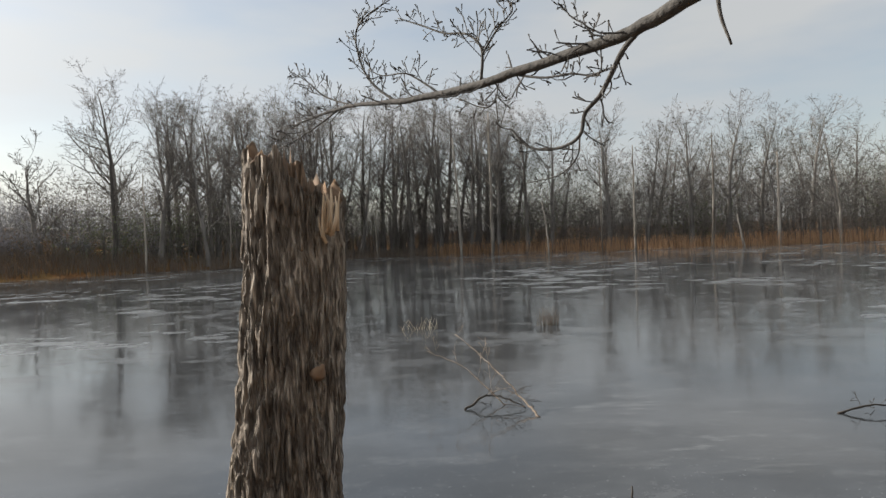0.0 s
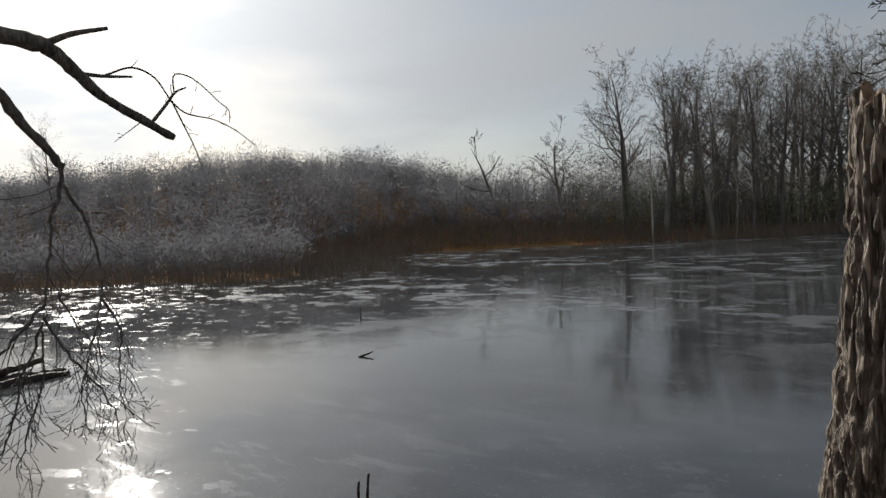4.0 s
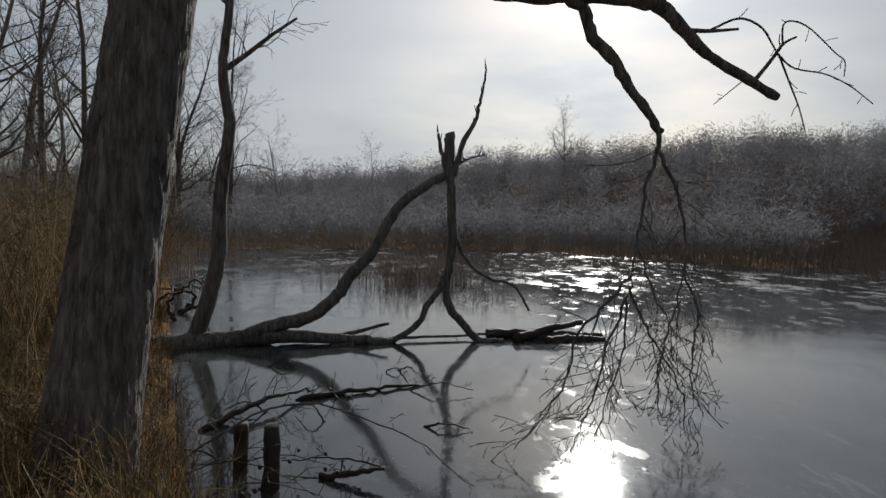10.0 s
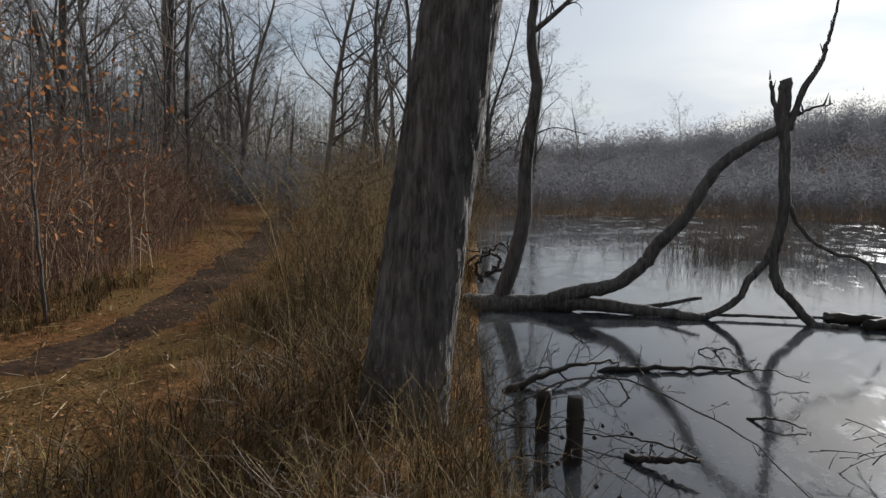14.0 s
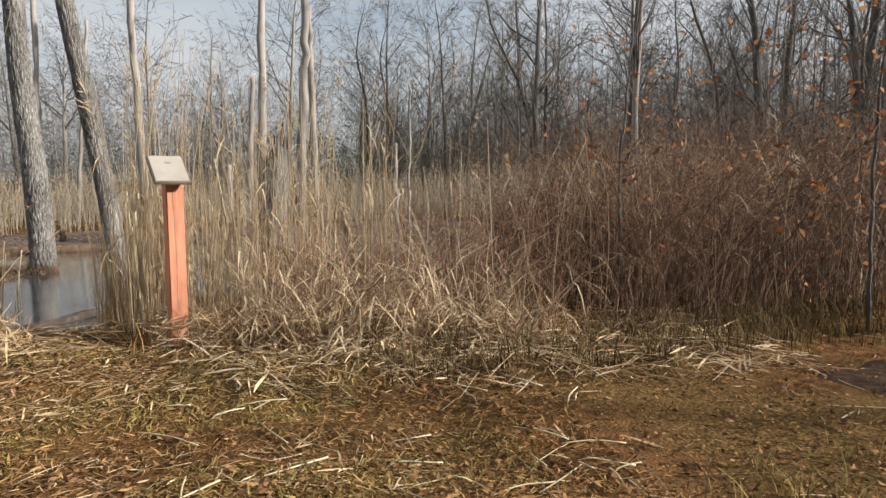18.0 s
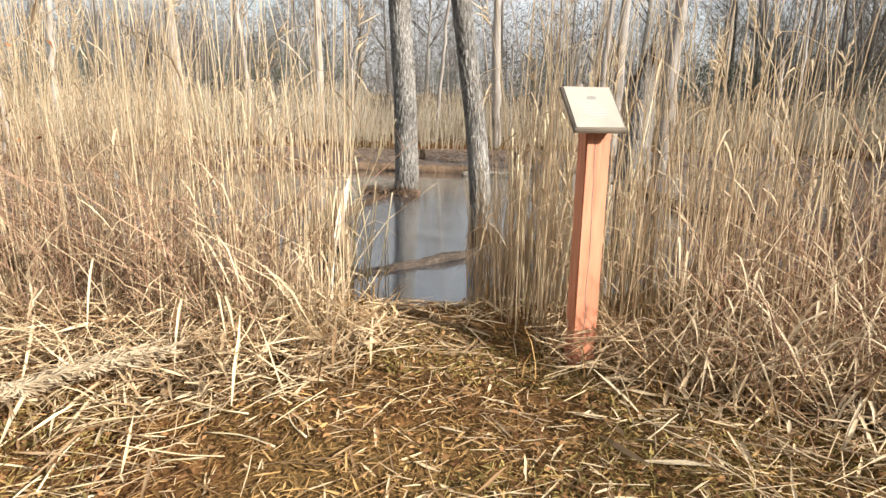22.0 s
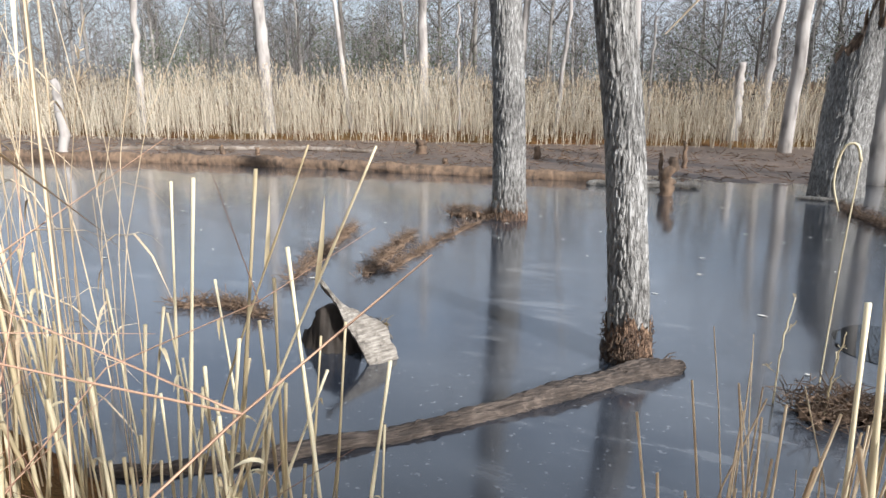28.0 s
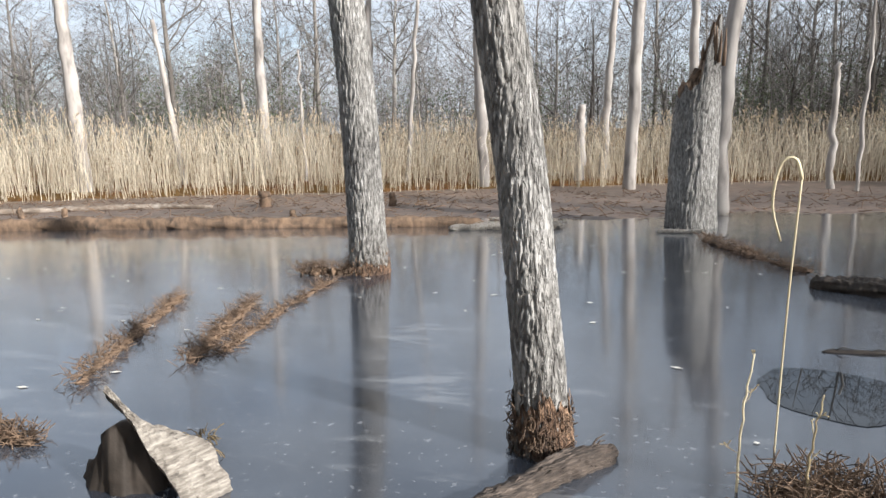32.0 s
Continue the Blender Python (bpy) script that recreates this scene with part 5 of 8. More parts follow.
    rod_thing("water_stick", [(-2.85, 3.1, WATER), (-2.84, 3.12, -0.04)], 0.012, 0.008, WET_WOOD, "thin dark stake tip at the bank", "stick", 73, 6, 0.003, 6)
    rod_thing("water_stick", [(-2.9, 3.05, WATER), (-2.88, 3.08, -0.08)], 0.012, 0.008, WET_WOOD, "thin dark stake tip at the bank", "stick", 74, 6, 0.003, 6)
    for k in range(9):
        x, y = rng.uniform(-8.6, -5.2), rng.uniform(-0.9, 0.9)
        d = rng.normal(0, 0.35, 2)
        rod_thing("water_snag", [(x, y, WATER - 0.02), (x + d[0] * 0.5, y + d[1] * 0.5, WATER + rng.uniform(0.03, 0.14)), (x + d[0], y + d[1], WATER + rng.uniform(0.0, 0.06))], 0.010, 0.004, WET_WOOD, "small dark dead twig frozen in the ice", "branch", 400 + k, 6, 0.006, None, 5, 0.22)
    for k in range(7):
        x, y = -12.2 + rng.normal(0, 0.5), -2.35 + rng.normal(0, 0.25)
        rod_thing("root_snag", [(x, y, WATER - 0.1), (x + rng.normal(0, 0.2), y + rng.normal(0, 0.3), WATER + 0.3), (x + rng.normal(0, 0.4), y + rng.normal(0.2, 0.4), WATER + rng.uniform(0.4, 0.8))], 0.04, 0.012, WET_WOOD, "dark tangled root sticking up at the bank", "root", 420 + k, 7, 0.02, None, 7, 0.4, group="roots at the bank")
    # pale dead trees along the far shore
    spots = [(17.4, 58.4, 7.5, 0.16, 0.0), (12.4, 57.5, 4.2, 0.13, -0.12), (26.8, 56.8, 9.5, 0.2, 0.02), (20.3, 58.0, 9.0, 0.2, 0.0), (8.0, 62, 13, 0.28, 0.0), (5.2, 64, 11, 0.25, -0.05), (-7.5, 66, 10, 0.2, 0.02),
             (-3.0, 65, 5, 0.15, 0.0), (29.5, 56.5, 2.5, 0.18, -0.25), (36.6, 56.8, 2.4, 0.16, 0.0), (38.6, 57, 7.0, 0.2, -0.1), (-19.5, 50.5, 7, 0.15, 0.0), (-14, 53, 5, 0.12, 0.0), (33.5, 58, 8, 0.25, 0.0)]
    for k, (x, y, hgt, r, tip) in enumerate(spots):
        rod_thing("dead_tree", [(x, y, -0.6), (x + tip * hgt * 0.4 + rng.normal(0, 0.1), y, hgt * 0.5), (x + tip * hgt, y, hgt)], r * 0.62, r * 0.22, BARK_FAR, "pale dead standing tree at the far shore", "tree", 80 + k, 7, 0.02, None, 7 if hgt > 6 else 0, hgt * 0.3, group="dead trees on the shore")
    for k, (x, y, hgt) in enumerate(((-28.6, 53.5, 9.6), (-33.6, 52.5, 10.2))):
        ob = thing("shore_tree", (x, y, 0), "bare many-branched tree standing alone on the point", "tree")
        t, c = bare_tree(300 + k, hgt, 0.26, 0.3, 16 if k == 0 else 7, 2, 0.42, 0.08, 8, 0.10, 0.03, 0.03 if k == 0 else 0.0, 0.10)
        part("trunk", t, LAKE_BARK, ob)
        part("crown", c, LAKE_BARK, ob)
        for o in ob.children:
            o.location = (x, y, -0.3)
            o.matrix_parent_inverse = Matrix.Translation((-x, -y, 0))


build_broken_stump()
build_overhanging_limb()
build_leaning_tree()
build_slim_tree()
build_fallen_tree()
build_lake_bits()


# ---- things at the marsh ----
def box_geo(sx, sy, sz, bevel, m=None):
    bm = bmesh.new()
    bmesh.ops.create_cube(bm, size=1.0)
    bmesh.ops.scale(bm, vec=(sx, sy, sz), verts=bm.verts)
    if bevel:
        bmesh.ops.bevel(bm, geom=bm.edges[:], offset=bevel, segments=2, affect="EDGES")
    if m is not None:
        bm.transform(m)
    me = bpy.data.meshes.new("box")
    bm.to_mesh(me)
    bm.free()
    return me


def build_sign_post():
    ob = thing("sign_post", (-0.8, -6.0, 0), "red-brown stained wooden post with a slanted cream sign", "sign post")
    face = Euler((0, 0, radians(21))).to_matrix().to_4x4()
    base = Matrix.Translation((-0.8, -6.0, 0)) @ face
    part("post", box_geo(0.118, 0.118, 1.52, 0.007, base @ Matrix.Translation((0, 0, 0.395))), POST, ob)
    geo = Geo()
    z = np.linspace(0.02, 1.14, 30)
    rng = np.random.default_rng(3)
    x = 0.012 + np.cumsum(rng.normal(0, 0.0022, 30))
    p = np.stack([x, np.full(30, 0.0595), z], -1)
    p = np.array([(base @ Vector(v))[:] for v in p])
    tube(geo, p, 0.0015, 4)
    part("crack", geo, INK, ob, "dark drying crack down the post")
    tilt = base @ Matrix.Translation((0.03, 0.03, 1.275)) @ Euler((radians(-38), 0, 0)).to_matrix().to_4x4()
    part("board", box_geo(0.245, 0.31, 0.022, 0.004, tilt), BOARD_EDGE, ob, "dark weathered wooden backing board")
    part("sign_panel", box_geo(0.222, 0.284, 0.006, 0.001, tilt @ Matrix.Translation((0, 0, 0.014))), PANEL, ob, "cream printed panel")
    up = tilt @ Matrix.Translation((0, 0, 0.0175))
    # a dark round picture and faint lines of print too small to read
    bm = bmesh.new()
    bmesh.ops.create_cone(bm, cap_ends=True, segments=18, radius1=0.02, radius2=0.02, depth=0.0016)
    bmesh.ops.scale(bm, vec=(1.25, 0.6, 1), verts=bm.verts)
    bm.transform(up @ Matrix.Translation((-0.005, -0.062, 0)))
    me = bpy.data.meshes.new("picture")
    bm.to_mesh(me)
    bm.free()
    part("picture", me, INK, ob, "small dark oval picture")
    for k in range(6):
        w = (0.10, 0.13, 0.12, 0.13, 0.09, 0.06)[k]
        part("print_line", box_geo(w, 0.007, 0.0015, 0, up @ Matrix.Translation((0.0, -0.005 + 0.017 * k, 0))), FAINT_INK, ob)
    part("cleat", box_geo(0.12, 0.118, 0.05, 0.004, base @ Matrix.Translation((0, 0.0, 1.165))), POST, ob)


def build_marsh_tree(name, pts, radii, label, seed, rows, depth, grain, bark=None, rot=True):
    ob = thing(name, (pts[0][0], pts[0][1], POOL), label, "tree", "trees in the marsh")
    geo, _, _ = bark_trunk(pts, radii, 130, rows, depth, grain, seed)
    part("trunk", geo, bark or BARK, ob)
    if rot:
        rng = np.random.default_rng(seed)
        g = Geo()
        x, y = pts[1][0], pts[1][1]
        r = radii[1]
        n = 520
        a = rng.uniform(0, 6.283, n)
        z0 = POOL + np.abs(rng.normal(0, 0.12, n))
        s = np.linspace(0, 1, 3)[None, :, None]
        rr = (r + 0.012 + 0.01 * rng.random(n))
        st = np.stack([x + np.cos(a) * rr, y + np.sin(a) * rr, z0], -1)
        e = st + np.stack([np.cos(a) * 0.006 + rng.normal(0, 0.012, n), np.sin(a) * 0.006 + rng.normal(0, 0.012, n), rng.uniform(-0.06, 0.05, n)], -1)
        tubes(g, st[:, None] + (e - st)[:, None] * s + rng.normal(0, 0.005, (n, 3, 3)), np.full((n, 3), 0.0028))
        part("root_tuft", g, ROT, ob, "shaggy brown rootlets at the waterline")["kind"] = "stuff"
        # a sleeve of rotten brown bark with a ragged upper edge
        hi = 0.36 if r < 0.18 else 0.16
        way = (np.array(pts[2]) - pts[1]) / (pts[2][2] - pts[1][2])
        base = np.array(pts[1]) + way * (POOL - 0.1 - pts[1][2])
        sleeve, _, _ = bark_trunk([base, base + way * (hi + 0.1) * 0.5, base + way * (hi + 0.1)], [r * 1.14, r * 1.09, r * 1.03], 110, 60, 0.02, grain * 1.1, seed + 30,
                                  lambda a: 0.8 + 0.1 * math.sin(a * 3 + 1) + 0.06 * math.sin(a * 8) + 0.05 * math.sin(a * 17))
        part("rotten_bark", sleeve, COLLAR, ob, "crumbling brown bark round the trunk's foot")
    crown = Geo()
    rng = np.random.default_rng(seed + 5)
    path = curve([pts[-1], np.array(pts[-1]) + [0.2, -0.1, 3.0], np.array(pts[-1]) + [0.3, 0.1, 6.5]], 10)
    tube(crown, path, np.linspace(radii[-1], 0.03, 10), 8)
    branch_out(rng, crown, path, radii[-1], 0.03, 10, 2.6, 2, 0.05, 0.1)
    part("crown", crown, BARK, ob)
    return ob


def build_snag():
    ob = thing("broken_snag", (-1.6, -18.2, POOL), "thick grey broken snag with torn brown heartwood", "tree", "trees in the marsh")
    geo, rim, mid = bark_trunk([(-1.6, -18.25, -0.8), (-1.6, -18.25, 0.5), (-1.63, -18.25, 1.6), (-1.7, -18.25, 2.9)], [0.42, 0.37, 0.36, 0.34, 0.27, 0.2], 120, 140, 0.035, 20.0, 7,
                               lambda a: 0.81 + 0.15 * math.tanh(2.0 * (math.sin(a) - 0.1)) + 0.02 * math.sin(a * 6) + 0.012 * math.sin(a * 13))
    part("trunk", geo, BARK, ob)
    part("torn_wood", torn_cap(rim, mid, 8, 0.12, 0.05), ROT, ob, "torn brown heartwood")
    for k in range(10):
        part("splinter", splinters(90 + k, (-1.78, -18.1, 2.1), 1, 0.07, 0.2, 0.6, 0.03), ROT, ob, "splintered brown wood at the break")
    rod_thing("dead_tree", [(-2.34, -19.8, -0.6), (-2.34, -19.8, 1.5), (-2.5, -19.8, 4.0), (-2.55, -19.8, 7.0)], 0.17, 0.1, BARK_PALE, "pale barkless dead tree behind the snag", "tree", 120, 10, 0.02)


def build_dead_stems():
    rows = [(-1.23, -24.84, 9.0, 0.17, -0.02), (-0.68, -27.75, 5.2, 0.14, -0.06), (-0.03, -26.71, 1.75, 0.17, 0.0), (-6.03, -25.05, 2.6, 0.10, 0.01), (-6.33, -24.21, 4.6, 0.05, -0.01), (2.57, -25.25, 8.0, 0.16, 0.03),
            (2.27, -26.29, 3.0, 0.05, 0.0), (13.27, -16.21, 1.25, 0.12, 0.04), (13.17, -23.07, 5.5, 0.22, 0.03), (11.47, -25.15, 4.4, 0.10, 0.14), (9.87, -27.23, 7.0, 0.18, 0.0), (6.27, -26.71, 7.5, 0.13, -0.03), (4.87, -25.67, 6.5, 0.07, -0.1),
            (7.87, -25.67, 3.5, 0.05, 0.02), (-3.33, -28.27, 8.0, 0.16, 0.02), (16.77, -21.51, 6.0, 0.13, -0.04)]
    for k, (x, y, hgt, r, tip) in enumerate(rows):
        rod_thing("dead_tree", [(x, y, -0.7), (x + tip * hgt * 0.5, y, hgt * 0.45), (x + tip * hgt, y, hgt)], r, r * 0.65, BARK_PALE, "pale barkless dead tree in the reeds", "tree", 130 + k, 9, 0.02, None, 4 if hgt > 5 and r < 0.15 else 0, 1.0, group="dead trees in the marsh")
    for k, (x, y, hgt, r) in enumerate(((6.75, -20.57, 0.32, 0.16), (1.17, -19.43, 0.42, 0.05), (3.97, -20.78, 0.3, 0.09), (9.17, -17.56, 0.3, 0.06), (0.82, -20.47, 0.55, 0.05), (5.47, -19.01, 0.12, 0.07), (10.87, -18.39, 0.2, 0.07))):
        rod_thing("small_stump", [(x, y, -0.6), (x, y, POOL + hgt * 0.5), (x + 0.02, y, POOL + hgt)], r, r * 0.75, ROT, "small rotten stump in the marsh mud", "stump", 150 + k, 9, 0.012, 12, group="small stumps")
    rod_thing("torn_stub", [(0.82, -17.0, -0.6), (0.82, -17.0, -0.2), (0.78, -17.0, 0.12)], 0.12, 0.07, ROT, "torn brown stub standing in the pool", "stump", 160, 10, 0.03, 14)


def build_rotten_stump():
    """The hollow stump with its bleached slab of bark."""
    ob = thing("rotten_stump", (2.15, -9.8, POOL), "hollow rotten stump with a bleached leaning bark slab", "stump")
    shell = Geo()
    n, rows = 60, 16
    ang = np.linspace(-0.5, 3.9, n)
    out = []
    for w in (0.0, 0.045):
        for i in range(rows):
            s = i / (rows - 1)
            r = 0.31 - w - 0.10 * s + 0.014 * np.sin(ang * 11 + i * 0.3) + 0.008 * np.sin(ang * 29)
            top = 0.30 * np.exp(-((ang - 1.9) / 0.85) ** 2) + 0.04 + 0.02 * np.sin(ang * 6)
            out.append(np.stack([2.30 + np.cos(ang) * r * 1.05, -9.86 + np.sin(ang) * r * 0.75, POOL - 0.2 + s * (top + 0.2)], -1))
    v = np.array(out)
    i, j = np.meshgrid(np.arange(rows - 1), np.arange(n - 1), indexing="ij")
    q = np.stack([i * n + j, i * n + j + 1, (i + 1) * n + j + 1, (i + 1) * n + j], -1).reshape(-1, 4)
    k = np.arange(n - 1)
    rim = np.stack([(rows - 1) * n + k, (rows - 1) * n + k + 1, (2 * rows - 1) * n + k + 1, (2 * rows - 1) * n + k], -1)
    shell.add(v.reshape(-1, 3), np.concatenate([q, q[:, ::-1] + rows * n, rim]))
    part("shell", shell, WET_WOOD, ob, "dark wet hollow shell")
    # slab: a curved plate that leans from the waterline up to a thin spike
    slab = Geo()
    m, w = 44, 26
    lo, hi = np.array([1.82, -9.62, -0.54]), np.array([2.30, -9.68, 0.03])
    across = np.array([-0.62, -0.66, 0.1])
    across /= np.linalg.norm(across)
    rowsv = []
    for a in range(m):
        s = a / (m - 1)
        wid = float(np.interp(s, [0, 0.15, 0.4, 0.52, 0.62, 0.72, 0.85, 1], [0.14, 0.20, 0.235, 0.21, 0.125, 0.055, 0.032, 0.016])) * (1 + 0.16 * noise.noise(Vector((s * 11, 0.3, 0))))
        c = lo + (hi - lo) * s + np.array([0, 0, 0.045 * math.sin(s * 3.1)])
        f = np.linspace(-0.1, 1, w)
        edge = c[None] + across[None] * (f * wid)[:, None]
        edge[:, 2] += -0.13 * f ** 2 * (1 - s)
        for b in range(w):
            p = Vector((s * 7, f[b] * 5, 0.7))
            edge[b, 2] += 0.020 * noise.noise(p) + 0.014 * noise.noise(p * 3.1) + 0.009 * noise.noise(p * 8)
        rowsv.append(edge)
    v = np.array(rowsv).reshape(-1, 3)
    i, j = np.meshgrid(np.arange(m - 1), np.arange(w - 1), indexing="ij")
    q = np.stack([i * w + j, i * w + j + 1, (i + 1) * w + j + 1, (i + 1) * w + j], -1).reshape(-1, 4)
    slab.add(np.concatenate([v, v - [0, 0.01, 0.03]]), np.concatenate([q, q[:, ::-1] + len(v)]))
    part("bark_slab", slab, SLAB, ob, "bleached grey-white slab ending in a spike")
    g = Geo()
    r2 = np.random.default_rng(6)
    c = np.array([2.05, -10.0, -0.33])
    k = 80
    a = r2.uniform(0, 6.28, k)
    st = c + np.stack([np.cos(a) * 0.06, np.sin(a) * 0.06, r2.uniform(-0.1, 0.02, k)], -1) * r2.uniform(0.2, 1, (k, 1))
    e = st + np.stack([np.cos(a) * 0.05, np.sin(a) * 0.05, r2.uniform(0.0, 0.09, k)], -1) * r2.uniform(0.5, 1.3, (k, 1))
    s = np.linspace(0, 1, 4)[None, :, None]
    tubes(g, st[:, None] + (e - st)[:, None] * s + np.array([0, 0, -0.05]) * s ** 2, np.full((k, 4), 0.0022))
    part("grass_tuft", g, WEED_SHADED, ob, "dry grass tuft on the stump")["kind"] = "stuff"


def rough_log(name, pts, r0, r1, mt, label, seed, lump=0.12, sides=28, n=170):
    """A weathered log with lengthwise furrows, hollows and ragged ends."""
    rng = np.random.default_rng(seed)
    ob = thing(name, tuple(pts[0]), label, "log")
    q = curve(pts, n)
    q = q + (vnoise(np.linspace(0, 8, n) + seed, np.full(n, 2.5)) - 0.5)[:, None] * [0.05, 0.05, 0.02]
    a, b = frames(q)
    ang = np.linspace(0, 6.2832, sides, endpoint=False)
    run = np.concatenate([[0], np.cumsum(np.linalg.norm(np.diff(q, axis=0), axis=1))])
    rad = np.linspace(r0, r1, n)[:, None] * np.ones((1, sides))
    for i in range(n):
        for j in range(sides):
            c, s = math.cos(ang[j]), math.sin(ang[j])
            furrow = noise.noise(Vector((c * 5 + seed, s * 5, run[i] * 2.2)))
            knob = noise.noise(Vector((c * 1.3, s * 1.3 + seed, run[i] * 3.5)))
            grit = noise.noise(Vector((c * 9, s * 9 + seed, run[i] * 26)))
            rad[i, j] *= 1 + 0.46 * furrow + lump * knob + 0.3 * grit
    ends = np.minimum(1, np.minimum(run, run[-1] - run)[:, None] / (0.18 * (0.4 + rng.random((1, sides)))))
    rad *= 0.25 + 0.75 * ends ** 0.6
    v = q[:, None] + rad[..., None] * (np.cos(ang)[None, :, None] * a[:, None] + np.sin(ang)[None, :, None] * b[:, None])
    v = np.concatenate([np.repeat(q[:1, None], sides, 1), v, np.repeat(q[-1:, None], sides, 1)])
    g = Geo()
    i, j = np.meshgrid(np.arange(n + 1), np.arange(sides), indexing="ij")
    k = (j + 1) % sides
    g.add(v, np.stack([i * sides + j, i * sides + k, (i + 1) * sides + k, (i + 1) * sides + j], -1))
    part("wood", g, mt, ob)
    g = Geo()
    for _ in range(5 + int(run[-1] * 2)):
        i = int(rng.integers(2, n - 2))
        st = q[i] + [0, 0, rad[i].mean() * 0.9]
        w = (q[i + 1] - q[i]) / np.linalg.norm(q[i + 1] - q[i])
        e = st + w * rng.uniform(-0.16, 0.16) + rng.normal(0, 0.02, 3) + [0, 0, rng.uniform(0.0, 0.03)]
        tube(g, [st - [0, 0, 0.015], (st + e) / 2 + [0, 0, 0.012], e], [0.006, 0.005, 0.002], 5)
    part("bark_strips", g, mt, ob)["kind"] = "stuff"
    return ob


def tussock_row(name, pts, width, hgt, label, seed, count=520, mt=None):
    """A low ridge of mud and matted stems over the ice."""
    rng = np.random.default_rng(seed)
    ob = thing(name, tuple(pts[0]), label, "tussock", "debris rows in the marsh")
    q = curve(pts, 40)
    g = Geo()
    a, b = frames(q)
    ang = np.linspace(0, 6.2832, 12, endpoint=False)
    rad = width * (0.10 + 1.1 * vnoise(np.linspace(0, 37, 40)[:, None] + seed, (np.arange(12) * 0.9)[None]) * vnoise(np.linspace(0, 7, 40)[:, None] + 3 * seed, np.zeros((1, 12))) ** 0.5)
    q = q + rng.normal(0, width * 0.15, q.shape) * [1, 1, 0]
    rad[0], rad[-1] = rad[0] * 0.3, rad[-1] * 0.3
    v = q[:, None] + rad[..., None] * (np.cos(ang)[None, :, None] * a[:, None] + np.sin(ang)[None, :, None] * b[:, None])
    v[..., 2] = POOL + (v[..., 2] - q[:, None, 2]) * 0.6 * hgt / width
    i, j = np.meshgrid(np.arange(39), np.arange(12), indexing="ij")
    k = (j + 1) % 12
    g.add(v, np.stack([i * 12 + j, i * 12 + k, (i + 1) * 12 + k, (i + 1) * 12 + j], -1))
    part("mud", g, ROT, ob)
    g = Geo()
    c = q[rng.integers(0, 40, count)] + np.stack([rng.normal(0, width * 0.5, count), rng.normal(0, width * 0.5, count), np.zeros(count)], -1)
    c[:, 2] = POOL + rng.uniform(0, hgt * 0.8, count)
    d = rng.normal(0, 1, (count, 3)) * [1, 1, 0.5] + [0, 0, 0.35]
    d *= (rng.uniform(0.04, 0.13, count) / np.linalg.norm(d, axis=1))[:, None]
    s = np.linspace(0, 1, 3)[None, :, None]
    tubes(g, c[:, None] + d[:, None] * s, np.full((count, 3), 0.003))
    part("matting", g, mt or ROT, ob)["kind"] = "stuff"


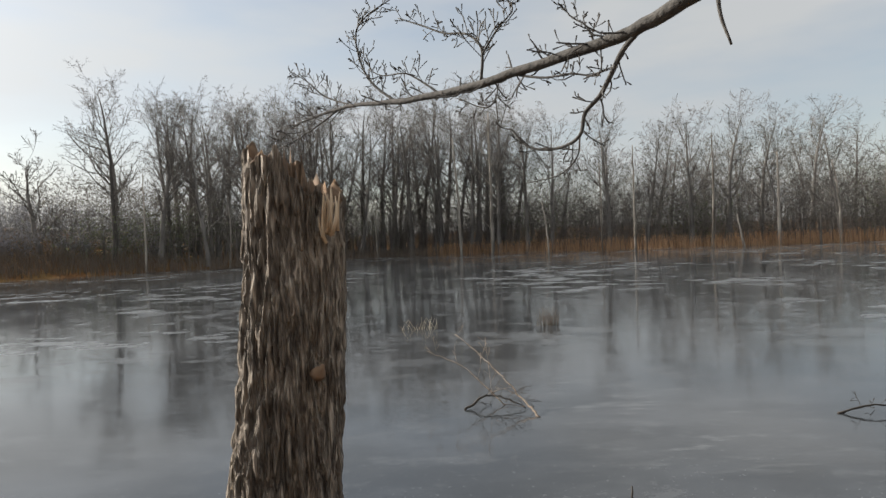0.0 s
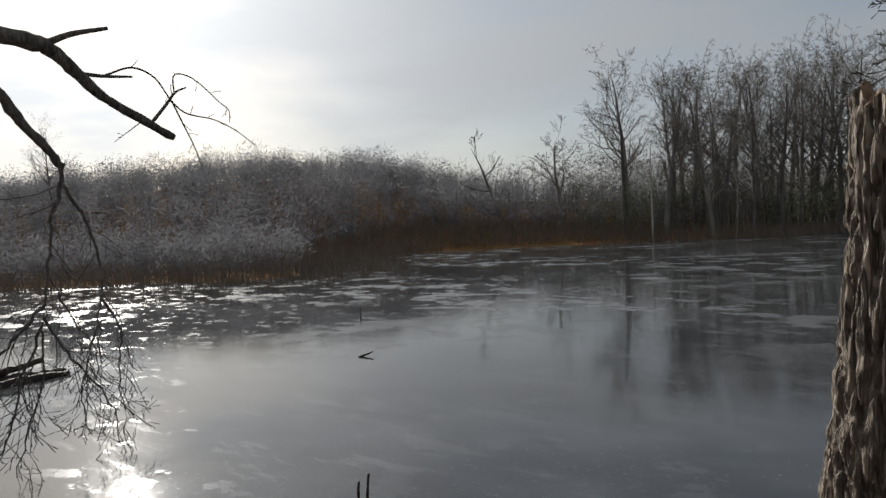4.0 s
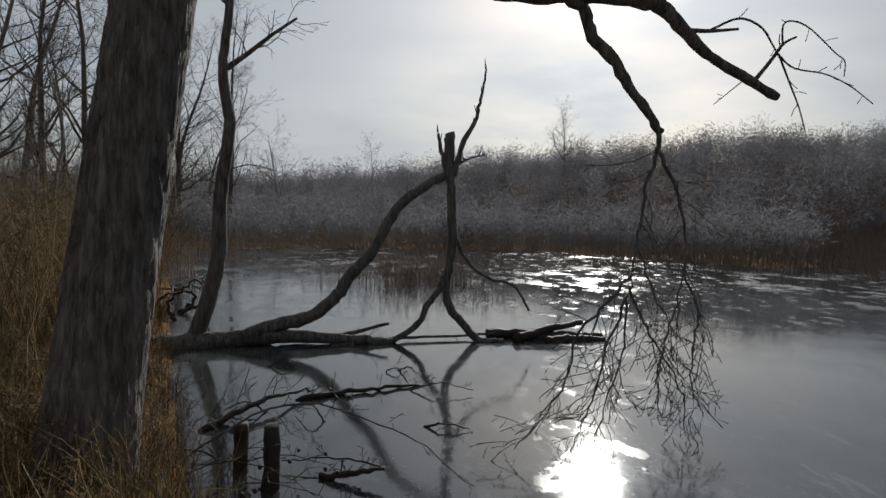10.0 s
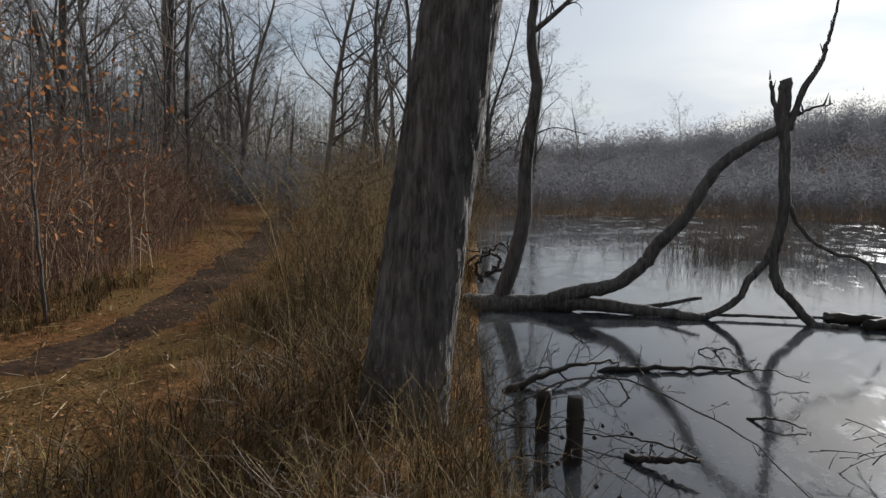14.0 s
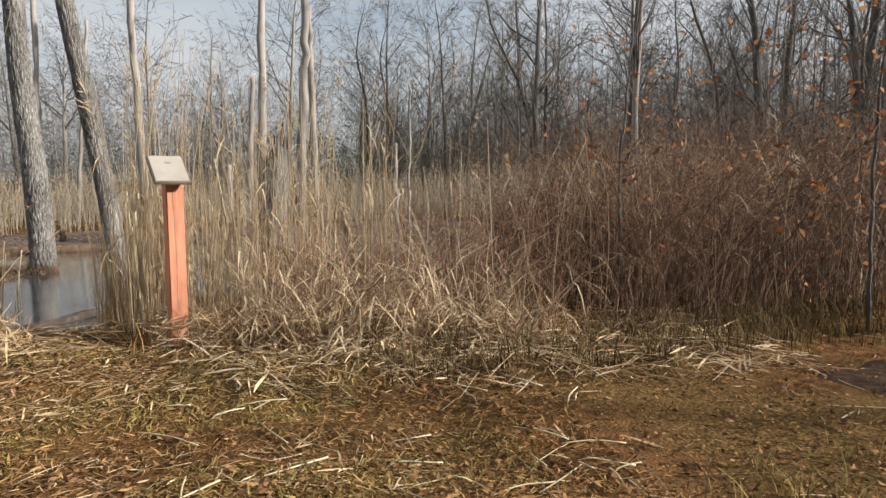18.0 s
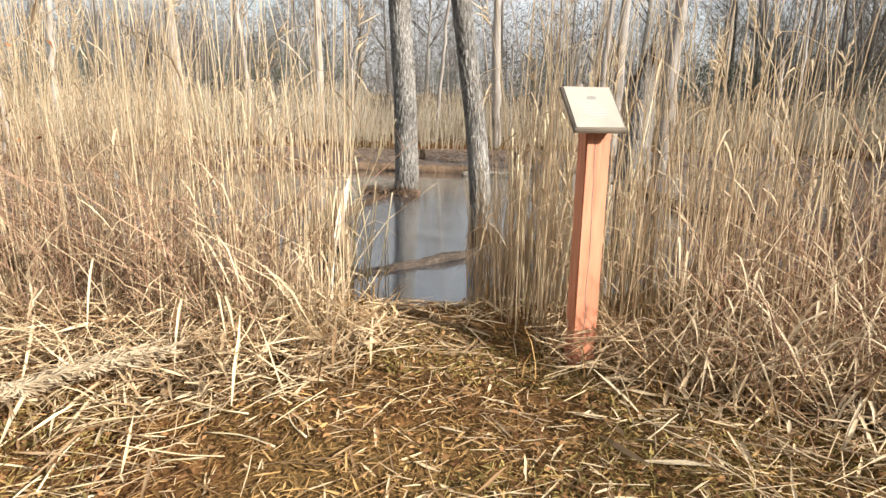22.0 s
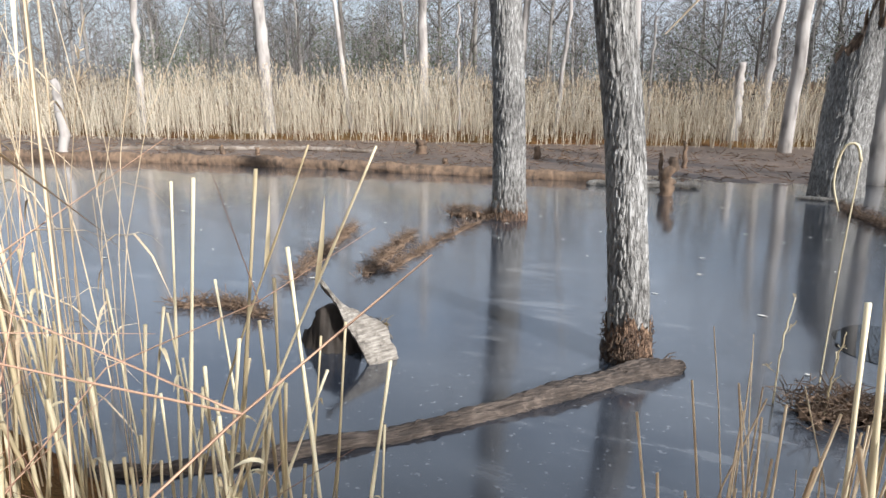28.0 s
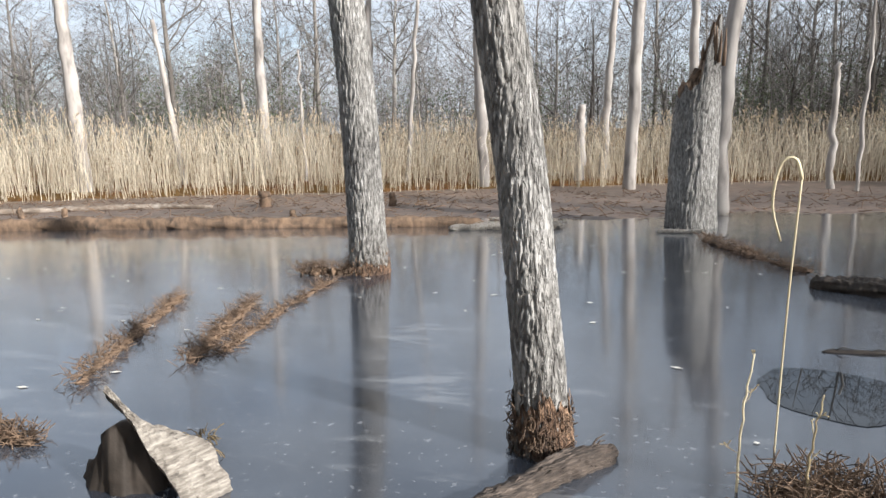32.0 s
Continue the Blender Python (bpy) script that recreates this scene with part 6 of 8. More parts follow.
def build_marsh_bits():
    rough_log("floating_log", [(2.9, -7.75, POOL - 0.02), (1.75, -8.55, POOL - 0.01), (0.95, -9.4, POOL + 0.005), (0.42, -10.05, POOL + 0.025), (0.10, -10.36, POOL + 0.03)], 0.05, 0.062, LOG, "weathered brown log floating against the trunk", 1, 0.45)
    rough_log("far_log", [(17.29, -15.17, POOL + 0.02), (9.79, -17.02, POOL + 0.05), (5.29, -17.64, POOL + 0.04), (1.69, -18.15, POOL + 0.03)], 0.15, 0.11, ROT, "long sunken brown log across the pool", 2, 0.3, 16, 120)
    rough_log("far_log", [(2.19, -17.54, POOL + 0.03), (1.19, -17.74, POOL + 0.06), (0.39, -17.9, POOL + 0.05)], 0.06, 0.04, WHITE_WOOD, "pale split log in the marsh", 3, 0.3, 14, 50)
    rough_log("far_log", [(14.29, -17.95, POOL + 0.03), (9.79, -19.91, POOL + 0.06), (7.79, -20.21, POOL + 0.05)], 0.07, 0.05, DEADWOOD, "grey log on the mud", 4, 0.3, 14, 60)
    rough_log("side_log", [(-2.01, -14.14, POOL + 0.02), (-2.61, -13.72, POOL + 0.05), (-3.31, -13.52, POOL + 0.05)], 0.10, 0.08, WET_WOOD, "dark short log half sunk in the ice", 5, 0.3)
    rough_log("side_log", [(-1.01, -17.54, POOL + 0.02), (-1.66, -17.43, POOL + 0.04)], 0.035, 0.03, WHITE_WOOD, "pale stick lying at the snag", 6, 0.3, 12, 30)
    rough_log("side_log", [(-1.41, -12.08, POOL), (-2.31, -12.08, POOL + 0.012)], 0.022, 0.012, WET_WOOD, "thin dark branch in the ice", 7, 0.3, 10, 30)
    tussock_row("debris_row", [(3.41, -10.81, POOL), (3.69, -11.77, POOL), (4.03, -12.95, POOL)], 0.085, 0.10, "row of matted brown stems and mud on the ice", 1)
    tussock_row("debris_row", [(2.91, -11.25, POOL), (3.09, -12.08, POOL), (3.22, -12.9, POOL)], 0.085, 0.09, "row of matted brown stems and mud on the ice", 2)
    tussock_row("debris_row", [(2.79, -11.46, POOL), (2.84, -12.59, POOL), (2.79, -13.83, POOL)], 0.06, 0.03, "row of matted brown stems and mud on the ice", 3)
    tussock_row("debris_row", [(3.29, -14.14, POOL), (2.99, -14.19, POOL), (2.59, -14.24, POOL)], 0.14, 0.16, "grassy tussock beside the trunk", 4, 600)
    tussock_row("debris_row", [(-1.56, -16.92, POOL), (-1.81, -15.89, POOL), (-2.21, -14.75, POOL)], 0.13, 0.12, "low tussock of dry grass at the snag", 5, 700)
    tussock_row("debris_row", [(3.84, -9.97, POOL), (3.44, -10.12, POOL), (3.04, -10.02, POOL)], 0.075, 0.07, "row of matted brown stems and mud on the ice", 6)
    tussock_row("debris_row", [(-0.5, -10.0, POOL), (-0.8, -10.1, POOL), (-1.25, -10.0, POOL)], 0.16, 0.16, "brown grassy tussock at the bank", 7, 900)
    tussock_row("debris_row", [(1.19, -7.57, POOL), (0.99, -7.72, POOL), (0.74, -7.67, POOL)], 0.10, 0.10, "brown grassy tussock at the bank", 8, 500)
    # the mud flat between the long log and the reed belt
    rng = np.random.default_rng(77)
    g = Geo()
    nx, ny = 150, 26
    xs = np.linspace(-11, 27, nx)
    near = np.interp(xs, [-11, -8, -1.5, 1.7, 5.3, 9.8, 17.3, 24, 27], [-21.5, -20.8, -19.4, -18.35, -17.8, -17.25, -15.4, -13.6, -12.8]) + (vnoise(xs * 0.7, xs * 0) - 0.5) * 1.1 + (vnoise(xs * 2.9, xs * 0 + 5) - 0.5) * 0.4
    f = np.linspace(0, 1, ny) ** 1.6
    x = np.repeat(xs[:, None], ny, 1)
    y = near[:, None] - f[None] * 9
    z = POOL - 0.03 + 0.045 * smooth(0, 0.06, f)[None] + 0.035 * (vnoise(x * 2.2, y * 2.2) - 0.5) * smooth(0, 0.1, f)[None]
    i, j = np.meshgrid(np.arange(nx - 1), np.arange(ny - 1), indexing="ij")
    g.add(np.stack([x, y, z], -1), np.stack([i * ny + j, i * ny + j + 1, (i + 1) * ny + j + 1, (i + 1) * ny + j], -1))
    tagged(part("mud_flat", g, MUD), "wet brown mud flat before the reed belt", "mud", kind="structure")
    g = Geo()
    n = 4200
    p = np.stack([rng.uniform(-9, 22, n), rng.uniform(-24, -15.5, n)], -1)
    p = p[p[:, 1] < np.interp(p[:, 0], [-11, -1.5, 1.7, 9.8, 24], [-21.5, -19.4, -18.4, -17.3, -13.6])]
    d = rng.normal(0, 1, (len(p), 3)) * [1, 1, 0.25] + [0, 0, 0.12]
    d *= (rng.uniform(0.06, 0.3, len(p)) / np.linalg.norm(d, axis=1))[:, None]
    c = np.column_stack([p, np.full(len(p), POOL + 0.02)])
    tubes(g, c[:, None] + d[:, None] * np.linspace(0, 1, 3)[None, :, None], np.full((len(p), 3), 0.008))
    tagged(part("mud_litter", g, ROT), "broken brown stems lying on the mud flat", "litter", kind="stuff")
    # open water where the ice has melted
    g = Geo()
    ang = np.linspace(0, 6.2832, 40, endpoint=False)
    rad = 0.42 * (1 + 0.25 * (vnoise(np.cos(ang) * 2 + 5, np.sin(ang) * 2 + 5) - 0.5))
    ring = np.stack([-1.2 + np.cos(ang) * rad, -11.3 + np.sin(ang) * rad * 0.95, np.full(40, POOL + 0.004)], -1)
    k = np.arange(40)
    g.add(np.concatenate([ring, np.repeat([[-1.2, -11.3, POOL + 0.004]], 40, 0)]), np.stack([k, (k + 1) % 40, (k + 1) % 40 + 40, k + 40], -1))
    tagged(part("open_water", g, OPEN_POOL), "dark mirror-like melt hole in the ice", "water", kind="structure")
    # pale leaves and bubbles frozen in
    g = Geo()
    for _ in range(85):
        x, y = rng.uniform(-3.5, 7), rng.uniform(-16.5, -10.5)
        if math.hypot(x - 0.45, y + 10.2) < 0.4 or math.hypot(x + 1.2, y + 11.3) < 0.6:
            continue
        w, l, a = rng.uniform(0.006, 0.018), rng.uniform(0.012, 0.05), rng.uniform(-0.4, 0.4)
        c, s = math.cos(a), math.sin(a)
        pts = [(-l, 0), (0, -w), (l, 0), (0, w)]
        g.add([(x + p * c - q * s, y + p * s + q * c, POOL + 0.006) for p, q in pts], [(0, 1, 2, 3)])
    tagged(part("frozen_leaves", g, BLEACHED), "pale leaves and bubbles frozen into the ice", "leaves", kind="stuff")


OPEN_POOL = bpy.data.materials.new("open_water")
OPEN_POOL.use_nodes = True
OPEN_POOL.node_tree.nodes["Principled BSDF"].inputs["Base Color"].default_value = (0.012, 0.013, 0.014, 1)
OPEN_POOL.node_tree.nodes["Principled BSDF"].inputs["Roughness"].default_value = 0.02
build_sign_post()
build_marsh_tree("marsh_tree", [(2.54, -14.33, -0.85), (2.54, -14.33, -0.1), (2.60, -14.33, 1.5), (2.72, -14.33, 3.2), (2.76, -14.28, 6.0)], [0.27, 0.215, 0.2, 0.19, 0.175, 0.15], "upright grey furrowed tree standing in the ice", 4, 240, 0.028, 38.0)
build_marsh_tree("marsh_tree", [(0.46, -10.38, -0.85), (0.46, -10.38, -0.2), (0.50, -10.38, 0.3), (0.57, -10.38, 1.0), (0.69, -10.37, 1.8), (1.1, -10.32, 4.6)], [0.14, 0.13, 0.123, 0.119, 0.116, 0.113, 0.10], "leaning grey furrowed tree standing in the ice", 5, 300, 0.016, 60.0)
build_snag()
build_dead_stems()
build_rotten_stump()
build_marsh_bits()


# ---- reeds, brush and litter ----
STAND = [(0.43, 0.27), (0.1, 0.35), (-0.85, 0.2), (-1.25, 0.2), (-1.33, -0.6), (-1.1, -1.4), (-0.9, -2.4), (-0.5, -3.9)]


def open_ground(x, y, clear=0.75, gap=0.42):
    """True where plants may stand: off the trail, the clearing and the lookout."""
    return (line_d(x, y, STAND) > clear) & (line_d(x, y, CLEARING) > gap) & (line_d(x, y, TRAIL) > 0.75)


def reed_geo(rng, p, z, hlo, hhi, r=0.0045, leaves=3, plume=0.3, lean=0.07, bend=0.12, seg=5, plume_geo=None, leaf_len=0.42):
    """Dry reeds: stalks, hanging leaf blades and plumes."""
    g = Geo()
    m = len(p)
    h = rng.uniform(hlo, hhi, m)
    s = np.linspace(0, 1, seg)
    d = rng.normal(0, lean, (m, 2))
    k = rng.normal(0, bend, (m, 2))
    path = np.empty((m, seg, 3))
    path[..., :2] = p[:, None] + h[:, None, None] * (d[:, None] * s[None, :, None] + k[:, None] * (s ** 3)[None, :, None])
    path[..., 2] = z[:, None] - 0.05 + h[:, None] * (s[None] - 0.25 * (np.hypot(*k.T)[:, None] + 0.3 * np.hypot(*d.T)[:, None]) * s[None] ** 2)
    rad = r * rng.uniform(0.7, 1.25, (m, 1)) * (1.05 - 0.6 * s)[None]
    tubes(g, path, rad)
    for _ in range(leaves):
        f = rng.uniform(0.2, 0.9, m)
        i = np.minimum((f * (seg - 1)).astype(int), seg - 2)
        w = f * (seg - 1) - i
        at = path[np.arange(m), i] * (1 - w[:, None]) + path[np.arange(m), i + 1] * w[:, None]
        a = rng.uniform(0, 6.283, m)
        out = np.stack([np.cos(a), np.sin(a), np.zeros(m)], -1)
        ln = leaf_len * rng.uniform(0.45, 1.2, m)
        t = np.linspace(0, 1, 4)
        rise = rng.uniform(-0.3, 0.9, m)
        q = at[:, None] + out[:, None] * (ln[:, None] * t * 0.75)[..., None]
        q[..., 2] += ln[:, None] * (rise[:, None] * t - (0.5 + rise[:, None] * 0.7) * t ** 2)
        side = np.stack([-np.sin(a), np.cos(a), np.zeros(m)], -1)
        blades(g, q, (0.0052 * np.array([0.7, 1, 0.8, 0.08]))[None] * rng.uniform(0.5, 1.4, (m, 1)), side)
    if plume and plume_geo is not None:
        pick = np.where(rng.random(m) < plume)[0]
        add_plumes(plume_geo, rng, path[pick, -1], path[pick, -1] - path[pick, -2], hairs=12 if seg > 3 else 4)
    return g


def add_plumes(g, rng, tips, ways, size=0.2, hairs=12):
    m = len(tips)
    if not m:
        return
    u = ways / (np.linalg.norm(ways, axis=1)[:, None] + 1e-9)
    droop = rng.normal(0, 1, (m, 3)) * [1, 1, 0]
    for _ in range(hairs):
        f = rng.uniform(-0.2, 1.0, (m, 1))
        st = tips + u * f * size
        dr = u * 0.9 + rng.normal(0, 0.3, (m, 3)) + droop * 0.25 - [0, 0, 0.1]
        e = st + dr * size * rng.uniform(0.2, 0.5, (m, 1))
        k = 1.0 if hairs > 4 else 2.2
        tubes(g, np.stack([st, (st + e) / 2 + rng.normal(0, 0.004, (m, 3)), e], 1), k * np.array([[0.003, 0.005, 0.001]]) * np.ones((m, 1)))


def stuff(name, geo, mt, label, cat):
    return tagged(part(name, geo, mt), label, cat, kind="stuff")


def gz(p):
    return ground_z(p[:, 0], p[:, 1])


def near_reeds():
    rng = np.random.default_rng(41)
    pl = Geo()
    left = scatter(rng, 620, (0.45, 6.5, -8.0, -5.75), lambda x, y: open_ground(x, y, 0.7, 0.5) & ((x > 1.9) | (y > -6.75)))
    stuff("reed_bed", reed_geo(rng, left, gz(left), 1.2, 2.8, 0.0038, 1, 0.12, 0.05, 0.06, 6, pl), REED, "tall dry tan reeds at the pool", "reeds")
    front = scatter(rng, 200, (0.45, 3.2, -6.6, -5.8), lambda x, y: open_ground(x, y, 0.7, 0.5))
    stuff("reed_bed", reed_geo(rng, front, gz(front), 0.8, 2.3, 0.0038, 1, 0.1, 0.08, 0.08, 6, pl), REED, "dry tan reeds beside the gap", "reeds")
    right = scatter(rng, 230, (-1.9, 0.03, -6.9, -6.2), lambda x, y: open_ground(x, y, 0.7, 0.36) & (np.abs(x + 0.8) + np.abs(y + 6.0) > 0.3))
    stuff("reed_bed", reed_geo(rng, right, gz(right), 0.9, 2.5, 0.004, 1, 0.12, 0.06, 0.05, 6, pl), REED, "tall dry tan reeds behind the post", "reeds")
    low = scatter(rng, 170, (-1.9, 0.0, -8.15, -6.8), lambda x, y: open_ground(x, y, 0.7, 0.4))
    stuff("reed_bed", reed_geo(rng, low, np.maximum(gz(low), POOL - 0.05), 0.5, 1.25, 0.0042, 0, 0.0, 0.07, 0.05, 6), REED, "short broken dry reeds at the water", "reeds")
    nook = scatter(np.random.default_rng(141), 300, (-0.6, -0.02, -7.5, -6.98), lambda x, y: x < -0.02 - 0.2 * (y < -7.3))
    stuff("reed_bed", reed_geo(np.random.default_rng(142), nook, np.maximum(gz(nook), POOL - 0.05), 0.5, 1.15, 0.0042, 0, 0.0, 0.05, 0.03, 6), REED, "dense upright tan reeds at the gap's edge", "reeds")
    back = scatter(rng, 90, (-2.6, -1.2, -7.9, -6.2), lambda x, y: open_ground(x, y, 0.7, 0.5))
    stuff("reed_bed", reed_geo(rng, back, gz(back), 0.9, 2.3, 0.0046, 2, 0.12, 0.07, 0.08, 6, pl), REED, "dry tan reeds fading into the brush", "reeds")
    edge = scatter(rng, 420, (-3.6, 3.2, -6.3, -5.6), lambda x, y: open_ground(x, y, 0.7, 0.55) & (np.abs(x + 0.8) > 0.42))
    stuff("reed_bed", reed_geo(rng, edge, gz(edge), 0.25, 1.0, 0.004, 3, 0.0, 0.25, 0.3, 5), REED, "broken leaning reeds at the clearing's edge", "reeds")
    briar = scatter(rng, 520, (0.75, 4.2, -6.9, -5.55), lambda x, y: open_ground(x, y, 0.7, 0.55))
    stuff("briars", arcs(rng, briar, gz(briar), 1.3, 6, 0.0028, 1.0, 5), BRUSH, "thin red-brown briar stems among the reeds", "brush")
    thick = scatter(rng, 700, (2.5, 16, -9.5, -5.6), lambda x, y: poly_sd(x, y, MARSH) > -1.2)
    stuff("reed_bed", reed_geo(rng, thick, gz(thick), 1.6, 3.0, 0.005, 3, 0.2, 0.06, 0.08, 5, pl), REED, "tall dry tan reeds along the pool", "reeds")
    mixed = scatter(rng, 170, (-9, -2.3, -9.0, -5.9), lambda x, y: (poly_sd(x, y, MARSH) > -0.6) & open_ground(x, y))
    stuff("reed_bed", reed_geo(rng, mixed, gz(mixed), 1.0, 1.9, 0.0042, 2, 0.1, 0.1, 0.12, 5, pl), REED, "thin dry reeds among the brush", "reeds")
    stuff("reed_plumes", pl, PLUME, "feathery tan seed plumes of the reeds", "reeds")


def seed_canes():
    """Thin arching canes with round dry seed balls, leaning from the bank over the ice."""
    rng = np.random.default_rng(91)
    for x, y, ln, turn in ((-5.05, -0.75, 1.0, 1.15), (-4.85, -0.7, 0.8, 0.8), (-5.6, -0.75, 0.9, 1.45), (-5.3, -0.9, 1.15, 0.95)):
        z = float(ground_z(x, y))
        ob = thing("seed_cane", (x, y, z), "thin dark arching cane with round seed balls", "twig", "canes over the ice")
        way = np.array([math.cos(turn), math.sin(turn), 0])
        t = np.linspace(0, 1, 14)[:, None]
        p = np.array([x, y, z - 0.03]) + way * ln * t + np.array([0, 0, 1]) * ln * (0.75 * t - 0.62 * t ** 2) + rng.normal(0, 0.006, (14, 3))
        g = Geo()
        tube(g, p, np.linspace(0.0055, 0.0022, 14), 6)
        balls = Geo()
        for i in range(5, 14, 2):
            side = np.cross(way, (0, 0, 1)) * rng.choice((-1, 1)) + way * 0.5
            e = p[i] + side * rng.uniform(0.08, 0.24) + [0, 0, rng.uniform(-0.02, 0.12)]
            q = curve([tuple(p[i]), tuple((p[i] + e) / 2 + [0, 0, 0.03]), tuple(e)], 7)
            tube(g, q, np.linspace(0.003, 0.0015, 7), 5)
            a = np.linspace(0, math.pi, 7)
            r = rng.uniform(0.011, 0.016)
            tube(balls, e + np.stack([a * 0, a * 0, -np.cos(a) * r - r], -1), np.maximum(np.sin(a), 0.08) * r, 8)
        part("stem", g, WET_WOOD, ob)
        part("seed_balls", balls, WET_WOOD, ob, "dark round seed balls")


def single_reeds():
    """The stalks that stand apart by the water, one by one."""
    rng = np.random.default_rng(43)
    kinds = []
    for k in range(9):
        ob = thing("reed", (0, 0, 0), "single dry broken reed stalk by the pool", "reed", "reed stalks by the pool")
        g = Geo()
        h = (0.75, 1.0, 1.3, 0.6, 1.15, 0.9, 1.45, 0.8, 1.1)[k]
        tip = rng.normal(0, 0.06, 2)
        p = curve([(0, 0, -0.1), (tip[0] * 0.4, tip[1] * 0.4, h * 0.45), (tip[0], tip[1], h)], 10)
        rad = np.full(10, 0.0051)
        rad[3::3] *= 1.35
        tube(g, p, rad * np.linspace(1.1, 0.8, 10), 7)
        part("stalk", g, REED_OBJ, ob)
        for _ in range(1 if k % 3 == 2 else 0):
            i = int(rng.integers(4, 9))
            a = rng.uniform(0, 6.28)
            o = np.array([math.cos(a), math.sin(a), 0])
            ln = rng.uniform(0.1, 0.2)
            t = np.linspace(0, 1, 6)
            q = p[i][None] + o[None] * (ln * t * 0.7)[:, None]
            q[:, 2] += ln * (0.5 * t - 0.9 * t ** 2)
            g = Geo()
            blades(g, q[None], (0.008 * np.array([0.7, 1, 1, 0.8, 0.5, 0.06]))[None], np.array([[-o[1], o[0], 0]]))
            part("leaf", g, REED_OBJ, ob)
        kinds.append(ob)
    left = scatter(rng, 80, (0.62, 2.4, -7.95, -6.7), lambda x, y: (line_d(x, y, CLEARING) > 0.62) & (x - 0.4 > 1.05 * (-7.32 - y)))
    side = scatter(rng, 48, (-1.3, -0.2, -7.8, -6.5), lambda x, y: (line_d(x, y, CLEARING) > 0.55) & (0.3 - x > 0.45 * (-7.32 - y)) & (np.abs(x + 0.8) + np.abs(y + 6) > 0.5))
    gap = scatter(rng, 26, (0.64, 1.35, -7.8, -7.15), lambda x, y: (x - 0.42 > 1.1 * (-7.32 - y)) & (np.hypot(x - 0.353, y + 7.32) > 0.34))
    spots = np.concatenate([left, side, gap])
    for n, (x, y) in enumerate(spots):
        z = max(float(ground_z(x, y)), WATER - 0.1)
        m = Matrix.Translation((x, y, z)) @ Euler((rng.normal(0, 0.11), rng.normal(0, 0.11), rng.uniform(0, 6.28))).to_matrix().to_4x4() @ Matrix.Scale(rng.uniform(0.8, 1.1), 4)
        if n < len(kinds):
            kinds[n].matrix_basis = m
        else:
            copy_thing(kinds[int(rng.integers(len(kinds)))], m)
    # two tall stalks that lean over the gap
    for base, tip in (((1.62, -7.75, -0.45), (0.88, -7.61, 1.13)), ((1.18, -7.30, -0.3), (0.625, -7.48, 1.15))):
        ob = thing("leaning_reed", base, "tall pale reed stalk leaning over the pool's edge", "reed")
        mid = (np.array(base) + tip) / 2 + [0.02, 0, 0.03]
        p = curve([base, tuple(mid), tip], 24)
        g = Geo()
        rad = np.linspace(0.0042, 0.0026, 24)
        rad[4::5] *= 1.3
        tube(g, p, rad, 7)
        part("stalk", g, REED_OBJ, ob)
        g = Geo()
        blades(g, curve([p[-6], p[-6] + [-0.03, 0.02, 0.09], p[-6] + [-0.05, 0.03, 0.2]], 5)[None], (0.006 * np.array([0.7, 1, 0.9, 0.6, 0.1]))[None], np.array([[0.7, 0.6, 0.1]]))
        part("leaf", g, REED_OBJ, ob)
    # the hooked stalk with a hanging tip, and the long pale blade
    hx, hy = -0.65, -10.5
    ob = thing("hooked_reed", (hx, hy, POOL), "thin reed stalk whose dry tip hangs in a hook", "reed")
    g = Geo()
    tube(g, curve([(hx, hy, -0.6), (hx - 0.01, hy, 0.25), (hx - 0.03, hy, 0.88)], 10), 0.0045, 6)
    part("stalk", g, REED_OBJ, ob)
    g = Geo()
    tube(g, curve([(hx - 0.03, hy, 0.86), (hx + 0.0, hy, 0.95), (hx + 0.06, hy, 0.93), (hx + 0.085, hy, 0.75), (hx + 0.04, hy, 0.58)], 14), np.linspace(0.009, 0.005, 14), 5)
    part("tip", g, REED_OBJ, ob)
    for k, (x, y, hgt) in enumerate(((-0.38, -10.1, 0.62), (-0.62, -10.0, 0.5), (-0.95, -9.9, 0.9))):
        rod_thing("dry_stem", [(x, y, POOL - 0.1), (x - 0.01, y, POOL + hgt * 0.5), (x - 0.04, y, POOL + hgt)], 0.007, 0.003, REED_OBJ, "thin dry weed stem beside the tussock", "stem", 500 + k, 6, 0.003, None, 3, 0.12)
    for base, tip, w in (((0.62, -6.2, 0.02), (0.52, -6.28, 0.88), 0.02), ((1.25, -5.95, 0.25), (0.95, -5.9, 0.42), 0.012)):
        ob = thing("broad_reed_leaf", base, "broad pale bleached reed leaf", "leaf")
        g = Geo()
        p = curve([base, tuple((np.array(base) + tip) / 2 + [0.03, 0, 0.02]), tip], 10)
        tube(g, p[:8], 0.004, 5)
        blades(g, p[5:][None] + np.zeros((1, 5, 3)), (w * np.array([0.7, 1.0, 1.0, 0.7, 0.1]))[None], np.array([[0.9, 0.3, 0.1]]))
        part("blade", g, BLEACHED, ob)
    # fallen plume heads on their bent stalks
    for k, pts in enumerate((((1.75, -4.45, 0.01), (1.5, -4.5, 0.14), (1.2, -4.66, 0.24), (0.88, -4.88, 0.31)), ((-2.0, -6.9, 0.1), (-2.03, -6.75, 1.0), (-2.12, -6.67, 0.7), (-2.16, -6.65, 0.4)))):
        ob = thing("fallen_plume", pts[0], "large feathery tan reed plume bent over", "plume")
        p = curve(pts, 24)
        g = Geo()
        tube(g, p, np.linspace(0.006, 0.002, 24), 5)
        part("stalk", g, REED_OBJ, ob)
        g = Geo()
        tips = p[10:]
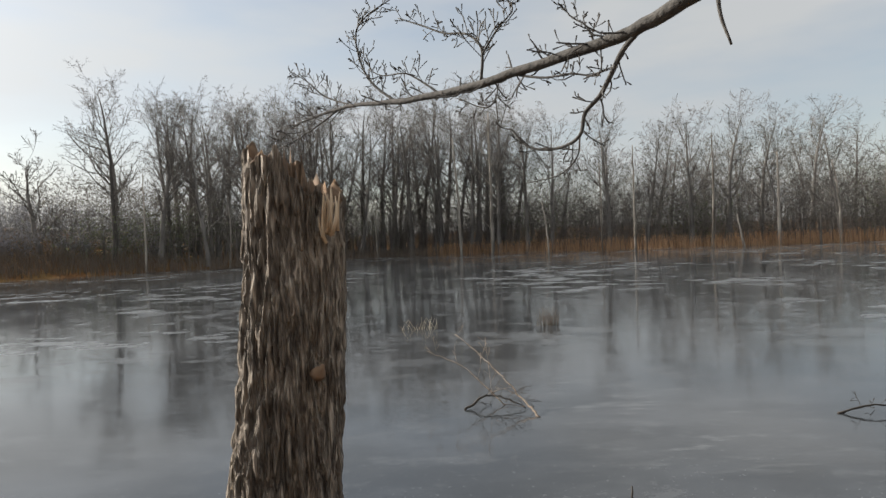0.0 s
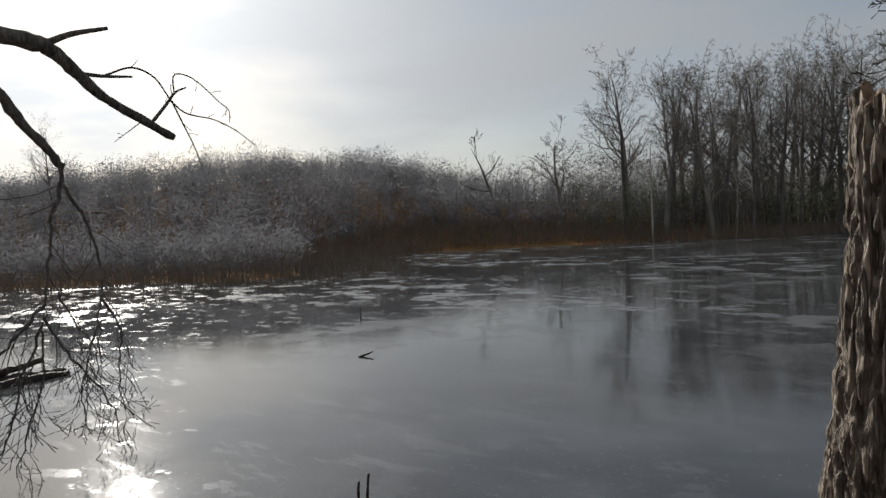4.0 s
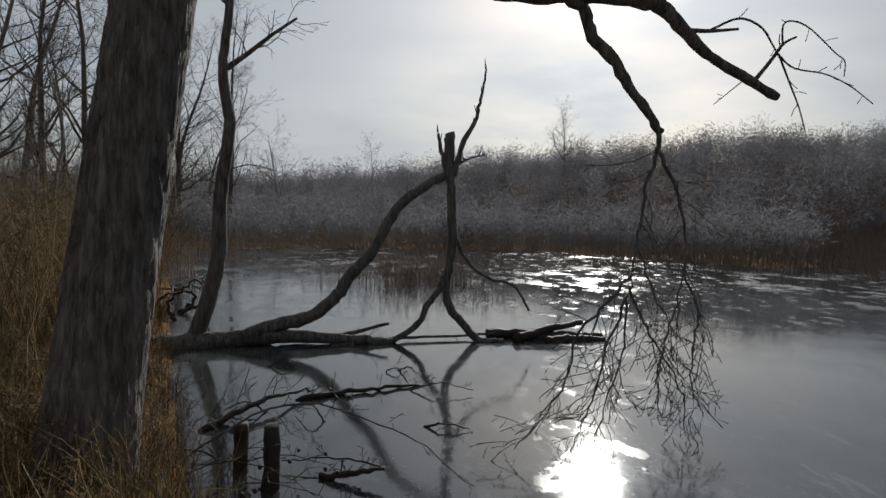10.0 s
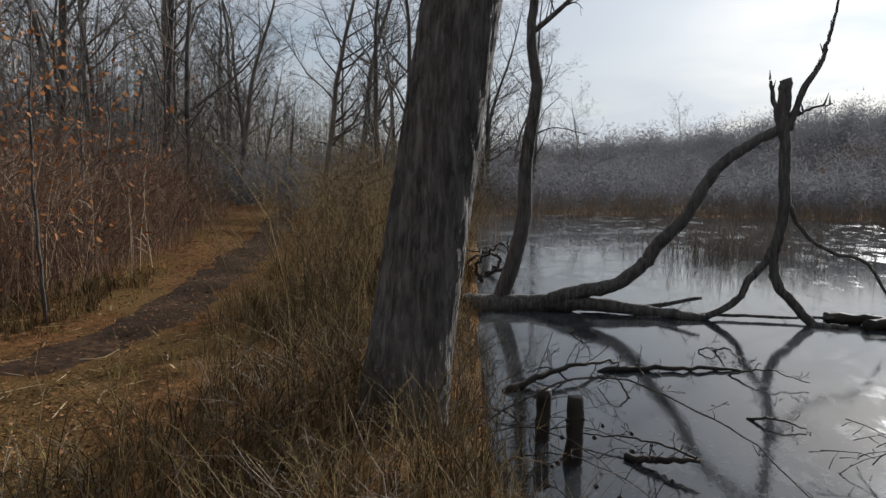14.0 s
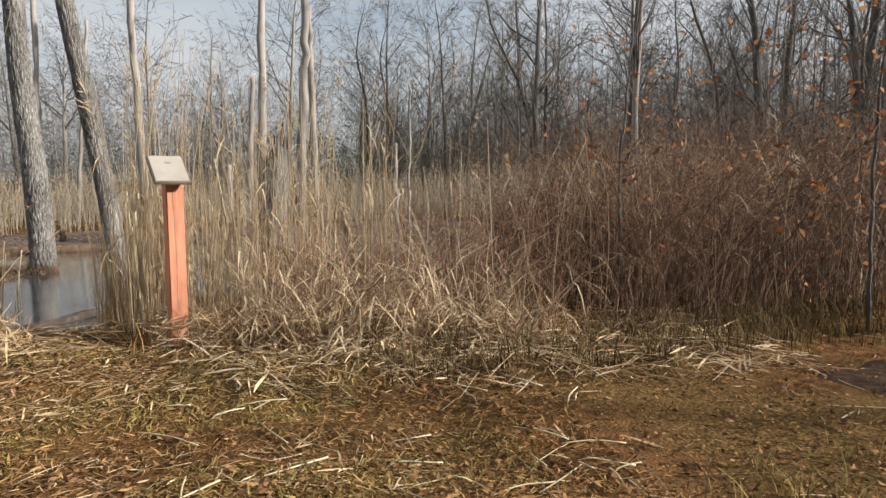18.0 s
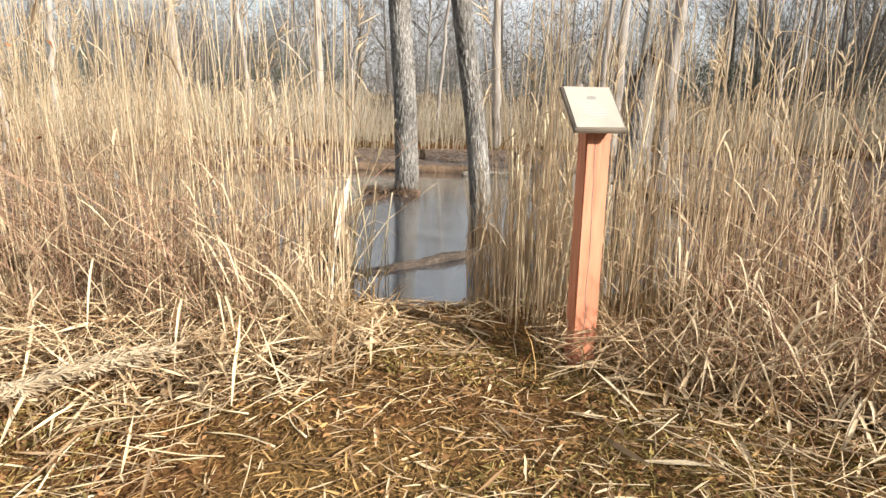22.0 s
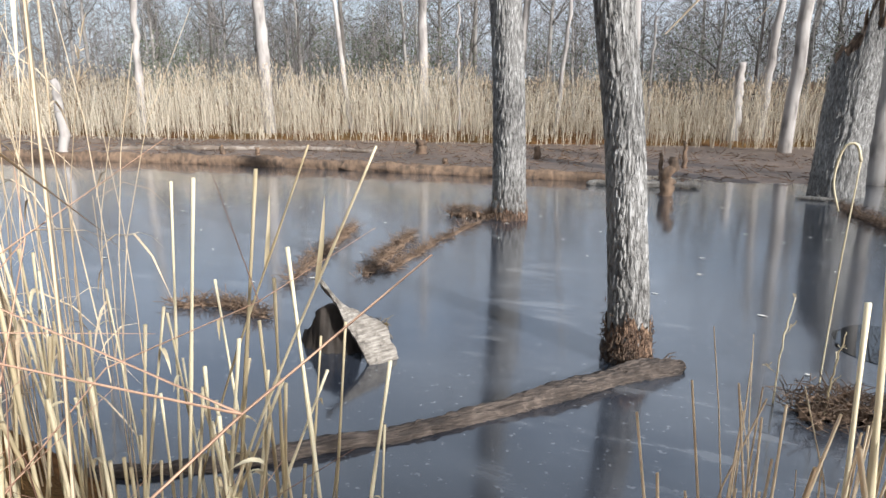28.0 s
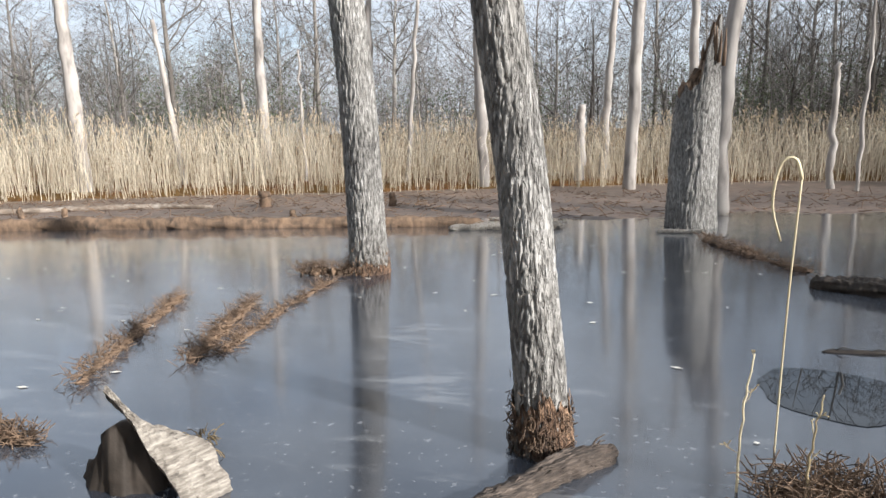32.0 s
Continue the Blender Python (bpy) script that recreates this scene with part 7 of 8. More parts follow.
        for _ in range(9):
            add_plumes(g, rng, tips + rng.normal(0, 0.012, tips.shape), np.gradient(tips, axis=0), 0.13, 8)
        part("plume", g, PLUME, ob)


def broken_reeds():
    """Loose pieces of broken reed that lie singly on the trodden ground."""
    rng = np.random.default_rng(53)
    kinds = []
    for k in range(6):
        ob = thing("broken_reed", (0, 0, 0), "loose piece of pale broken reed on the ground", "reed", "broken reed pieces")
        ln = (0.14, 0.22, 0.32, 0.18, 0.4, 0.27)[k]
        p = curve([(-ln / 2, 0, 0.004), (0.0, rng.normal(0, 0.012), 0.012), (ln / 2, rng.normal(0, 0.02), 0.005)], 8)
        g = Geo()
        tube(g, p, np.linspace(0.0042, 0.003, 8), 6)
        part("stalk", g, REED_OBJ, ob)
        if k % 2:
            g = Geo()
            q = curve([p[5], p[5] + [0.04, 0.03, 0.012], p[5] + [0.1, 0.06, 0.0]], 5)
            blades(g, q[None], (0.006 * np.array([0.6, 1, 0.9, 0.6, 0.1]))[None], np.array([[-0.4, 0.9, 0.1]]))
            part("leaf", g, REED_OBJ, ob)
        kinds.append(ob)
    spots = scatter(rng, 85, (-3.2, 2.8, -6.0, -3.2), lambda x, y: (line_d(x, y, CLEARING) < 2.6) & (line_d(x, y, CLEARING) > 0.45))
    for n, (x, y) in enumerate(spots):
        m = Matrix.Translation((x, y, float(ground_z(x, y)) + 0.012)) @ Euler((0, rng.normal(0, 0.05), rng.normal(0, 1.0))).to_matrix().to_4x4()
        if n < len(kinds):
            kinds[n].matrix_basis = m
        else:
            copy_thing(kinds[int(rng.integers(len(kinds)))], m)


def far_reeds():
    rng = np.random.default_rng(45)
    pl = Geo()
    marsh = scatter(rng, 9500, (-16, 34, -33, -14), lambda x, y: (poly_sd(x, y, MARSH) > -0.3) & (poly_sd(x, y, MARSH) < 4.5) & (y < -13 - 0.5 * np.clip(-x - 6, 0, 9)))
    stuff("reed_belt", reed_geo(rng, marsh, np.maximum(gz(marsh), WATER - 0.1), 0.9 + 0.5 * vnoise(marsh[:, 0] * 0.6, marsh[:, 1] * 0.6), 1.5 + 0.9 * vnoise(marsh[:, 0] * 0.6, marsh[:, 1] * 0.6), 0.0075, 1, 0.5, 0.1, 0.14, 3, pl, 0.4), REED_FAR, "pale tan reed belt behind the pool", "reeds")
    shore = scatter(rng, 5500, (-44, 3, 30, 74), lambda x, y: (poly_sd(x, y, LAKE) > -1.6) & (poly_sd(x, y, LAKE) < 5))
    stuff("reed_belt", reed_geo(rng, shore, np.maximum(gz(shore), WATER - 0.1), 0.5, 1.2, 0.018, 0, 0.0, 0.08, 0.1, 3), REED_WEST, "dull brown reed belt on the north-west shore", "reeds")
    lake = scatter(rng, 5500, (2, 92, 36, 74), lambda x, y: (poly_sd(x, y, LAKE) > -1.2) & (poly_sd(x, y, LAKE) < 6))
    stuff("reed_belt", reed_geo(rng, lake, np.maximum(gz(lake), WATER - 0.1), 0.7, 1.5, 0.02, 0, 0.0, 0.06, 0.08, 3), REED_LAKE, "rust-brown reed belt on the far shore", "reeds")
    west = scatter(rng, 9000, (-44, -17, -9, 54), lambda x, y: (poly_sd(x, y, LAKE) > -0.6) & (poly_sd(x, y, LAKE) < 9) & (x < -14 - 0.1 * y))
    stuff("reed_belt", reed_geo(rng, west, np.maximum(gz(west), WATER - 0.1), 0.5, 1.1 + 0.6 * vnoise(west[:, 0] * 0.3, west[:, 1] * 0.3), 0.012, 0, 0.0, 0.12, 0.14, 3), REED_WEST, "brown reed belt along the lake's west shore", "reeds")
    clump = rng.normal(0, 1, (700, 2)) * [0.9, 1.1] + [-17.6, 2.6]
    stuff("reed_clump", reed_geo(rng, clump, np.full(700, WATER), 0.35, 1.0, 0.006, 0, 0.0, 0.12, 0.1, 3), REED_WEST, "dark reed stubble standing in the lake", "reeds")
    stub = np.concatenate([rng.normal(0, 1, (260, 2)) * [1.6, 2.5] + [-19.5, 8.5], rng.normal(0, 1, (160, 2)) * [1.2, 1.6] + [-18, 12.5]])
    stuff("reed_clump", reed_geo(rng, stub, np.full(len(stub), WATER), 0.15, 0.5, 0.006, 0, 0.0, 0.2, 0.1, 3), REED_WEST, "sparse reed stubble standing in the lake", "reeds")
    tuft = rng.normal(0, 1, (60, 2)) * [0.11, 0.08] + [3.04, 13.1]
    stuff("reed_clump", reed_geo(rng, tuft, np.full(60, WATER), 0.2, 0.45, 0.006, 0, 0.0, 0.08, 0.1, 3), REED_WEST, "small tuft of brown stalks in the lake", "reeds")
    tuft = rng.normal(0, 1, (30, 2)) * [0.22, 0.1] + [0.55, 13.3]
    stuff("reed_clump", reed_geo(rng, tuft, np.full(30, WATER), 0.1, 0.3, 0.006, 0, 0.0, 0.35, 0.1, 3), REED_FAR, "small tuft of bent stalks in the lake", "reeds")
    stuff("reed_plumes", pl, PLUME, "tan seed heads of the reed belt", "reeds")


def arcs(rng, p, z, size, n=6, r=0.004, up=1.0, twigs=2):
    """Arching briar canes and twiggy stems."""
    g = Geo()
    m = len(p)
    a = rng.uniform(0, 6.283, m)
    h = size * rng.uniform(0.45, 1.15, m)
    w = h * rng.uniform(0.1, 0.9, m)
    s = np.linspace(0, 1, n)
    path = np.empty((m, n, 3))
    path[..., 0] = p[:, :1] + np.cos(a)[:, None] * w[:, None] * s ** 1.4
    path[..., 1] = p[:, 1:] + np.sin(a)[:, None] * w[:, None] * s ** 1.4
    path[..., 2] = z[:, None] - 0.05 + h[:, None] * (1.35 * s - (0.35 + 0.35 * rng.random(m))[:, None] * s ** 2) * up
    path[:, 1:] += rng.normal(0, 0.02, (m, n - 1, 3)) * h[:, None, None]
    tubes(g, path, r * rng.uniform(0.6, 1.4, (m, 1)) * (1.05 - 0.75 * s)[None])
    for _ in range(twigs):
        f = rng.integers(1, n - 1, m)
        st = path[np.arange(m), f]
        d = rng.normal(0, 1, (m, 3)) + [0, 0, 0.5]
        d *= (h * rng.uniform(0.1, 0.3, m) / np.linalg.norm(d, axis=1))[:, None]
        tubes(g, np.stack([st, st + d], 1), r * 0.5 * np.array([[1, 0.4]]) * np.ones((m, 1)))
    return g


def build_brush():
    rng = np.random.default_rng(47)
    south = scatter(rng, 3800, (-16, -1.55, -10.5, -5.0), lambda x, y: (line_d(x, y, TRAIL) > 1.1) & (poly_sd(x, y, MARSH) > -0.2) & (y < -5.05 - 0.06 * (x + 2) ** 2 * (x > -6) + 0.30 * (x + 5) * (x < -5)) & open_ground(x, y))
    near = south[:, 0] > -4.2
    low = south[near][::2]
    stuff("brush_thicket", arcs(rng, low, gz(low), 0.85, 6, 0.0036, 1.0, 4), BRUSH, "low reddish-brown brush behind the fallen reeds", "brush")
    south = south[~near]
    stuff("brush_thicket", arcs(rng, south, gz(south), np.interp(south[:, 0], [-7.5, -4.4], [1.4, 1.05]), 6, 0.0045, 1.0, 4), BRUSH_SHADED, "tangled reddish-brown brush beside the trail", "brush")
    kinds = []
    for k in range(7):
        ob = thing("sapling", (0, 0, 0), "thin bare sapling standing in the trailside brush", "sapling", "bare saplings by the trail")
        h = (3.2, 4.4, 2.6, 3.8, 5.0, 3.0, 4.0)[k]
        stem, _ = limb_path(rng, (0, 0, -0.1), (rng.normal(0, 0.1), rng.normal(0, 0.1), 1), h, 10, 0.07, 0.05)
        g = Geo()
        tube(g, stem, np.linspace(0.016 + 0.004 * (k % 3), 0.004, 10), 6)
        part("stem", g, TRAIL_TWIG, ob)
        g = Geo()
        branch_out(rng, g, stem, 0.02, 0.006, 16, h * 0.30, 1, 0.10, 0.2, 3, 0.16, 0.9, 0.003, 3)
        part("twig_spray", g, TRAIL_TWIG, ob)
        kinds.append(ob)
    spots = scatter(rng, 150, (-22, -4, -14, -5.6), lambda x, y: (line_d(x, y, TRAIL) > 1.6) & (poly_sd(x, y, MARSH) > 0.3) & (sunny(x, y) | (x < -9)))
    for n, (x, y) in enumerate(spots):
        m = place(x, y, rng.uniform(0.75, 1.15), rng.uniform(0, 6.28), rng.normal(0, 0.06))
        if n < len(kinds):
            kinds[n].matrix_basis = m
        else:
            copy_thing(kinds[int(rng.integers(len(kinds)))], m)
    high = scatter(rng, 2500, (-13, -4.3, -11, -5.5), lambda x, y: (line_d(x, y, TRAIL) > 1.3) & (poly_sd(x, y, MARSH) > 0.0) & (y < -5.4 - 0.10 * (x + 3) ** 2 * (x > -3) + 0.30 * (x + 5) * (x < -5)))
    stuff("brush_thicket", arcs(rng, high, gz(high), 2.0, 7, 0.0042, 1.0, 8), BRUSH_SHADED, "tall dense brown brush behind the trail's edge", "brush")
    briar = scatter(rng, 700, (-6.5, -1.35, -8.0, -6.15), lambda x, y: (poly_sd(x, y, MARSH) > -0.1) & open_ground(x, y))
    stuff("brush_thicket", arcs(rng, briar, gz(briar), np.interp(briar[:, 0], [-4.5, -2.2], [1.5, 0.95]), 7, 0.0034, 1.0, 7), BRUSH, "red-brown briar thicket behind the post", "brush")
    bank = scatter(rng, 1700, (-9.5, -1.6, -3.4, 0.4), lambda x, y: ((y > -2.4) | (x < -6)) & (poly_sd(x, y, LAKE) > 0.05) & open_ground(x, y, 0.9))
    stuff("bank_weeds", arcs(rng, bank, gz(bank), 0.62, 6, 0.0032, 1.0, 3), WEED_SHADED, "tangle of brown weeds and thorny canes on the bank", "weeds")
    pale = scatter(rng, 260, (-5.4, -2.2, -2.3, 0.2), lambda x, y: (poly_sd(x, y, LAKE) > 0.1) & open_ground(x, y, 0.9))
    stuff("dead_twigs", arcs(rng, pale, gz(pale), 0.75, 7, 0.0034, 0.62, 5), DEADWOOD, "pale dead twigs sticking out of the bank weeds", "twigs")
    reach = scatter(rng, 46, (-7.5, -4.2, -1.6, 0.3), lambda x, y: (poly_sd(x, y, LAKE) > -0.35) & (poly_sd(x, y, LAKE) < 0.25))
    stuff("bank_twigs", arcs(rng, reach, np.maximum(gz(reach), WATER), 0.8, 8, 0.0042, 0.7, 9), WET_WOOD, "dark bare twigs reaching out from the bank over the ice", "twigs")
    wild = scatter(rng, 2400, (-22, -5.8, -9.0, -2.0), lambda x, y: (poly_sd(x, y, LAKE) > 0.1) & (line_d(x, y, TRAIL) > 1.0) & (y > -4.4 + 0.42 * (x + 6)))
    stuff("bank_weeds", arcs(rng, wild, gz(wild), 1.8, 5, 0.0042, 1.15, 4), WEED_SHADED, "tall brown weeds between trail and lake", "weeds")
    marsh = scatter(rng, 900, (-14, 0, -24, -9), lambda x, y: (poly_sd(x, y, MARSH) > 0.2) & (poly_sd(x, y, MARSH) < 4))
    stuff("brush_thicket", arcs(rng, marsh, gz(marsh), 1.9, 6, 0.006, 1.0, 4), BRUSH, "brown brush at the pool's side", "brush")
    under = scatter(rng, 1700, (-45, 60, -60, -28), lambda x, y: poly_sd(x, y, MARSH) > 4.5)
    stuff("undergrowth", arcs(rng, under, gz(under), 2.8, 4, 0.012, 1.0, 8), WOODS, "grey-brown undergrowth in the wood", "undergrowth")
    shore = scatter(rng, 1200, (-32, 95, 50, 86), lambda x, y: (poly_sd(x, y, LAKE) > 4) & (poly_sd(x, y, LAKE) < 22))
    stuff("undergrowth", arcs(rng, shore, gz(shore), 4.0, 3, 0.018, 1.0, 6), LAKE_WOOD, "dark undergrowth across the lake", "undergrowth")
    slope = scatter(rng, 900, (-105, -28, -30, 66), lambda x, y: (poly_sd(x, y, LAKE) > 5) & (poly_sd(x, y, LAKE) < 60) & (np.hypot(x, y) > np.interp(np.degrees(np.arctan2(-x, y)), [60, 85], [38, 68])))
    stuff("undergrowth", arcs(rng, slope, gz(slope), 3.6, 4, 0.014, 1.0, 8), SLOPE_HAZE, "dense bare scrub on the low slope", "undergrowth")
    g = Geo()
    for x, y, h, n in ((-6, -36, 3.4, 6500), (-12, -39, 3.7, 6500), (2, -40, 3.4, 6000), (14, -35, 3.4, 6000), (20, -37, 3.7, 6000), (8, -42, 3.7, 6000), (-18, -35, 3.5, 5000), (26, -32, 3, 5000)):
        c = rng.normal(0, 1, (n, 3)) * [1.9, 1.2, 0.33 * h] + [x, y, 0.55 * h]
        leaf_quads(g, rng, c[c[:, 2] > 0.1], 0.045)
    for x, y, h, n in ((-20, 58, 5, 3000), (-12, 62, 4, 2200), (-4, 74, 6, 2600), (14, 70, 6, 2600), (30, 66, 5, 2600), (50, 66, 6, 2600), (-24, 54, 4, 2200)):
        c = rng.normal(0, 1, (n, 3)) * [2.6, 1.8, 0.33 * h] + [x, y, 0.5 * h]
        leaf_quads(g, rng, c[c[:, 2] > 0.1], 0.08)
    stuff("evergreen_bushes", g, EVERGREEN, "dark evergreen bushes in the understorey", "bushes")
    # rusty leaves that still hang on young oaks
    g = Geo()
    c = np.concatenate([rng.normal(0, 1, (420, 3)) * [0.5, 0.5, 0.75] + [-6.1, -5.1, 1.75], rng.normal(0, 1, (160, 3)) * [0.5, 0.4, 0.5] + [-4.6, -6.4, 1.7], rng.normal(0, 1, (130, 3)) * [0.4, 0.3, 0.5] + [3.3, -5.7, 1.5],
                        rng.normal(0, 1, (200, 3)) * [0.9, 0.6, 0.7] + [-8.6, -7.0, 1.9]])
    leaf_quads(g, rng, c, 0.03)
    stuff("hanging_leaves", g, OAK_LEAF, "rust-coloured dry leaves still on young trees", "leaves")
    for k, (x, y, hgt) in enumerate(((-6.1, -5.15, 3.0), (-4.6, -6.4, 2.6), (-8.6, -7.0, 3.2), (3.3, -5.75, 2.2))):
        rod_thing("sapling", [(x, y, 0.0), (x + 0.05, y, hgt * 0.5), (x - 0.05, y, hgt)], 0.018, 0.006, BARK_DARK, "thin young oak with dry leaves in the brush", "sapling", 200 + k, 6, 0.006, None, 16, 0.8, group="young oaks")


def leaf_quads(g, rng, c, size, flat=False):
    m = len(c)
    a = rng.normal(0, 1, (m, 3))
    if flat:
        a[:, 2] *= 0.25
    a /= np.linalg.norm(a, axis=1)[:, None]
    b = np.cross(a, rng.normal(0, 1, (m, 3)) * ([0.3, 0.3, 1] if flat else [1, 1, 1]))
    b /= np.linalg.norm(b, axis=1)[:, None] + 1e-9
    n = np.cross(a, b)
    s = size * rng.uniform(0.6, 1.5, (m, 1))
    v = np.stack([c - a * s, c - b * s * 0.5 + n * s * 0.25, c + a * s, c + b * s * 0.5 + n * s * 0.25], 1)
    k = np.arange(m)[:, None] * 4
    g.add(v.reshape(-1, 3), np.concatenate([k, k + 1, k + 2, k + 3], 1))


def litter():
    rng = np.random.default_rng(49)

    def straw(n, box, keep, llo, lhi, r, label, lift=0.02, mt=STRAW, pitch=0.06):
        p = scatter(rng, n, box, keep)
        m = len(p)
        a = rng.uniform(0, 6.283, m)
        ln = llo + (lhi - llo) * rng.random(m) ** 1.6
        s = np.linspace(-0.5, 0.5, 4)
        q = np.empty((m, 4, 3))
        q[..., 0] = p[:, :1] + np.cos(a)[:, None] * ln[:, None] * s
        q[..., 1] = p[:, 1:] + np.sin(a)[:, None] * ln[:, None] * s
        q[..., 2] = ground_z(q[..., 0].ravel(), q[..., 1].ravel()).reshape(m, 4) + r + lift * rng.random((m, 1)) + rng.normal(0, pitch, (m, 1)) * ln[:, None] * s + 0.04 * rng.random((m, 1)) * (0.25 - s ** 2) * ln[:, None]
        q[:, 1:3] += rng.normal(0, 0.012, (m, 2, 3)) * ln[:, None, None] * [1, 1, 0.4]
        g = Geo()
        half = m // 2
        tubes(g, q[:half], r * rng.uniform(0.6, 1.4, (half, 1)) * np.array([[0.9, 1, 1, 0.7]]), 3)
        side = np.stack([-np.sin(a), np.cos(a), rng.normal(0, 0.35, m)], -1)
        blades(g, q[half:], r * 1.9 * rng.uniform(0.6, 1.6, (m - half, 1)) * np.array([[0.3, 1, 0.9, 0.2]]), side[half:])
        stuff("straw_litter", g, mt, label, "litter")

    mat_zone = lambda x, y: (line_d(x, y, [(-4.5, -5.2), (-1.5, -5.5), (0.2, -5.85), (2.0, -5.3), (5, -5.2)]) < 0.95 * (0.5 + vnoise(x * 1.3, y * 1.3))) & ((line_d(x, y, CLEARING) > 0.9) | (rng.random(x.shape) < 0.07))
    straw(4600, (-5, 6, -6.6, -4.2), mat_zone, 0.06, 0.42, 0.0024, "broken straw-coloured reed stems strewn at the edge", 0.07, STRAW, 0.14)
    straw(4200, (-3.4, 3.2, -6.5, -5.1), lambda x, y: (line_d(x, y, [(-3.0, -5.9), (-1.6, -6.1), (-1.1, -6.1)]) < 0.5) | (line_d(x, y, [(0.75, -5.7), (2.8, -5.1)]) < 0.6), 0.08, 0.4, 0.0024, "heap of bleached broken reed stems at the reeds' foot", 0.24, STRAW, 0.45)
    straw(750, (-7, 6, -5.6, -2.6), lambda x, y: line_d(x, y, TRAIL) < 2.2, 0.05, 0.3, 0.0024, "scattered straw on the trodden trail", 0.012)
    straw(420, (-3.6, -0.95, -6.1, -4.7), lambda x, y: line_d(x, y, [(-1.0, -5.75), (-2.0, -5.5), (-3.4, -5.2)]) < 0.25 + 0.45 * vnoise(x * 2.1, y * 2.1), 0.06, 0.34, 0.0036, "bleached broad reed leaves strewn beside the post", 0.09, PALE_STRAW, 0.25)
    straw(480, (0.3, 3.6, -6.1, -4.6), lambda x, y: line_d(x, y, [(0.5, -5.6), (1.6, -5.3), (3.2, -5.1)]) < 0.25 + 0.55 * vnoise(x * 2.1, y * 2.1), 0.06, 0.36, 0.0036, "bleached broad reed leaves strewn before the reeds", 0.10, PALE_STRAW, 0.25)
    straw(1700, (-2.2, 2.4, -5.9, -3.5), lambda x, y: vnoise(x * 1.6 + 5, y * 1.6 + 2) > 0.35, 0.04, 0.22, 0.0021, "pale chopped straw over the trodden clearing", 0.02, STRAW, 0.1)
    straw(900, (-6, 3, -7.6, -5.8), lambda x, y: both_sd(x, y) > -0.3, 0.1, 0.45, 0.003, "broken reed stems lying by the water", 0.05, STRAW, 0.12)
    straw(800, (-0.3, 0.8, -7.5, -5.9), lambda x, y: both_sd(x, y) > 0.0, 0.06, 0.35, 0.0022, "trodden broken reed stems in the gap", 0.03, STRAW, 0.08)
    straw(5000, (-16, -1.5, -8.6, -2.4), lambda x, y: (line_d(x, y, TRAIL) < 1.6) & (line_d(x, y, TRAIL) > 0.35 + 0.3 * vnoise(x * 2, y * 2)), 0.03, 0.14, 0.0018, "fine dead grass trodden into the trail", 0.015, WEED_SHADED, 0.2)
    straw(19000, (-3.0, 3.0, -6.4, -3.0), lambda x, y: line_d(x, y, CLEARING + [(-0.9, -2.6)]) < 2.6, 0.03, 0.11, 0.0019, "fine chopped grass on the trodden ground", 0.012, GRASS, 0.25)
    straw(12000, (-2.6, 1.8, -6.3, -3.4), lambda x, y: vnoise(x * 1.7 + 3, y * 1.7) > 0.45, 0.02, 0.07, 0.0019, "short mossy green grass on the trodden ground", 0.015, GREENISH, 0.6)
    g = Geo()
    p = np.concatenate([scatter(rng, 7500, (-16, 6, -9, -1.2), lambda x, y: (both_sd(x, y) > 0.1) & ((line_d(x, y, TRAIL) < 1.5) | (vnoise(x * 0.8, y * 0.8 + 7) > 0.4))), scatter(rng, 6000, (-16, -1.5, -9, -2.4), lambda x, y: line_d(x, y, TRAIL) < 1.3), scatter(rng, 9500, (-4.5, 4, -6.2, -2.4), lambda x, y: vnoise(x * 1.1 + 4, y * 1.1) > 0.3), scatter(rng, 3500, (-4, 7, -3, 1.6), lambda x, y: both_sd(x, y) > 0.05)])
    leaf_quads(g, rng, np.column_stack([p, gz(p) + 0.008 + 0.03 * rng.random(len(p))]), 0.0145, True)
    stuff("leaf_litter", g, LEAF, "brown fallen leaves on the trail and bank", "leaves")
    # grass tufts
    def tufts(n, box, keep, hlo, hhi, mt, label, per=11):
        c = scatter(rng, n, box, keep)
        p = np.repeat(c, per, 0) + rng.normal(0, 0.035, (len(c) * per, 2))
        g = reed_like(rng, p, hlo, hhi)
        stuff("grass_tufts", g, mt, label, "grass")

    tufts(850, (-13, -1.5, -3.6, 0.6), lambda x, y: ((y > -2.4) | (x < -6)) & (poly_sd(x, y, LAKE) > -0.05) & open_ground(x, y, 0.85), 0.15, 0.6, WEED_SHADED, "dry brown grass on the lake bank")
    tufts(260, (-2.5, 7, -3.2, 1.4), lambda x, y: (poly_sd(x, y, LAKE) > 0.1) & open_ground(x, y, 0.6), 0.06, 0.25, GRASS, "thin winter grass on the lookout")
    tufts(330, (-10, -2, -6.0, -4.4), lambda x, y: (line_d(x, y, TRAIL) > 0.7) & (line_d(x, y, TRAIL) < 1.8), 0.12, 0.4, WEED_SHADED, "dry grass along the trail's edge")
    tufts(150, (-12, -3, -6.4, -2.6), lambda x, y: (line_d(x, y, TRAIL) > 0.6) & (line_d(x, y, TRAIL) < 1.3), 0.06, 0.22, GREENISH, "patches of greenish grass along the trail")
    tufts(34, (0.45, 1.0, -7.75, -7.35), lambda x, y: x > 0.3, 0.15, 0.5, STRAW, "pale matted grass tuft at the pool's edge", 16)
    tufts(260, (-4, 4, -7.7, -5.6), lambda x, y: (both_sd(x, y) > -0.35) & (line_d(x, y, CLEARING) > 0.3), 0.12, 0.45, GRASS, "matted dry grass at the reed feet")


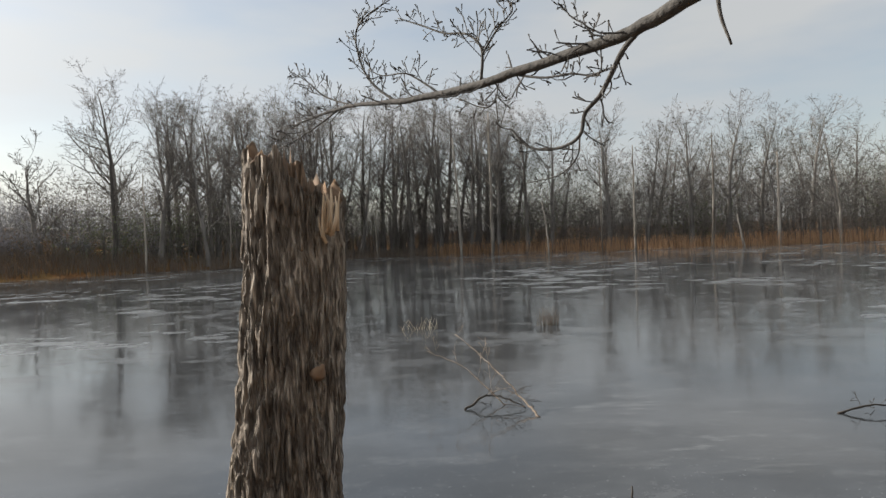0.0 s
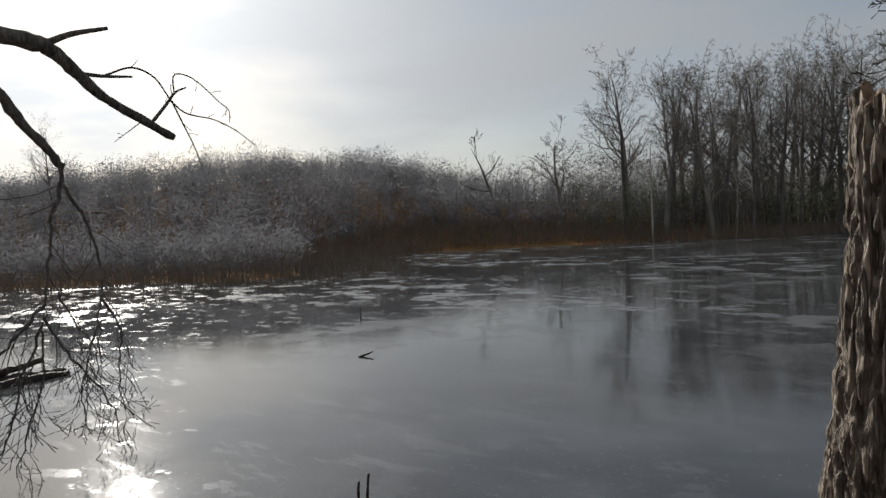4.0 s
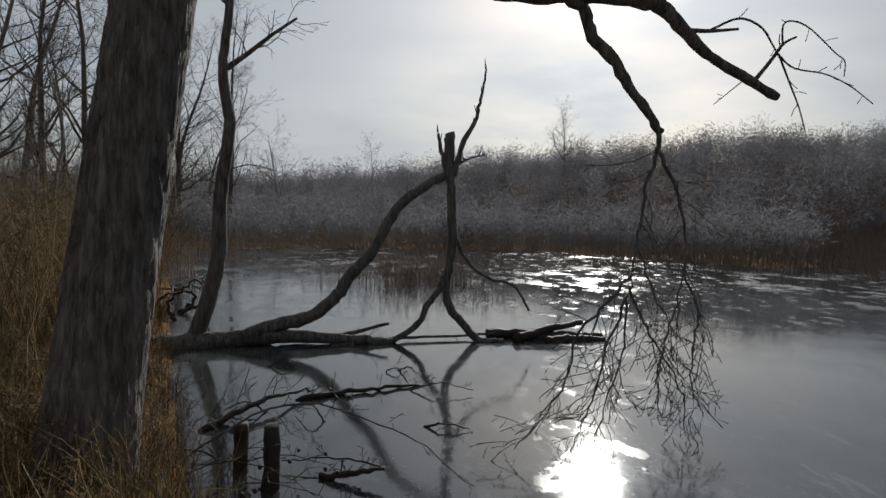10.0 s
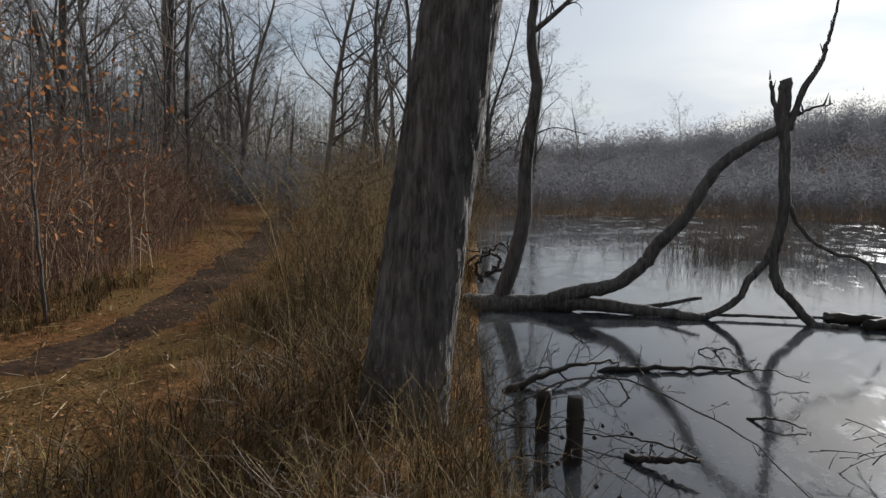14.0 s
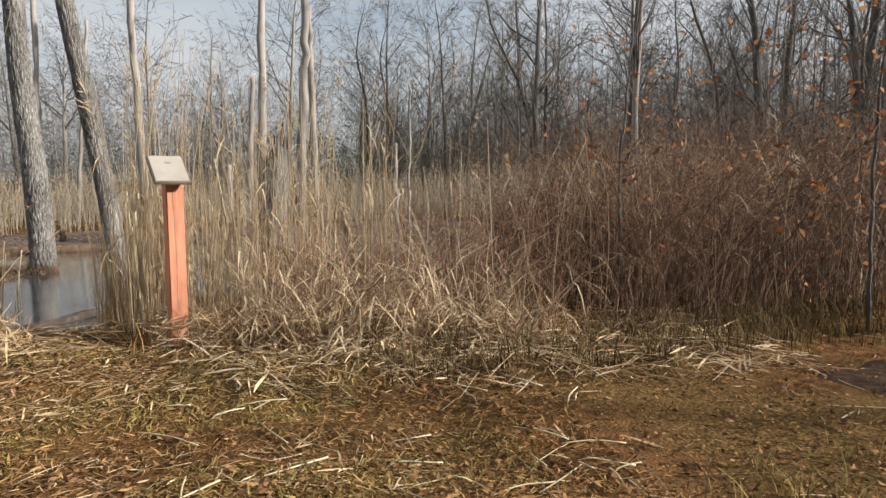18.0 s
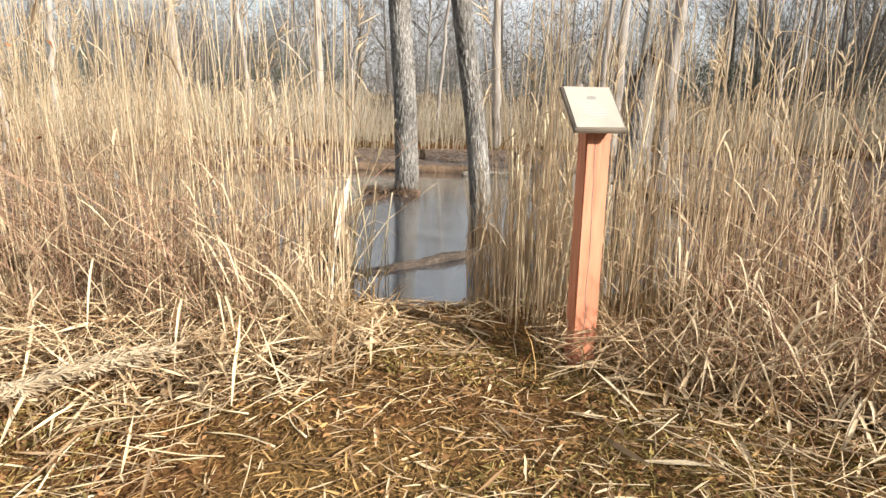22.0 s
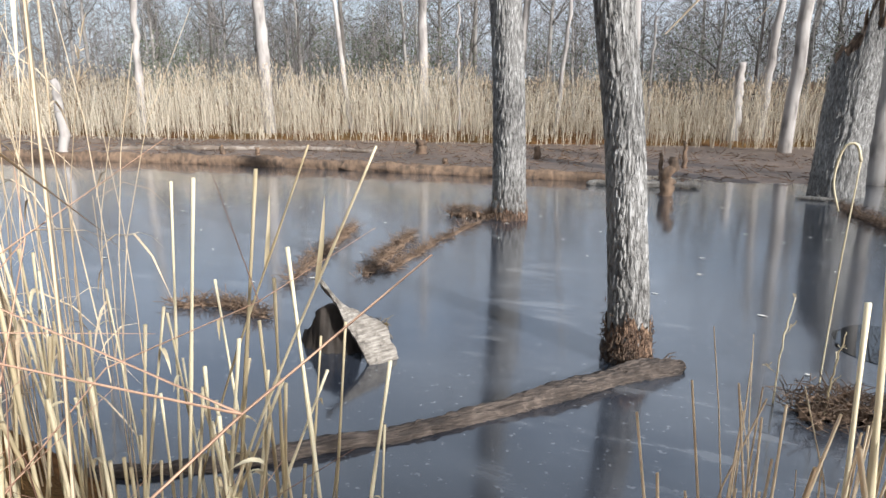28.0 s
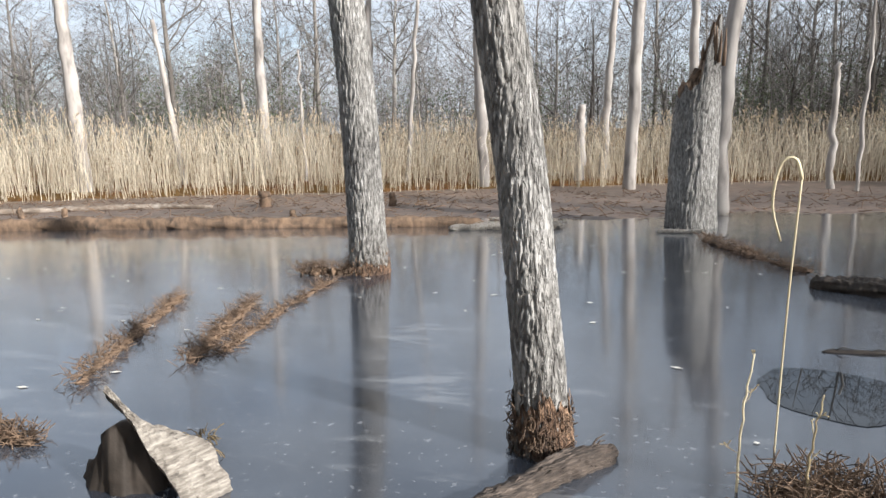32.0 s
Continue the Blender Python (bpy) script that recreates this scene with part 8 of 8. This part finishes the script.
def reed_like(rng, p, hlo, hhi):
    g = Geo()
    m = len(p)
    z = gz(p)
    h = rng.uniform(hlo, hhi, m)
    a = rng.uniform(0, 6.283, m)
    w = h * rng.uniform(0.1, 0.8, m)
    s = np.linspace(0, 1, 4)
    q = np.empty((m, 4, 3))
    q[..., 0] = p[:, :1] + np.cos(a)[:, None] * w[:, None] * s ** 2
    q[..., 1] = p[:, 1:] + np.sin(a)[:, None] * w[:, None] * s ** 2
    q[..., 2] = z[:, None] - 0.02 + h[:, None] * (s - 0.3 * s ** 2)
    side = np.stack([-np.sin(a), np.cos(a), np.zeros(m)], -1)
    blades(g, q, 0.003 * rng.uniform(0.6, 1.4, (m, 1)) * np.array([[1, 0.9, 0.6, 0.1]]), side)
    return g


near_reeds()
seed_canes()
single_reeds()
broken_reeds()
far_reeds()
build_brush()
litter()
